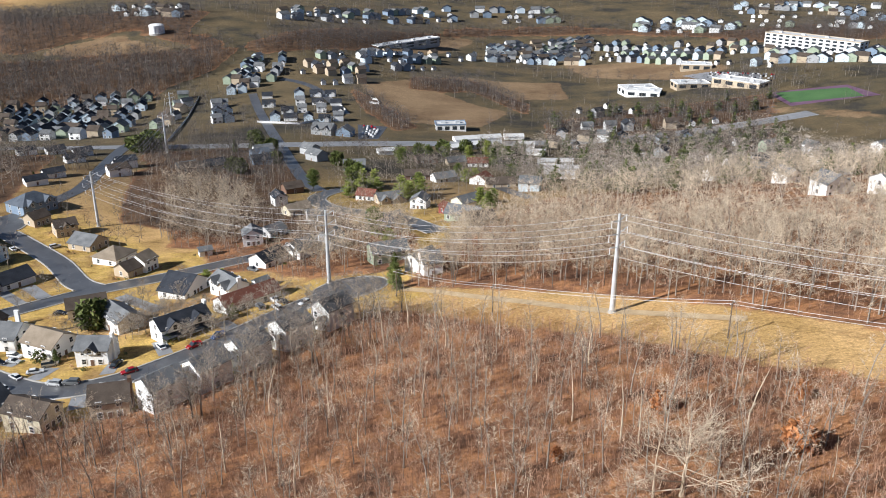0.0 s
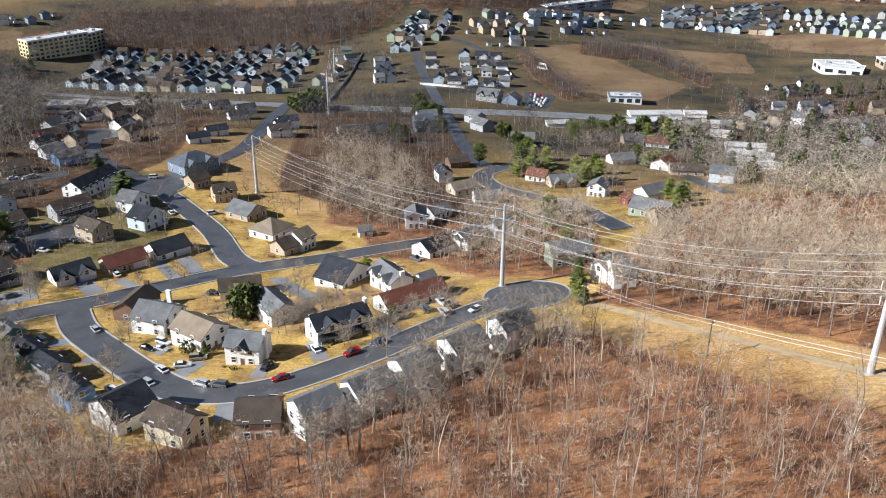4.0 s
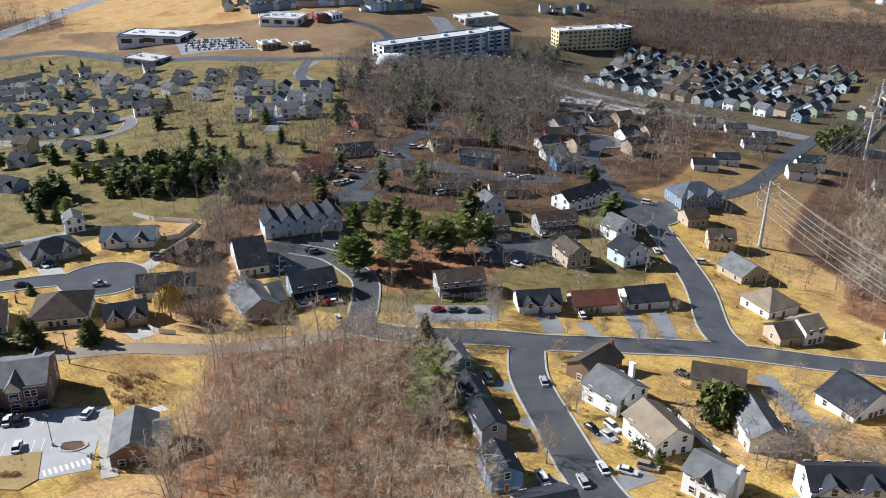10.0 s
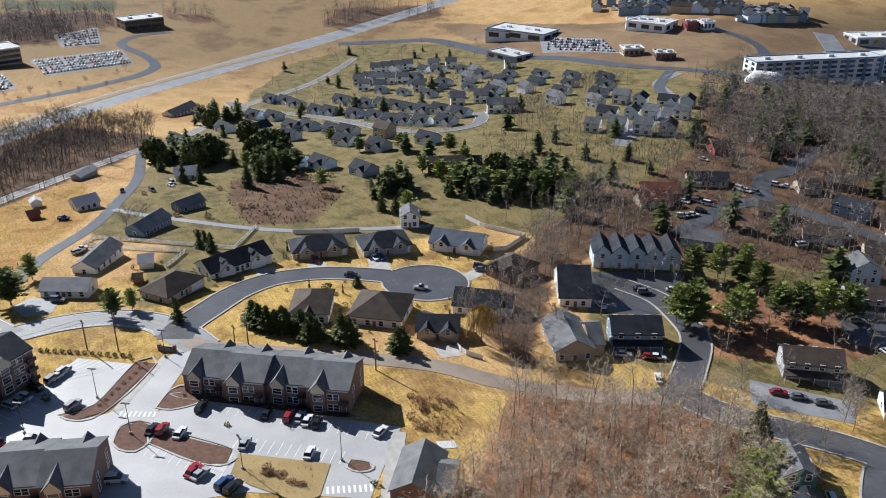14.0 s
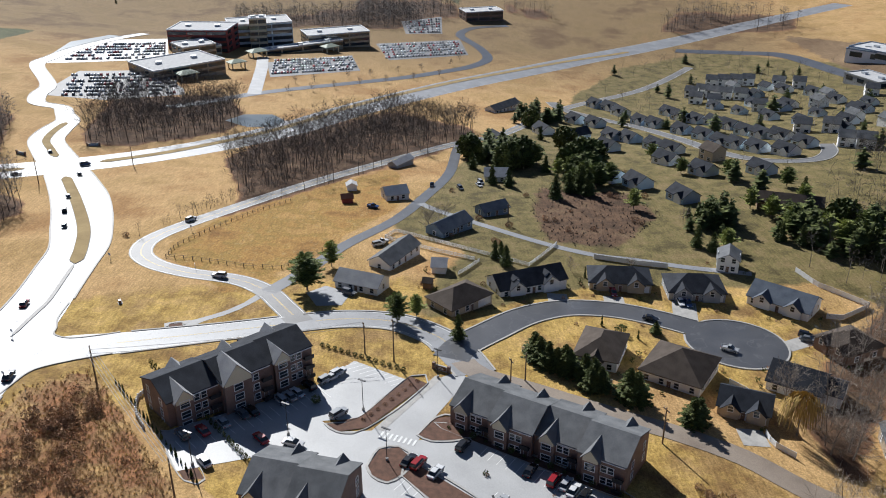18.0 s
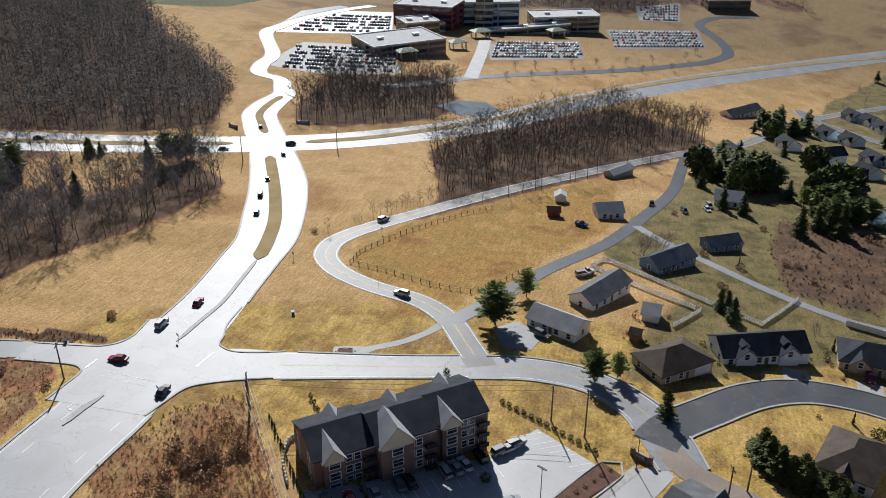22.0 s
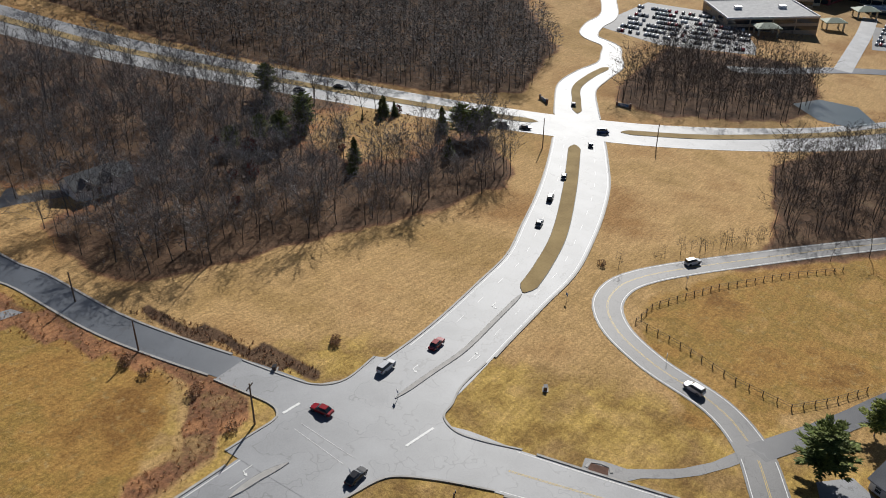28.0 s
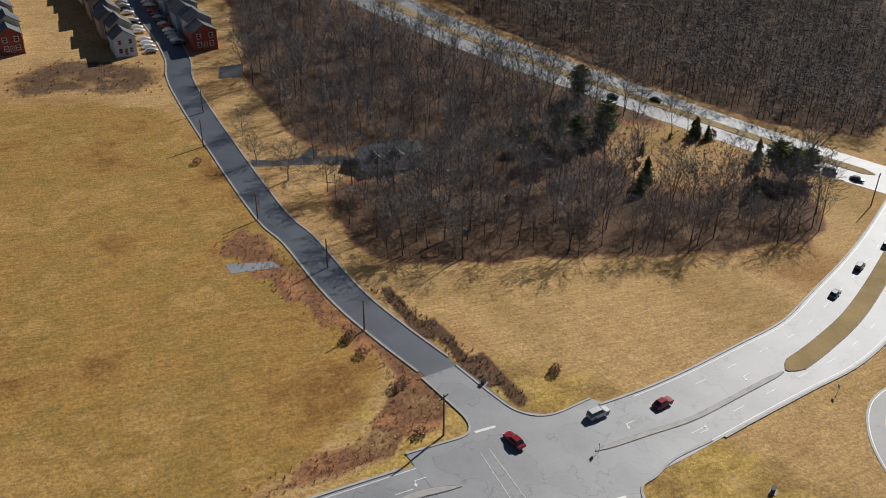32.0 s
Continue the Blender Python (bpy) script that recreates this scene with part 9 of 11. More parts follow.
undergrowth("scrub_bushes", SCRUB_WEST, 2.7, 0.9, 2.3, BRIAR, ("bark_dark", "brush"), "tangled brown briar bushes beside the apartments", "undergrowth")
undergrowth("scrub_bushes", SCRUB, 7.5, 0.8, 1.8, BRIAR, ("bark_dark", "brush"), "loose brown briar bushes in tall straw grass", "undergrowth")
undergrowth("saplings", SCRUB_WEST, 3.0, 0.8, 2.4, SPROUT, ("twig_dark", "twig_red"), "low reddish-brown scrub beside the apartments", "undergrowth")
undergrowth("weeds", SCRUB, 1.0, 0.4, 1.0, TUFT, ("straw", "straw"), "tall straw-coloured grass beside the apartments", "undergrowth")
undergrowth("weeds", MOUND, 2.4, 0.4, 1.2, TUFT, ("brush", "rust"), "brown weeds on rough earth below town houses", "undergrowth")
undergrowth("weeds", CLEAR_WEST, 2.6, 0.4, 1.5, TUFT, ("straw", "brush"), "dry grass between scattered trees", "undergrowth")


def small_shrub(rng):
    """A low ragged evergreen shrub, one unit high."""
    wood, leaf = Heap(), Heap()
    wood.add([Vector((-0.03, 0, 0)), Vector((0.03, 0, 0)), Vector((0, 0, 0.5))], [(0, 1, 2)])
    for _ in range(46):
        d = Vector((rng.gauss(0, 1), rng.gauss(0, 1), rng.gauss(0, 1))).normalized() * rng.uniform(0.5, 1.0)
        c = Vector((d.x * 0.55, d.y * 0.55, 0.48 + d.z * 0.46))
        p = [c + Vector((rng.uniform(-0.2, 0.2), rng.uniform(-0.2, 0.2), rng.uniform(-0.2, 0.2))) for _ in range(3)]
        leaf.add(p, [(0, 1, 2)])
    return wood.arrays(), leaf.arrays()


SHRUB = [small_shrub(pr) for _ in range(4)]
for mat, label, part_of in (("needle", "dark green foundation shrubs along house walls", 0), ("brush", "brown leafless foundation shrubs along house walls", 1)):
    sx, sy = [], []
    for hx, hy, reach in FOOTPRINTS:
        if -360 < hx < 30 and 90 < hy < 430:
            for k in range(5):
                a = nr.uniform(0, 6.283)
                sx.append(hx + math.cos(a) * (reach - 0.4))
                sy.append(hy + math.sin(a) * (reach - 0.4))
    sx, sy = np.array(sx), np.array(sy)
    keep = np.ones(len(sx), bool)
    for line, width in ROADS.values():
        if len(line) > 1:
            keep &= near_line(line[::3, :2], sx, sy) > width.mean() / 2 + 1.5
    sx, sy = sx[keep], sy[keep]
    plant_wood("shrubs", sx, sy, nr.uniform(0.6, 1.5, len(sx)), SHRUB, nr, ("bark", mat), label, "shrubs")


# ---- power line, poles, lamps, fences ----
def pylon(x, y, h, yaw, label):
    """A tall steel pole with curved arms and insulators; returns the ends of its arms."""
    z = gz(x, y)
    ob = thing("power_pole", x, y, z, yaw, label, "power pole", "poles of the power line")
    bm = bmesh.new()
    add_tube(bm, [(0, 0, -1), (0, 0, h * 0.5), (0, 0, h)], [0.75, 0.55, 0.3], 12)
    part("shaft", bm, M["steel"], ob)
    bm = bmesh.new()
    add_tube(bm, [(0, 0, -0.3), (0, 0, 0.35)], [1.1, 1.1], 12)
    part("footing", bm, M["concrete"], ob)
    ends = []
    for k, up in enumerate((0.93, 0.8, 0.67)):
        for sgn in (-1, 1):
            bm = bmesh.new()
            reach = 3.4 if k != 1 else 4.2
            add_tube(bm, [(0, 0, h * up), (0, sgn * reach * 0.6, h * up + 0.5), (0, sgn * reach, h * up + 0.9)], [0.16, 0.12, 0.07], 6)
            arm = part("arm", bm, M["steel"], ob)
            bm = bmesh.new()
            add_tube(bm, [(0, sgn * reach, h * up + 0.9), (0, sgn * reach, h * up - 0.9)], [0.1, 0.1], 6)
            part("insulator", bm, M["frame_white"], arm)
            ends.append(ob.matrix_basis @ Vector((0, sgn * reach, h * up - 0.9)))
    ends.append(ob.matrix_basis @ Vector((0, 0, h)))
    return ends


def wires(a, b, sag, radius, label):
    """Hanging wires between two sets of ends, each a thing of its own."""
    for p, q in zip(a, b):
        bm = bmesh.new()
        pts = [p.lerp(q, k / 16) - Vector((0, 0, sag * 4 * (k / 16) * (1 - k / 16))) for k in range(17)]
        add_tube(bm, pts, [radius] * 17, 4)
        me = bpy.data.meshes.new("power_wire")
        bm.to_mesh(me)
        bm.free()
        me.materials.append(M["wire"])
        tagged(new("power_wire", me), label, "wire", "wires of the power line")


def utility_pole(x, y, h, yaw=0.0, lamp=False, arm=True):
    ob = thing("utility_pole", x, y, None, yaw, "weathered brown wooden utility pole in the grass", "pole", "utility poles")
    bm = bmesh.new()
    add_tube(bm, [(0, 0, -0.5), (0, 0, h * 0.5), (0, 0, h)], [0.2, 0.17, 0.13], 8)
    part("shaft", bm, M["pole_wood"], ob)
    if arm:
        bm = bmesh.new()
        add_box(bm, -1.1, 1.1, -0.08, 0.06, h - 0.75, h - 0.55)
        part("crossarm", bm, M["pole_wood"], ob)
        for k in (-0.95, 0.95):
            bm = bmesh.new()
            add_tube(bm, [(k, 0, h - 0.55), (k, 0, h - 0.25)], [0.07, 0.05], 6)
            part("insulator", bm, M["frame_white"], ob)
    return ob


def parking_lamp(x, y, h=8.0, yaw=0.0):
    ob = thing("parking_lamp", x, y, None, yaw, "black parking lot lamp post with two flat heads", "lamp post", "parking lot lamps")
    bm = bmesh.new()
    add_tube(bm, [(0, 0, 0), (0, 0, 0.7)], [0.32, 0.32], 10)
    part("base", bm, M["concrete"], ob)
    bm = bmesh.new()
    add_tube(bm, [(0, 0, 0.7), (0, 0, h)], [0.09, 0.07], 8)
    part("post", bm, M["black_metal"], ob)
    for sgn in (-1, 1):
        bm = bmesh.new()
        add_box(bm, min(sgn * 0.05, sgn * 1.0), max(sgn * 0.05, sgn * 1.0), -0.2, 0.2, h - 0.05, h + 0.12)
        part("head", bm, M["black_metal"], ob)
    return ob


def fence(name, pts, post_step, height, rails, mat, label, post=0.07, solid=False):
    """A fence along a line: posts as parts, and rails or boards between them."""
    line = np.array([np.array(a, float) + (np.array(b, float) - a) * k for a, b in zip(pts[:-1], pts[1:]) for k in np.linspace(0, 1, 30)])
    step = np.r_[0, np.cumsum(np.hypot(*np.diff(line[:, :2], axis=0).T))]
    at = np.arange(0, step[-1], post_step)
    px, py = np.interp(at, step, line[:, 0]), np.interp(at, step, line[:, 1])
    pz = ground_z(px, py)
    x0, y0, z0 = px[0], py[0], pz[0]
    ob = thing(name, x0, y0, z0, 0, label, "fence", "fences")
    bm = bmesh.new()
    add_box(bm, -post, post, -post, post, -0.4, height + 0.1)
    me = bpy.data.meshes.new("post")
    bm.to_mesh(me)
    bm.free()
    me.materials.append(M[mat])
    for a, b, c in zip(px, py, pz):
        shared("post", me, ob, pose(a - x0, b - y0, c - z0))
    for r in range(rails):
        bm = bmesh.new()
        up = height * (r + 1) / (rails + 0.05) if not solid else 0
        lo, hi = (0.05, height) if solid else (up - 0.13, up + 0.07) if mat != "pole_wood" else (up - 0.03, up + 0.02)
        rows = []
        for k in range(len(px)):
            p = Vector((px[k] - x0, py[k] - y0, pz[k] - z0))
            j, i = min(k + 1, len(px) - 1), max(k - 1, 0)
            n = Vector((py[i] - py[j], px[j] - px[i], 0)).normalized() * 0.03
            rows.append([bm.verts.new(p + o + Vector((0, 0, w))) for o, w in ((n, lo), (-n, lo), (-n, hi), (n, hi))])
        for one, two in zip(rows[:-1], rows[1:]):
            for i in range(4):
                j = (i + 1) % 4
                bm.faces.new((one[i], one[j], two[j], two[i]))
        part("board" if solid else "rail", bm, M[mat], ob)
    return ob


def driveway(a, b, width, mat="asphalt_old"):
    """A short asphalt drive between two places."""
    line = np.array([np.array(a) + (np.array(b) - a) * k for k in np.linspace(0, 1, 8)])
    tagged(mesh_object("driveway", *ribbon(line, np.full(8, width / 2), np.full(8, -width / 2), 0.055), M[mat]), "grey asphalt driveway across a dry lawn" if mat == "asphalt_old" else "pale concrete driveway before a garage", "driveway", kind="structure")


def bay_lines(a, b, n, length, yaw):
    """White lines between parking bays, along a row."""
    c, s = math.cos(radians(yaw)), math.sin(radians(yaw))
    verts, faces = [], []
    for k in range(n + 1):
        x, y = a[0] + (b[0] - a[0]) * k / n, a[1] + (b[1] - a[1]) * k / n
        for u, v in ((0, -0.07), (length, -0.07), (length, 0.07), (0, 0.07)):
            px, py = x + c * u - s * v, y + s * u + c * v
            verts.append((px, py, gz(px, py) + 0.075))
        faces.append((k * 4, k * 4 + 1, k * 4 + 2, k * 4 + 3))
    tagged(mesh_object("bay_marking", verts, faces, M["paint_white"]), "white painted lines between parking bays", "marking", kind="structure")


line_yaw = -42
POLES = [pylon(x, y, 26, line_yaw, "tall pale steel power pole with curved arms") for x, y in ((-220, 690), (-177, 537), (-157, 369), (-38, 263), (42, 193), (150, 100))]
for one, two in zip(POLES[:-1], POLES[1:]):
    wires(one, two, 4.5, 0.045, "thin pale power wire hanging between steel poles")


def entrance_sign(x, y, yaw, w, label, panel):
    """A low sign wall between two piers, with a coloured panel that carries unreadable bars."""
    ob = thing("entrance_sign", x, y, gz(x, y), yaw, label, "sign", "entrance signs")
    bm = bmesh.new()
    add_box(bm, -w / 2, w / 2, -0.2, 0.2, -0.4, 1.5)
    part("sign_wall", bm, M["concrete"], ob)
    for sgn in (-1, 1):
        bm = bmesh.new()
        add_box(bm, *sorted((sgn * w / 2, sgn * (w / 2 + 0.7))), -0.35, 0.35, -0.4, 1.9)
        part("pier", bm, M["brick"], ob)
    for sgn in (-1, 1):
        bm = bmesh.new()
        add_box(bm, -w * 0.42, w * 0.42, *sorted((sgn * 0.204, sgn * 0.26)), 0.4, 1.3)
        board = part("sign_panel", bm, M[panel], ob)
        for k in range(2):
            bm = bmesh.new()
            add_box(bm, -w * 0.32, w * (0.3 - 0.1 * k), *sorted((sgn * 0.264, sgn * 0.28)), 0.6 + 0.33 * k, 0.75 + 0.33 * k)
            part("lettering_bar", bm, M["frame_white"], board)
    return ob


def road_sign(x, y, yaw, h, mat, label):
    """A thin sign post with a bevelled plate."""
    ob = thing("road_sign", x, y, gz(x, y), yaw, label, "road sign", "road signs")
    bm = bmesh.new()
    add_tube(bm, [(0, 0, -0.3), (0, 0, h)], [0.05, 0.05], 6)
    part("post", bm, M["steel"], ob)
    bm = bmesh.new()
    add_box(bm, -0.45, 0.45, -0.09, -0.055, h - 0.75, h)
    plate = part("sign_plate", bm, M[mat], ob)
    bm = bmesh.new()
    add_box(bm, -0.3, 0.3, -0.1, -0.094, h - 0.45, h - 0.32)
    part("lettering_bar", bm, M["frame_white"], plate)
    return ob


def utility_box(x, y, yaw, label):
    """A low service cabinet with a sloping lid on a small slab."""
    ob = thing("utility_box", x, y, gz(x, y), yaw, label, "utility box", "utility boxes")
    bm = bmesh.new()
    add_box(bm, -0.8, 0.8, -0.6, 0.6, -0.3, 0.12)
    part("slab", bm, M["concrete"], ob)
    bm = bmesh.new()
    add_box(bm, -0.5, 0.5, -0.35, 0.35, 0.12, 0.9)
    part("cabinet", bm, M["brown"], ob)
    bm = bmesh.new()
    add_slab(bm, [(-0.55, -0.42, 0.95), (0.55, -0.42, 0.95), (0.55, 0.4, 1.05), (-0.55, 0.4, 1.05)], 0.05)
    part("lid", bm, M["black_metal"], ob)
    return ob


utility_pole(-259.2, -18.7, 9.2, 20, arm=True)
utility_pole(-259.3, -51.8, 7.5, 20, arm=False)
utility_pole(-261.6, -76.5, 7.5, 20, arm=False)
utility_pole(-254.2, -102.1, 7.5, 20, arm=False)
utility_pole(-253.3, -145.3, 8.0, 20, arm=False)
utility_pole(-259.5, -167.0, 8.0, 20, arm=False)
utility_pole(-429.0, -59.3, 11.0, 20, arm=True)
utility_pole(-463.3, -31.6, 9.0, 20, arm=False)
utility_pole(-278.0, 84.4, 9.0, 20, arm=True)
utility_pole(-274.5, 91.8, 12.0, 20, arm=True)
utility_pole(-243.1, 151.2, 9.5, 20, arm=True)
utility_pole(-262.0, 23.1, 8.5, 20, arm=True)
utility_pole(-384.2, 130.5, 8.0, 20, arm=True)
utility_pole(-267.4, 123.8, 8.0, 20, arm=False)
utility_pole(-258.8, 24.6, 9.0, 20, arm=True)
utility_pole(-262.4, 119.7, 9.0, 20, arm=True)
parking_lamp(-251.1, 85.7, 8.0, 60)
parking_lamp(-232.3, 91.7, 8.0, 60)
parking_lamp(-240.1, 70.7, 8.0, 60)
parking_lamp(-228.3, 53.7, 8.0, 60)
parking_lamp(-211.2, 111.7, 8.0, 10)
parking_lamp(-207.6, 131.6, 8.0, 10)
parking_lamp(-267.1, 102.6, 8.0, 60)
def low_wires(places, high, across=(-1, 1)):
    """Wires from pole to pole, one thing each span and side."""
    for (ax, ay), (bx, by) in zip(places[:-1], places[1:]):
        side = Vector((ay - by, bx - ax, 0)).normalized() * 0.95
        ends = [[Vector((qx, qy, gz(qx, qy) + high - 0.3)) + side * k for k in across] for qx, qy in ((ax, ay), (bx, by))]
        wires(ends[0], ends[1], 0.8, 0.045, "thin low wire between wooden utility poles")


utility_pole(-14.0, 236.0, 9.0, 50)
utility_pole(13.0, 205.0, 9.0, 50)
utility_pole(62.0, 167.0, 9.0, 50)
utility_pole(112.0, 126.0, 9.0, 50)
utility_pole(-218.0, 53.0, 9.0, 20)
low_wires([(-14.0, 236.0), (13.0, 205.0), (62.0, 167.0), (112.0, 126.0)], 9.0)
low_wires([(-258.8, 24.6), (-218.0, 53.0)], 9.0, (-1, -0.4, 0.4, 1))
low_wires([(-278.0, 84.4), (-258.8, 24.6)], 9.0)
entrance_sign(-498.1, -61.6, 100, 5.0, "low pale entrance sign wall with a blue panel", "blue")
entrance_sign(-476.0, -86.7, 60, 5.0, "low pale entrance sign wall beside dark woods", "blue")
entrance_sign(-270.7, 103.5, 60, 3.5, "brick entrance sign wall at the parking lot", "brown")
fence("white_fence", [(-365.3, 85.8), (-373, 89.3), (-361, 106), (-351, 120), (-341.7, 133.3)], 2.4, 1.35, 4, "frame_white", "white rail fence round a paddock")
fence("white_fence", [(-365.3, 85.8), (-354, 102), (-344.8, 117.5)], 2.4, 1.35, 4, "frame_white", "white rail fence beside a mobile home")
fence("white_fence", [(-344.8, 117.5), (-337, 113), (-330.9, 108.9)], 2.4, 1.35, 4, "frame_white", "short white rail fence")
fence("white_fence", [(-341.7, 133.3), (-352, 139.5), (-363.5, 145.9)], 2.4, 1.35, 4, "frame_white", "white rail fence across the lawn")
fence("privacy_fence", [(-350, 156), (-345, 169), (-342, 180)], 2.4, 1.7, 1, "frame_white", "solid white privacy fence along the lane", 0.07, True)
fence("privacy_fence", [(-340, 220), (-329, 222), (-314, 232), (-306, 220), (-307, 215)], 2.4, 1.7, 1, "frame_white", "solid white privacy fence round a back garden", 0.07, True)
fence("privacy_fence", [(-248, 176), (-244, 176), (-239, 180)], 2.4, 1.5, 1, "frame_white", "white fence beside the golden willow", 0.07, True)
fence("privacy_fence", [(-270, 175), (-264.5, 179), (-259.7, 182.8)], 2.4, 1.5, 1, "frame_white", "white board fence behind a low house", 0.07, True)
fence("privacy_fence", [(-282.6, 124.6), (-279.5, 128.6), (-274, 132.5), (-268.5, 139.5), (-266.5, 146.5)], 2.4, 1.6, 1, "frame_white", "white board fence behind clipped evergreens", 0.07, True)
fence("retaining_wall", [(-241, 40.4), (-246, 37.4), (-249.6, 36.2), (-253, 35.6), (-255.6, 36.4), (-257.4, 38.8)], 1.1, 1.0, 1, "white_stone", "low curved grey stone retaining wall beside the apartments", 0.2, True)
fence("subdivision_fence", [(-326, 473), (-304, 480), (-281, 485)], 6, 1.8, 1, "frame_white", "long white board fence behind roadside shops", 0.1, True)
fence("subdivision_fence", [(-148, 676), (-113, 669), (-86, 706), (-83, 731), (-92, 760)], 9, 1.8, 1, "frame_white", "long white board fence round far back gardens", 0.1, True)
fence("subdivision_fence", [(-191, 584), (-205, 659), (-222, 756), (-229, 807)], 9, 1.8, 1, "frame_white", "long pale wall beside the far town houses", 0.1, True)
fence("subdivision_fence", [(-66, 772), (-57, 767), (-60, 786), (-67, 790)], 6, 1.8, 1, "frame_white", "white board fence round a far garden", 0.1, True)
fence("wooden_fence", [(-342, 17), (-340, 28), (-335, 43), (-334, 55)], 3.0, 1.2, 2, "pole_wood", "brown wooden post and rail fence round a field", 0.09)
fence("wooden_fence", [(-342, 17), (-352, 17), (-373, 25), (-395, 37), (-411, 48)], 3.0, 1.2, 2, "pole_wood", "brown wooden fence beside the loop road", 0.09)
fence("wooden_fence", [(-334, 55), (-343, 61), (-353, 66)], 3.0, 1.2, 2, "pole_wood", "brown wooden field fence", 0.09)
fence("privacy_fence", [(-117, 237), (-106, 230), (-101, 228)], 2.4, 1.6, 1, "frame_white", "white board fence between back gardens", 0.07, True)
road_sign(-339.0, 0.5, 60, 2.4, "blue", "small blue road sign beside the boulevard")
road_sign(-282.4, -4.7, 60, 2.2, "frame_white", "small white sign on the median tip")
road_sign(-331.8, 28.9, 20, 2.2, "frame_white", "small white sign beside the loop road")
road_sign(-260.1, 3.3, 60, 2.3, "frame_white", "small white sign beside the boulevard kerb")
road_sign(-254.4, 10.5, 60, 2.3, "paint_yellow", "small yellow sign at the boulevard kerb")
road_sign(-369.5, 18.2, 60, 2.3, "frame_white", "small white sign in the triangle grass")
utility_box(-273.1, -28.2, 30, "dark service cabinet beside the lane")
utility_box(-304.7, 14.8, 30, "brown service cabinet in the triangle grass")
pad("parking_lot", [(-239, 44), (-261, 74), (-274, 82), (-265, 96), (-248, 87), (-246, 77), (-242, 81), (-243, 88), (-267, 103), (-271, 108), (-267, 110), (-246, 100), (-240, 98), (-245, 109), (-225, 134), (-216, 148), (-207, 142), (-193, 133), (-203, 111), (-205, 87), (-230, 71), (-232, 66), (-226, 51)], "asphalt_lot", "worn grey asphalt parking lot with white bay lines", 0.062)
pad("fenced_pad", [(-271, -190), (-274, -199), (-282, -200), (-279, -190)], "asphalt", "dark flat service pad beside the lane", 0.060)
pad("house_drive", [(-263, -134), (-269, -132), (-276, -132), (-281, -137), (-283, -137), (-281, -131), (-287, -131), (-293, -127), (-291, -123), (-279, -127), (-267, -129), (-262, -130)], "asphalt", "narrow dark drive to a house in bare woods", 0.050)
pad("mulch_bed", [(-245, 78), (-242, 81), (-244, 87), (-264, 100), (-267, 96), (-248, 85)], "mulch", "brown mulch bed inside a pale kerb", 0.160)
pad("mulch_island", [(-230, 88), (-236, 90), (-237, 94), (-233, 97), (-228, 95), (-225, 92), (-227, 89)], "mulch", "round brown mulch island in the parking lot", 0.160)
pad("mulch_strip", [(-227, 95), (-232, 97), (-219, 111), (-214, 109), (-216, 104)], "mulch", "brown mulch strip between parking bays", 0.170)
pad("mulch_corner", [(-242, 98), (-249, 102), (-250, 106), (-244, 111), (-241, 107), (-240, 101)], "mulch", "brown mulch bed at the lot corner", 0.160)
pad("lawn_island", [(-217, 112), (-207, 129), (-197, 124), (-196, 120), (-205, 112), (-210, 109)], "turf", "dry grass island in the parking lot", 0.180)
pad("stone_bed", [(-220, 107), (-217, 111), (-211, 108), (-213, 106)], "white_stone", "bed of pale loose stones", 0.100)
pad("stone_bed", [(-208, 153), (-207, 157), (-204, 157), (-205, 153)], "white_stone", "bed of pale loose stones beside the slope", 0.100)
pad("court_lot", [(-280, 238), (-268, 265), (-249, 252), (-247, 238), (-256, 222)], "asphalt", "dark asphalt townhouse court with parked cars", 0.066)
pad("driveway_apron", [(-208, 241), (-190, 259), (-183, 251), (-198, 233)], "asphalt_old", "grey asphalt car park beside brown duplexes", 0.070)
pad("car_park", [(-229, 292), (-207, 323), (-195, 312), (-213, 282)], "asphalt", "dark asphalt car park behind the houses", 0.070)
pad("gravel_drive", [(-315, 65), (-321, 70), (-316, 78), (-307, 76), (-306, 69)], "asphalt_old", "worn grey asphalt yard beside the mobile home", 0.070)
pad("old_track", [(-288.5, 31.5), (-286.5, 35.5), (-290, 38), (-294, 40.5), (-297.8, 44.8), (-302, 48.2), (-308, 51.6), (-315, 54.8), (-314, 51.4), (-307, 48.6), (-301.5, 45), (-298, 41.5), (-294.5, 37.5), (-293.5, 33.5), (-292, 30.5)], "asphalt_worn", "broken grey track across the grass", 0.050)
pad("mud_patch", [(-288, 32.5), (-287.5, 34.5), (-290, 36), (-292.5, 35), (-291.5, 32)], "mulch", "dark muddy hollow at the end of the broken track", 0.066)
pad("mulch_strip", [(-239.8, 44.4), (-238, 48.6), (-224, 57), (-223.4, 53.3), (-231, 48.5)], "mulch", "dark mulch strip beside the parking lot", 0.050)
pad("mulch_strip", [(-259, 41), (-266, 48.5), (-274, 58), (-280, 67), (-277.6, 68.6), (-272, 60.4), (-264, 50.6), (-257.4, 43)], "mulch", "dark mulch strip with shrubs behind the apartment house", 0.050)
pad("hospital_lot", [(-605, -131), (-683, -136), (-708, -92), (-650, -57), (-633, -52), (-604, -93)], "asphalt_matte", "large grey hospital parking lot", 0.070)
pad("hospital_lot", [(-695, -168), (-828, -171), (-865, -126), (-759, -96)], "asphalt_old", "large grey hospital parking lot under low sun", 0.074)
pad("hospital_lot", [(-763, -22), (-813, 40), (-751, 51), (-705, -10)], "asphalt_matte", "large grey hospital parking lot beside a lawn", 0.070)
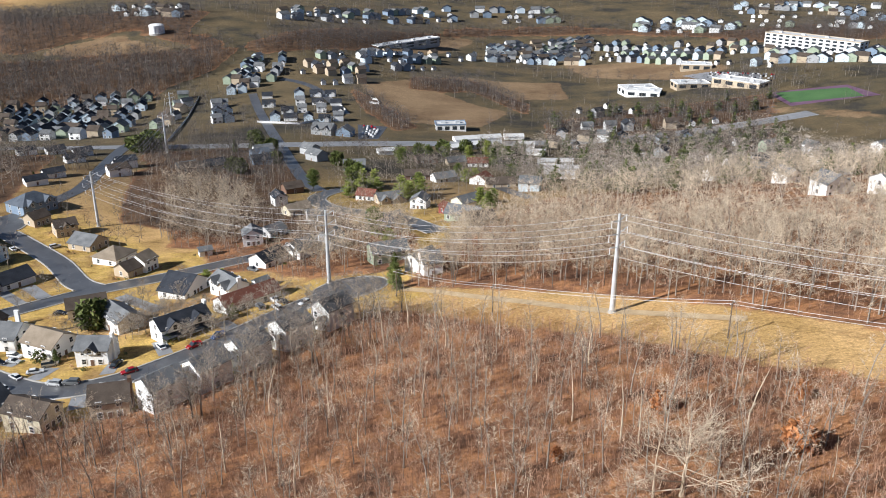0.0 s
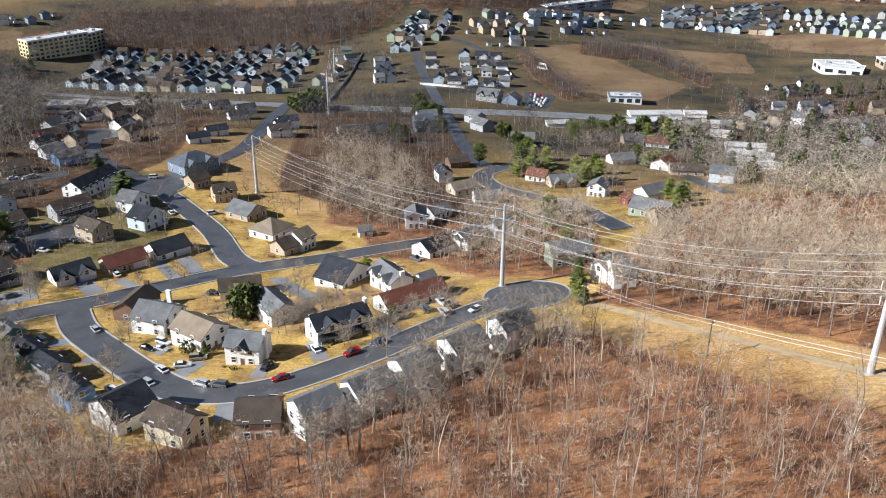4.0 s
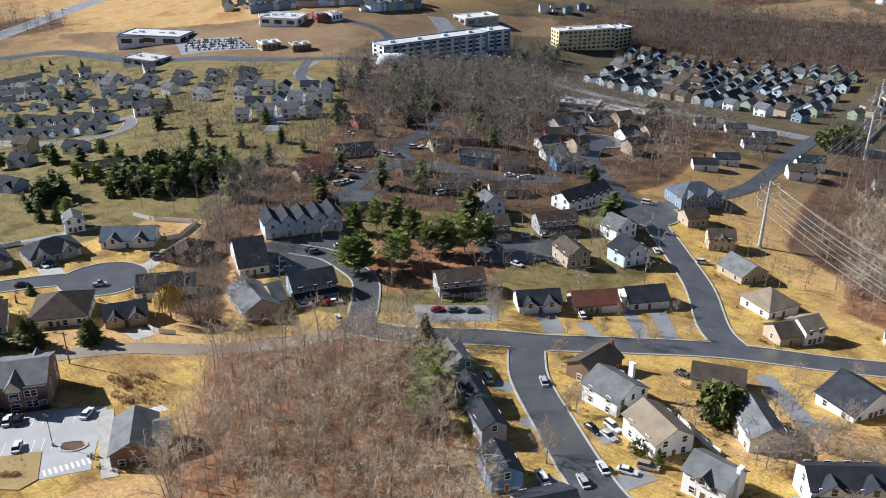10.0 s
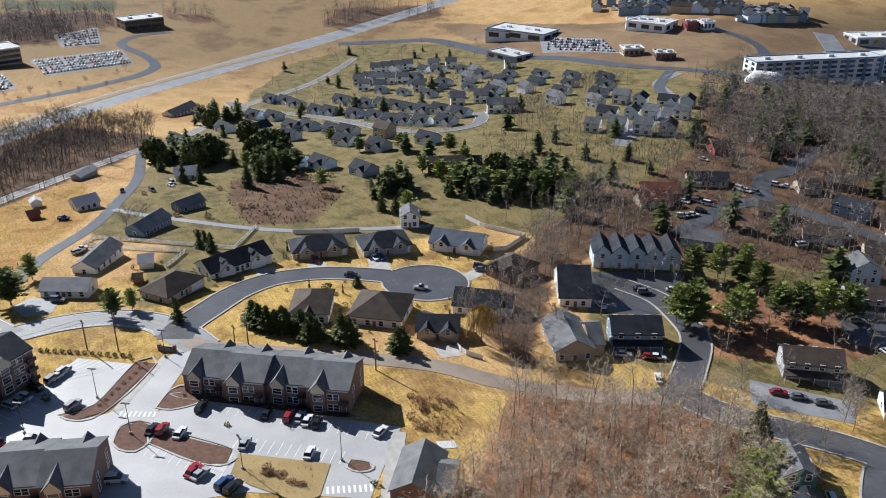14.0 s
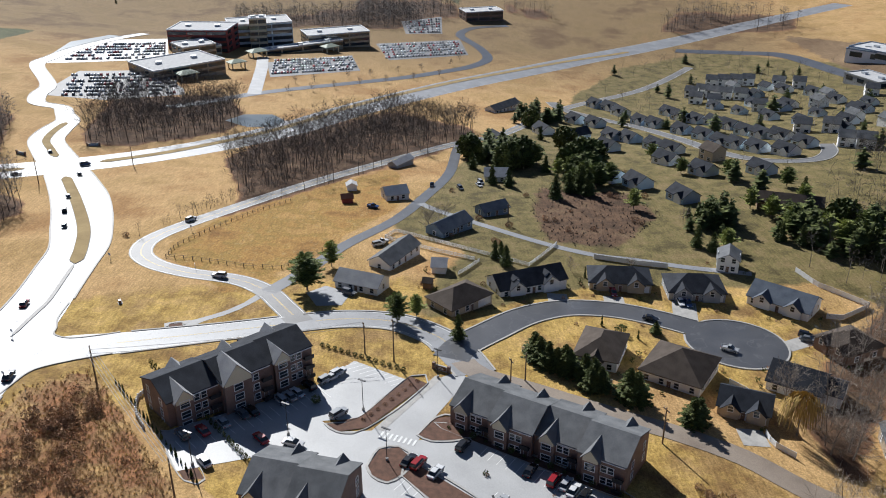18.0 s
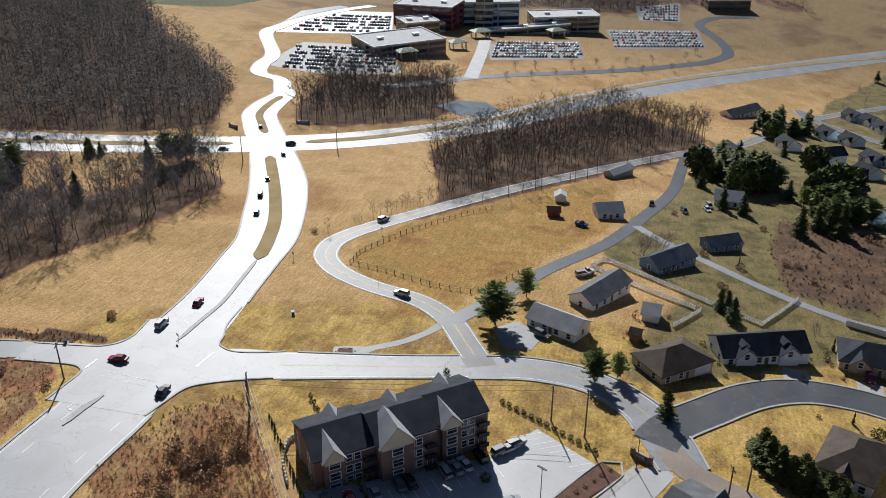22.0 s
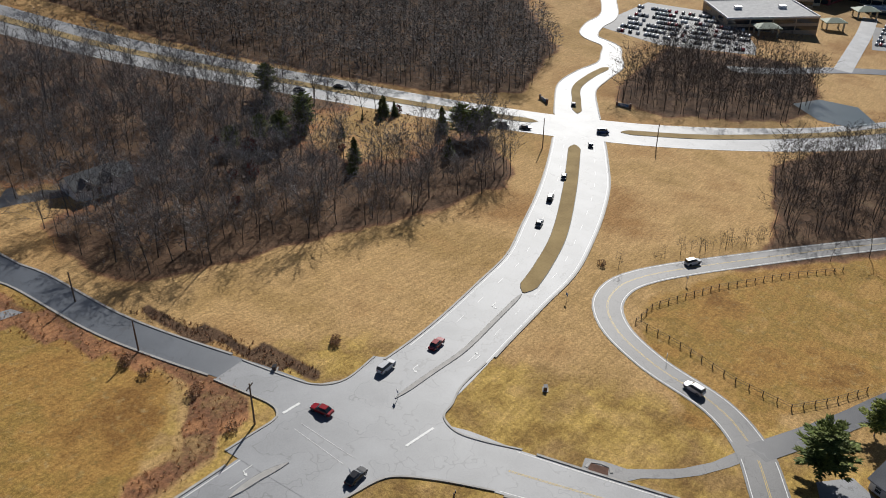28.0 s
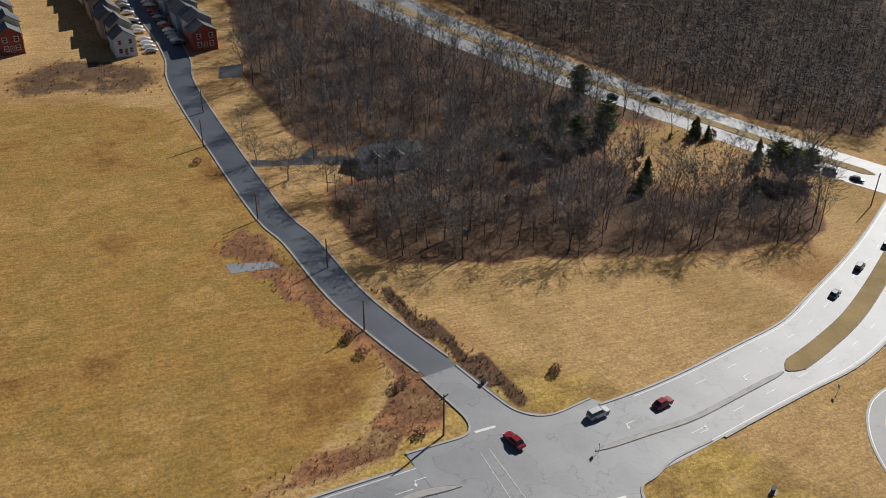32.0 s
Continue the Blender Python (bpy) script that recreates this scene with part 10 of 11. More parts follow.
pad("hospital_lot", [(-873, 57), (-909, 134), (-846, 139), (-801, 71)], "asphalt_matte", "large grey hospital parking lot with rows of cars", 0.070)
pad("hospital_lot", [(-927, 83), (-934, 118), (-1018, 119), (-992, 77)], "asphalt_matte", "upper grey hospital parking lot", 0.070)
pad("office_lot", [(-68, 677), (-44, 674), (-48, 622), (-62, 618)], "asphalt", "dark office car park by the far highway", 0.070)
pad("store_lot", [(-758, 489), (-706, 516), (-648, 495), (-710, 461)], "asphalt_old", "grey store parking lot with rows of cars", 0.070)
pad("pond", [(-568, -13), (-586, -6), (-590, 10), (-572, 22), (-556, 16), (-554, 2)], "water", "small still pond catching the sky", 0.090)
pad("sports_field", [(299, 774), (357, 759), (356, 723), (298, 732)], "pitch", "green sports field in the distance", 0.100)
pad("running_track", [(293, 778), (361, 769), (368, 720), (294, 721)], "track", "purple running track round a far sports field", 0.060)
pad("shop_lot", [(251, 910), (274, 842), (310, 837), (317, 865), (278, 912)], "asphalt_old", "grey parking lot before far shops", 0.070)
pad("shop_lot", [(-760, 484), (-704, 511), (-662, 493), (-705, 457)], "asphalt_old", "grey supermarket parking lot with parked cars", 0.070)
pad("gravel_mound", [(-241, -85), (-251, -83), (-252, -80), (-241, -81)], "asphalt_old", "bare pale gravel patch", 0.050)
pad("retention_pond", [(-739, -175), (-789, -166), (-858, -160), (-861, -174), (-800, -185)], "water", "still retention pond beside the hospital drive", 0.090)
pad("foundation_bed", [(-247.0, 104.5), (-244.8, 103.2), (-223.6, 137.0), (-225.8, 138.4)], "mulch", "dark mulch bed before the brick apartments", 0.110)
pad("sidewalk", [(-215.5, 145.0), (-213.4, 148.2), (-186.6, 136.0), (-188.2, 133.0)], "concrete", "pale concrete sidewalk at the lot's edge", 0.090)
pad("sidewalk", [(-268.0, 102.0), (-267.0, 103.6), (-243.0, 90.4), (-244.0, 88.6)], "concrete", "pale concrete sidewalk beside the mulch bed", 0.100)
pad("kerb_island", [(-207.0, 133.5), (-205.0, 136.6), (-202.6, 136.6), (-202.4, 134.0), (-204.6, 132.0)], "mulch", "small kerbed island with a lamp in the parking lot", 0.160)
for k in range(14):
    tree("bush", -245.2 + 21.0 * k / 13, 104.6 + 33.4 * k / 13, 0.8 + 0.3 * (k % 3))
for k in range(12):
    tree("bush", -280.5 + 10.5 * k / 11, 74.9 + 19.4 * k / 11, 1.2)
for k in range(9):
    tree("brush", -265.0 + 18.0 * k / 8, 97.6 - 11.6 * k / 8, 0.8)


def marking(name, label, quads_at, mat="paint_white", lift=0.125):
    """Flat painted shapes on a road: each a list of corners."""
    verts, faces = [], []
    for outline in quads_at:
        faces.append(tuple(range(len(verts), len(verts) + len(outline))))
        verts += [(mx, my, gz(mx, my) + lift) for mx, my in outline]
    return tagged(mesh_object(name, verts, faces, M[mat]), label, "marking", kind="structure")


def bar(ax, ay, bx, by, wide):
    """Corners of a painted bar between two places."""
    d = Vector((bx - ax, by - ay)).normalized() * wide / 2
    return [(ax - d.y, ay + d.x), (ax + d.y, ay - d.x), (bx + d.y, by - d.x), (bx - d.y, by + d.x)]


def turn_arrow(x, y, yaw):
    """A painted left-turn arrow, pointing along its yaw before it bends."""
    c, s_ = math.cos(radians(yaw)), math.sin(radians(yaw))
    shapes = ([(-1.6, -0.09), (0.5, -0.09), (0.5, 0.09), (-1.6, 0.09)], [(0.3, 0.09), (0.5, 0.09), (0.75, 0.7), (0.55, 0.75)], [(0.25, 0.75), (1.05, 0.65), (0.75, 1.35)])
    marking("turn_arrow", "white painted turn arrow", [[(x + c * u - s_ * v, y + s_ * u + c * v) for u, v in shape] for shape in shapes])


marking("stop_line", "white painted stop line across the lane", [bar(-264.6, -17.2, -268.8, -17.1, 0.55)])
marking("stop_line", "white painted stop line before the junction", [bar(-272.7, 5.0, -280.0, 5.6, 0.5)])
marking("guide_lines", "faint white guide lines across the junction", [bar(-262.9, -12.5, -261.9, 0.0, 0.1), bar(-264.8, -12.8, -264.3, 0.2, 0.1)])
marking("zebra_crossing", "white zebra crossing bars in the parking lot", [bar(-199.6 + 0.25 * k, 126.2 + 1.05 * k, -197.2 + 0.25 * k, 125.6 + 1.05 * k, 0.5) for k in range(9)], lift=0.085)
marking("zebra_crossing", "white zebra crossing bars at the lot entrance", [bar(-242.8 + 0.4 * k, 90.6 + 1.0 * k, -240.6 + 0.4 * k, 89.8 + 1.0 * k, 0.5) for k in range(8)], lift=0.105)
for ax_, ay_, turn_ in ((-292.2, -8.6, 5), (-324.7, -11.0, 8), (-305.0, -1.5, 185), (-250.0, -11.0, 0)):
    turn_arrow(ax_, ay_, turn_)
# driveways
driveway((-165.3, 268.4), (-157.0, 263.5), 4.0)
driveway((-177.0, 265.4), (-166.5, 256.7), 6.0)
driveway((-153.7, 291.2), (-138.5, 274.3), 5.0)
driveway((-161.1, 286.2), (-145.9, 270.9), 4.0)
driveway((-83.4, 224.3), (-77.3, 212.2), 4.0)
driveway((-91.1, 211.8), (-90.6, 202.5), 4.0)
driveway((-67.7, 235.4), (-61.7, 227.0), 4.5)
driveway((-113.1, 274.4), (-93.0, 254.8), 5.0)
driveway((-142.8, 212.0), (-138.9, 212.4), 5.0)
driveway((-158.9, 221.0), (-153.8, 222.8), 5.0)
driveway((-122.9, 191.8), (-121.5, 197.0), 5.0)
driveway((-123.7, 221.0), (-125.7, 216.7), 6.0)
driveway((-109.4, 211.8), (-111.8, 204.0), 5.0)
driveway((-89.7, 181.3), (-91.9, 189.3), 5.0)
driveway((-319.2, 156.1), (-311.3, 155.3), 6.0, "concrete")
driveway((-320.2, 139.2), (-312.1, 138.8), 6.0, "concrete")
driveway((-316.3, 176.7), (-301.4, 173.3), 7.0, "concrete")
driveway((-243.5, 172.5), (-250.1, 172.9), 6.0, "concrete")
driveway((-299.3, 118.0), (-298.0, 123.4), 5.0, "concrete")
driveway((-294.6, 206.9), (-289.5, 196.9), 5.0, "concrete")


bay_lines((-236.4, 48.2), (-259.9, 74.9), 16, 5.0, 39)
bay_lines((-273.1, 83.0), (-265.2, 95.6), 8, 5.0, 304)
bay_lines((-239.3, 113.1), (-215.4, 145.0), 18, 5.0, -32)
bay_lines((-219.2, 110.9), (-206.4, 130.6), 12, 5.0, 148)
bay_lines((-226.8, 96.0), (-213.7, 109.3), 9, 5.0, -32)


# ---- vehicles ----
PAINTS = {"white": (0.72, 0.72, 0.72), "silver": (0.42, 0.43, 0.44), "grey": (0.13, 0.135, 0.14), "black": (0.012, 0.012, 0.014), "red": (0.32, 0.012, 0.015), "blue": (0.03, 0.07, 0.2), "tan": (0.35, 0.29, 0.2)}
for key, col in PAINTS.items():
    M["car_" + key] = material("car_paint_" + key, tuple(v * 0.92 for v in col), col, 1.0, 0.25, coat=0.6)


def loft(bm, stations, slot=0):
    """A closed body through cross-sections (x, half width, z low, z high, top half width)."""
    rings = []
    for x, hw, lo, hi, tw in stations:
        rings.append([bm.verts.new(p) for p in ((x, -hw * 0.92, lo), (x, -hw, lo + (hi - lo) * 0.35), (x, -hw * 0.98, lo + (hi - lo) * 0.7), (x, -tw, hi), (x, tw, hi), (x, hw * 0.98, lo + (hi - lo) * 0.7), (x, hw, lo + (hi - lo) * 0.35), (x, hw * 0.92, lo))])
    for a, b in zip(rings[:-1], rings[1:]):
        for i in range(8):
            j = (i + 1) % 8
            bm.faces.new((a[i], b[i], b[j], a[j])).material_index = slot
    bm.faces.new(rings[0]).material_index = slot
    bm.faces.new(list(reversed(rings[-1]))).material_index = slot


def car_proto(kind, paint, plain=False):
    """A parked car; far ones go without rims and lamps."""
    words = {"sedan": "saloon car", "suv": "sport utility car", "pickup": "pickup truck", "van": "van"}
    ob = new({"sedan": "car", "suv": "suv", "pickup": "pickup_truck", "van": "van"}[kind])
    tagged(ob, f"{paint} {words[kind]} with dark windows standing on asphalt", "car" if kind != "pickup" else "truck", "vehicles")
    tall = {"sedan": 0.0, "suv": 0.2, "pickup": 0.22, "van": 0.3}[kind]
    deck = 0.86 + tall
    bm = bmesh.new()
    loft(bm, [(-2.3, 0.72, 0.42, 0.62 + tall, 0.6), (-2.2, 0.86, 0.28, deck - 0.06, 0.76), (-1.2, 0.91, 0.24, deck + 0.03, 0.82), (0.4, 0.92, 0.24, deck + 0.02, 0.82), (1.3, 0.91, 0.24, deck - 0.05, 0.8), (2.15, 0.84, 0.28, deck - 0.16, 0.72), (2.32, 0.68, 0.42, 0.6 + tall, 0.58)])
    body = part("body", bm, M["car_" + paint], ob)
    roof = {"sedan": 1.45, "suv": 1.78, "pickup": 1.85, "van": 2.0}[kind]
    back, front = {"sedan": (-1.75, 1.05), "suv": (-2.2, 1.15), "pickup": (-0.55, 1.1), "van": (-2.2, 1.7)}[kind]
    bm = bmesh.new()
    loft(bm, [(back, 0.8, deck - 0.08, deck + 0.02, 0.74), (back + 0.45 if kind == "sedan" else back + 0.12, 0.8, deck - 0.08, roof - 0.1, 0.62), (0.0 if kind != "pickup" else 0.1, 0.82, deck - 0.08, roof - 0.03, 0.64), (front - 0.75, 0.82, deck - 0.08, roof - 0.08, 0.62), (front, 0.8, deck - 0.08, deck + 0.0, 0.72)])
    part("glasshouse", bm, M["glass"], ob, "dark tinted windows")
    bm = bmesh.new()
    rb = back + (0.5 if kind == "sedan" else 0.16)
    add_box(bm, rb, front - 0.78, -0.62, 0.62, roof - 0.07, roof)
    bmesh.ops.bevel(bm, geom=bm.edges[:], offset=0.03, segments=1, affect="EDGES")
    part("roof", bm, M["car_" + paint], ob)
    if kind == "pickup":
        bm = bmesh.new()
        for y0, y1 in ((-0.88, -0.8), (0.8, 0.88)):
            add_box(bm, -2.2, -0.6, y0, y1, deck - 0.02, deck + 0.18)
        add_box(bm, -2.24, -2.16, -0.8, 0.8, deck - 0.02, deck + 0.18)
        part("load_bed", bm, M["car_" + paint], ob)
    for sx in (-1.4, 1.45):
        for sy in (-1, 1):
            bm = bmesh.new()
            r = 0.33 + tall * 0.25
            add_tube(bm, [(sx, sy * 0.7, r), (sx, sy * 0.93, r)], [r, r], 14)
            wheel = part("wheel", bm, M["rubber"], ob)
            if plain:
                continue
            bm = bmesh.new()
            add_tube(bm, [(sx, sy * 0.88, r), (sx, sy * 0.945, r)], [r * 0.62, r * 0.55], 10)
            part("rim", bm, M["rim"], wheel)
    for sy in () if plain else (-1, 1):
        for x0, x1, mat, name in ((2.12, 2.3, "lamp_glass", "headlight"), (-2.31, -2.16, "lamp_red", "tail_light")):
            bm = bmesh.new()
            add_box(bm, x0, x1, min(sy * 0.42, sy * 0.74), max(sy * 0.42, sy * 0.74), deck - 0.32, deck - 0.15)
            part(name, bm, M[mat], ob)
    return ob


CARS = {}


def car(kind, paint, x, y, yaw, lift=0.17):
    m = pose(x, y, gz(x, y) + lift, 0, 0, yaw)
    plain = math.hypot(x + 140, y - 110) > 230
    if (kind, paint, plain) in CARS:
        return copy_thing(CARS[kind, paint, plain], m)
    ob = CARS[kind, paint, plain] = car_proto(kind, paint, plain)
    ob.matrix_basis = m
    return ob


def road_yaw(x, y):
    """The heading of the nearest road."""
    best, yaw = 1e9, 0.0
    for line, width in ROADS.values():
        if len(line) < 2:
            continue
        d = np.hypot(line[:, 0] - x, line[:, 1] - y)
        k = int(np.argmin(d))
        if d[k] < best:
            a, b = line[max(k - 1, 0)], line[min(k + 1, len(line) - 1)]
            best, yaw = d[k], math.degrees(math.atan2(b[1] - a[1], b[0] - a[0]))
    return yaw


def parked_rows(corners, rows, cols, fill, seed, label):
    """Rows of far parked cars, too many to tell apart: one mesh of simple car bodies."""
    rng = random.Random(seed)
    a, b, c, d = (np.array(q, float) for q in corners)
    bm = bmesh.new()
    loft(bm, [(-2.2, 0.8, 0.25, 0.85, 0.75), (-1.7, 0.9, 0.25, 0.95, 0.8), (-1.1, 0.9, 0.25, 1.45, 0.62), (0.4, 0.9, 0.25, 1.45, 0.62), (1.1, 0.9, 0.25, 0.92, 0.8), (2.2, 0.8, 0.3, 0.8, 0.7)])
    bmesh.ops.triangulate(bm, faces=bm.faces[:])
    bm.verts.ensure_lookup_table()
    v = np.array([p.co for p in bm.verts])
    f = np.array([[p.index for p in q.verts] for q in bm.faces])
    bm.free()
    vs, fs, ids, n = [], [], [], 0
    for i in range(rows):
        for j in range(cols):
            if rng.random() > fill:
                continue
            s, t = (j + 0.5) / cols, (i + 0.5) / rows
            p = (a * (1 - s) + b * s) * (1 - t) + (d * (1 - s) + c * s) * t
            up = (d - a) / np.linalg.norm(d - a)
            x, y = v[:, 0], v[:, 1]
            vs.append(np.stack([p[0] + up[0] * x - up[1] * y, p[1] + up[1] * x + up[0] * y, v[:, 2] + gz(*p) + 0.1], 1))
            fs.append(f + n)
            ids.append(np.full(len(f), rng.choice((0, 0, 1, 1, 2, 2, 3, 4))))
            n += len(v)
    return stuff_mesh("parked_cars", np.concatenate(vs), np.concatenate(fs), ("car_white", "car_silver", "car_grey", "car_black", "car_red"), np.concatenate(ids), label, "cars")


car("suv", "grey", -238.0, 49.3, 219)
car("sedan", "red", -239.9, 53.0, 219)
car("sedan", "silver", -243.2, 56.4, 219)
car("sedan", "grey", -246.9, 59.9, 219)
car("sedan", "black", -248.2, 61.7, 219)
car("suv", "silver", -253.3, 67.1, 219)
car("sedan", "silver", -255.0, 68.9, 219)
car("sedan", "white", -256.7, 70.3, 219)
car("suv", "black", -260.0, 72.6, 219)
car("sedan", "red", -237.7, 65.4, 219)
car("sedan", "white", -228.9, 55.9, 219)
car("sedan", "white", -319.7, 305.6, 20)
car("suv", "white", -307.7, 295.4, 60)
car("sedan", "silver", -307.3, 297.9, 60)
car("sedan", "white", -307.4, 300.2, 60)
car("suv", "grey", -318.1, 310.3, 20)
car("suv", "black", -308.9, 305.2, 40)
car("van", "white", -313.7, 312.2, 30)
car("van", "silver", -321.8, 334.6, 10)
car("sedan", "white", -319.4, 336.2, 10)
car("suv", "grey", -315.9, 338.1, 10)
car("suv", "white", -319.8, 351.9, 30)
car("sedan", "white", -316.7, 355.0, 30)
car("sedan", "white", -259.8, 358.5, 50)
car("suv", "silver", -258.1, 360.7, 50)
car("sedan", "white", -265.4, 356.5, 50)
car("sedan", "white", -273.1, 407.7, 20)
car("suv", "white", -274.7, 412.2, 20)
car("van", "white", -260.6, 400.1, 20)
car("van", "white", -270.4, 318.6, 80)
car("suv", "white", -270.2, 338.8, 60)
car("sedan", "white", -358.4, 345.6, 20)
car("sedan", "silver", -419.7, 334.3, 0)
car("suv", "silver", -263.4, 76.3, 137)
car("sedan", "white", -264.5, 77.5, 137)
car("suv", "white", -266.7, 78.7, 137)
car("suv", "silver", -248.4, 80.5, 137)
car("sedan", "white", -236.4, 72.3, 73)
car("suv", "white", -231.4, 76.2, 73)
car("sedan", "white", -229.4, 77.7, 73)
car("suv", "white", -225.7, 80.8, 73)
car("sedan", "silver", -223.5, 82.0, 73)
car("sedan", "white", -217.8, 85.0, 73)
car("suv", "white", -215.0, 87.8, 73)
car("sedan", "black", -231.8, 96.1, 148)
car("suv", "red", -231.0, 98.1, 148)
car("sedan", "white", -228.3, 101.5, 148)
car("suv", "black", -237.9, 107.4, 148)
car("sedan", "black", -230.2, 120.7, 148)
car("suv", "red", -227.3, 125.1, 148)
car("sedan", "silver", -226.3, 127.3, 148)
car("sedan", "white", -224.4, 128.6, 148)
car("sedan", "black", -222.8, 130.4, 148)
car("sedan", "silver", -219.6, 113.8, 148)
car("sedan", "white", -211.7, 125.8, 148)
car("sedan", "red", -213.4, 102.2, 148)
car("sedan", "red", -212.8, 102.3, 128)
car("sedan", "silver", -211.4, 103.4, 128)
car("suv", "blue", -206.6, 107.3, 128)
car("suv", "black", -204.7, 108.7, 128)
car("sedan", "white", -214.8, 142.6, 128)
car("sedan", "red", -269.7, -12.3, road_yaw(-269.7, -12.3))
car("suv", "white", -288.2, -12.4, road_yaw(-288.2, -12.4))
car("sedan", "red", -302.0, -10.2, road_yaw(-302.0, -10.2))
car("sedan", "black", -260.7, 4.0, road_yaw(-260.7, 4.0))
car("suv", "white", -325.6, 37.6, road_yaw(-325.6, 37.6))
car("sedan", "black", -401.6, -149.3, road_yaw(-401.6, -149.3))
car("sedan", "black", -416.9, -143.4, road_yaw(-416.9, -143.4))
car("van", "grey", -436.1, -80.4, road_yaw(-436.1, -80.4))
car("sedan", "black", -441.0, -73.7, road_yaw(-441.0, -73.7))
car("van", "blue", -461.0, -52.1, road_yaw(-461.0, -52.1))
car("sedan", "black", -444.3, -48.4, road_yaw(-444.3, -48.4))
car("sedan", "black", -481.3, -75.7, road_yaw(-481.3, -75.7))
car("sedan", "grey", -409.5, -39.8, road_yaw(-409.5, -39.8))
car("suv", "black", -390.6, -33.9, road_yaw(-390.6, -33.9))
car("sedan", "grey", -371.8, -26.6, road_yaw(-371.8, -26.6))
car("suv", "white", -381.4, 15.0, road_yaw(-381.4, 15.0))
car("sedan", "silver", -150.4, 230.0, road_yaw(-150.4, 230.0))
car("sedan", "white", -117.3, 206.3, road_yaw(-117.3, 206.3))
car("sedan", "silver", -117.3, 199.2, road_yaw(-117.3, 199.2))
car("suv", "silver", -103.0, 198.6, road_yaw(-103.0, 198.6))
car("suv", "grey", -98.1, 197.9, road_yaw(-98.1, 197.9))
car("pickup", "red", -70.1, 215.0, road_yaw(-70.1, 215.0))
car("pickup", "blue", -64.7, 220.8, road_yaw(-64.7, 220.8))
car("sedan", "white", -179.9, 334.8, road_yaw(-179.9, 334.8))
car("van", "white", -161.6, 221.3, 150)
car("sedan", "silver", -138.1, 231.3, -10)
car("sedan", "black", -128.2, 218.7, -15)
car("suv", "white", -125.4, 222.6, -15)
car("sedan", "silver", -123.9, 218.7, -15)
car("sedan", "white", -113.0, 208.8, 20)
car("suv", "tan", -110.7, 213.0, 20)
car("suv", "white", -124.3, 194.7, 150)
car("sedan", "black", -127.5, 258.9, 0)
car("sedan", "black", -89.8, 207.9, 80)
car("sedan", "white", -80.7, 218.1, 130)
car("suv", "grey", -57.1, 243.8, 120)
car("sedan", "white", -167.9, 271.8, 140)
car("sedan", "red", -199.8, 243.1, 60)
car("sedan", "grey", -196.3, 246.5, 60)
car("sedan", "grey", -192.2, 250.4, 60)
car("sedan", "white", -205.8, 287.9, 0)
car("sedan", "white", -219.3, 310.6, 60)
car("sedan", "white", -214.9, 316.2, 60)
car("sedan", "grey", -200.7, 299.9, 20)
car("sedan", "black", -198.2, 297.9, 20)
car("van", "white", -208.2, 375.2, 20)
car("suv", "white", -163.5, 338.0, 40)
car("sedan", "black", -226.4, 292.5, 60)
car("suv", "grey", -222.6, 294.4, 60)
car("sedan", "red", -83.7, 201.2, road_yaw(-83.7, 201.2))
car("suv", "grey", -57.3, 244.3, 130)
car("pickup", "white", -53.4, 249.0, 130)
car("suv", "white", -51.5, 241.2, 130)
car("sedan", "black", -50.5, 247.0, 130)
car("sedan", "white", -42.9, 242.6, road_yaw(-42.9, 242.6))
car("pickup", "grey", -70.0, 292.0, -30)
car("sedan", "grey", -51.7, 214.6, -40)
car("pickup", "red", -320.5, 156.4, 0)
car("sedan", "black", -303.7, 163.6, road_yaw(-303.7, 163.6))
car("sedan", "white", -315.1, 175.4, 0)
car("sedan", "blue", -314.4, 177.4, 0)
car("pickup", "silver", -286.6, 180.6, 60)
car("sedan", "grey", -293.2, 204.6, 60)
car("suv", "black", -295.2, 205.0, 60)
car("suv", "silver", -357.9, 83.9, 120)
car("pickup", "white", -360.2, 85.1, 120)
car("suv", "grey", -314.9, 77.5, 60)
car("pickup", "blue", -402.6, 79.6, 70)
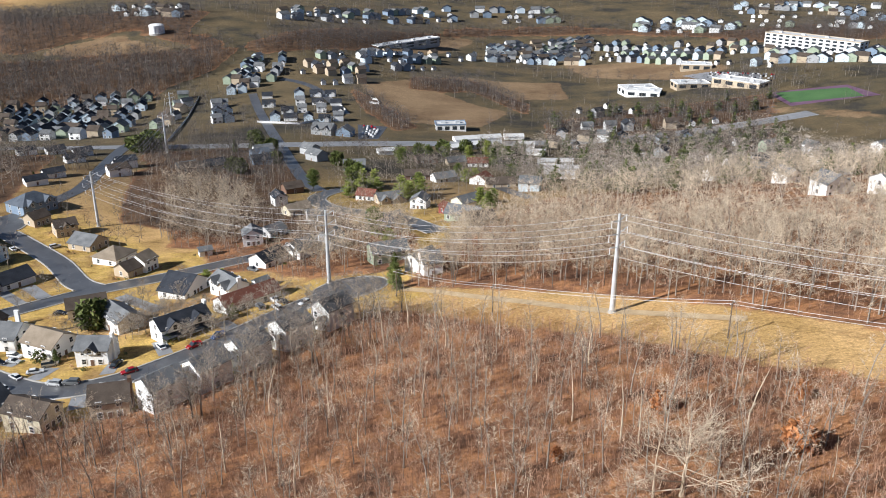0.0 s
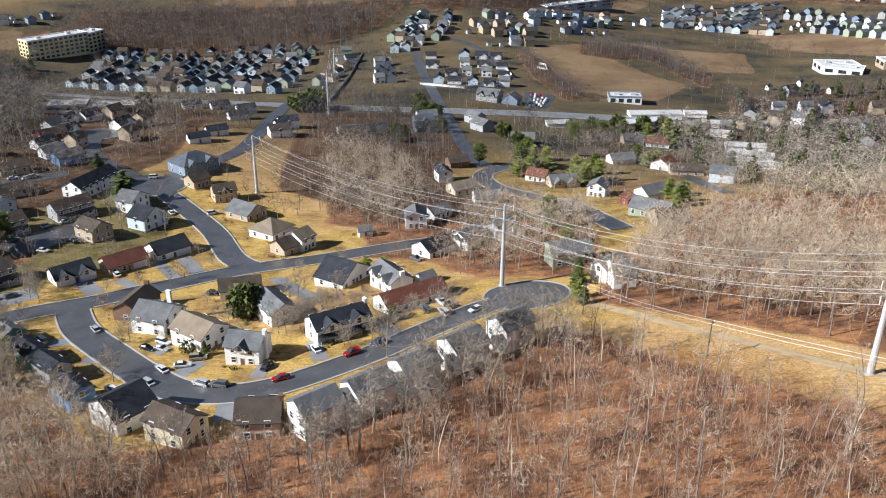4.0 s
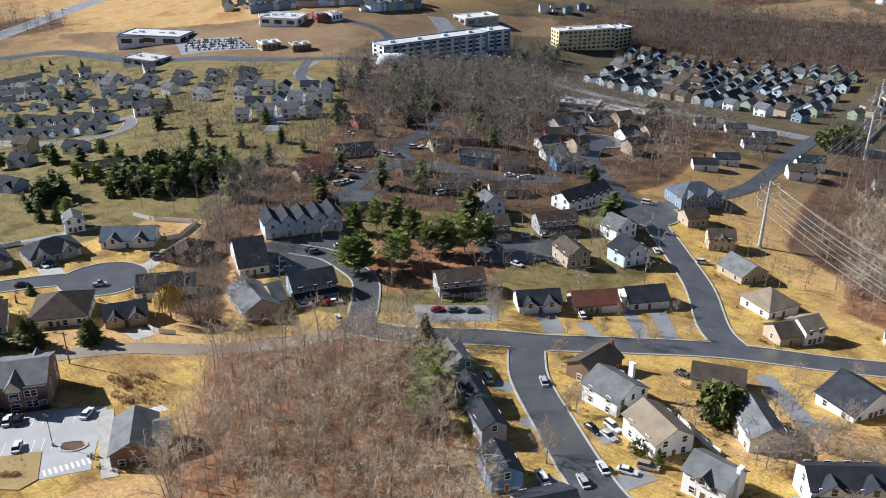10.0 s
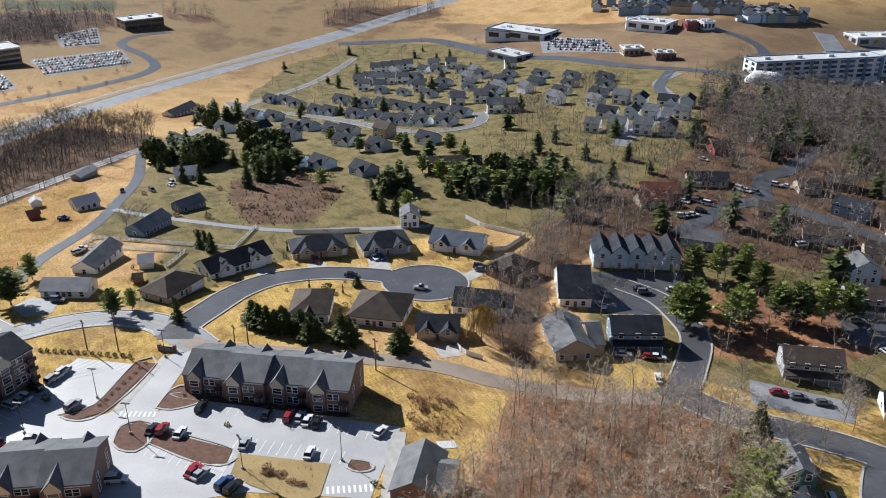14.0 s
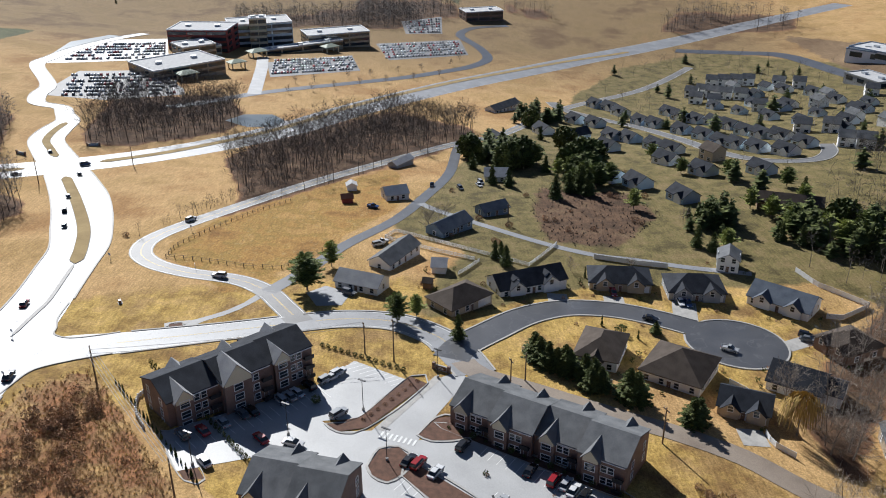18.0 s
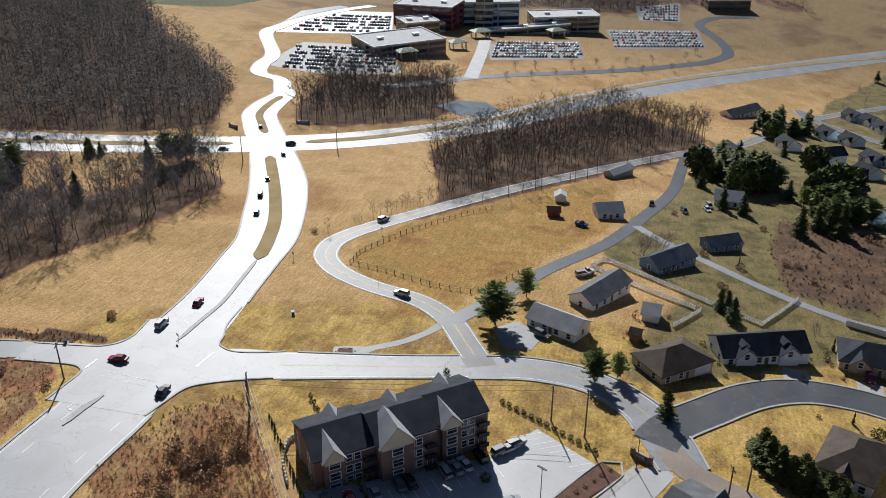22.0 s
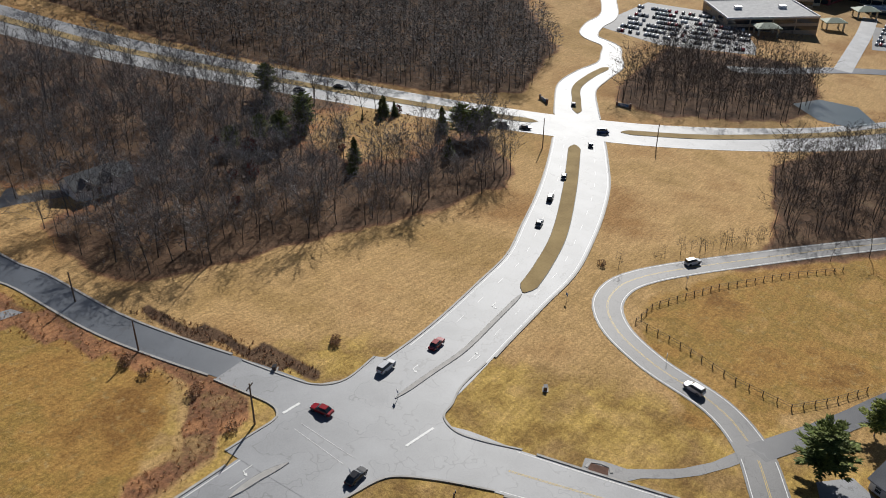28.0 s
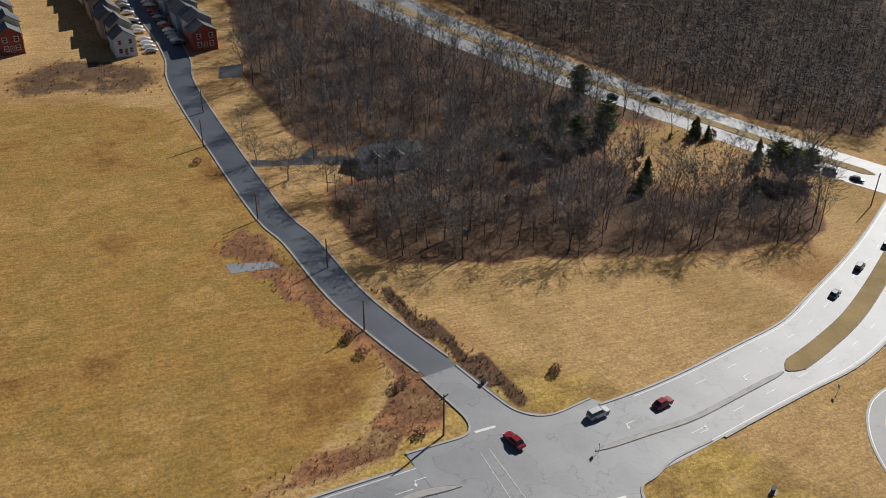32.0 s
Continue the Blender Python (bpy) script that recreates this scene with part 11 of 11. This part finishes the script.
car("sedan", "white", -439.4, 123.2, 20)
car("suv", "silver", -443.8, 124.2, 20)
car("suv", "grey", -433.2, 114.8, 20)
car("sedan", "black", -437.7, 102.9, 0)
car("sedan", "silver", -262.9, 232.2, 0)
car("sedan", "white", -257.0, 227.2, 0)
car("sedan", "black", -262.5, 245.1, 65)
car("suv", "grey", -260.1, 245.1, 65)
car("sedan", "white", -258.4, 254.6, 60)
car("sedan", "white", -229.3, 216.5, 60)
car("sedan", "red", -225.9, 222.4, 60)
car("sedan", "white", -225.0, 224.5, 60)
car("sedan", "white", -215.5, 217.9, 150)


parked_rows([(-603, -118), (-632, -55), (-704, -77), (-671, -136)], 7, 34, 0.75, 1, "rows of parked cars in the hospital lot")
parked_rows([(-707, -163), (-758, -98), (-840, -121), (-810, -160)], 6, 30, 0.70, 2, "rows of parked cars in the far hospital lot")
parked_rows([(-713, -11), (-753, 50), (-805, 40), (-775, -18)], 6, 30, 0.85, 3, "rows of parked cars beside the hospital")
parked_rows([(-804, 68), (-848, 137), (-901, 131), (-868, 60)], 6, 28, 0.85, 4, "rows of parked cars behind the hospital")
parked_rows([(-929, 86), (-935, 116), (-1012, 117), (-988, 80)], 6, 14, 0.8, 10, "rows of parked cars in the upper hospital lot")
parked_rows([(-64, 672), (-48, 670), (-51, 626), (-60, 622)], 8, 5, 0.55, 11, "parked cars beside the far office")
parked_rows([(-711, 464), (-653, 495), (-702, 514), (-753, 489)], 5, 26, 0.70, 5, "rows of parked cars by the store")
parked_rows([(-512, 630), (-511, 673), (-529, 694), (-533, 654)], 3, 12, 0.70, 6, "rows of parked cars by the apartment block")
parked_rows([(-255, -213), (-255, -261), (-257, -261), (-257, -213)], 1, 14, 0.90, 7, "cars parked along the western lane")
parked_rows([(-265, -218), (-264, -260), (-266, -259), (-268, -217)], 1, 14, 0.90, 8, "cars parked beside the western town houses")
parked_rows([(267, 876), (314, 814), (327, 850), (281, 909)], 4, 26, 0.60, 9, "rows of parked cars by the shops")
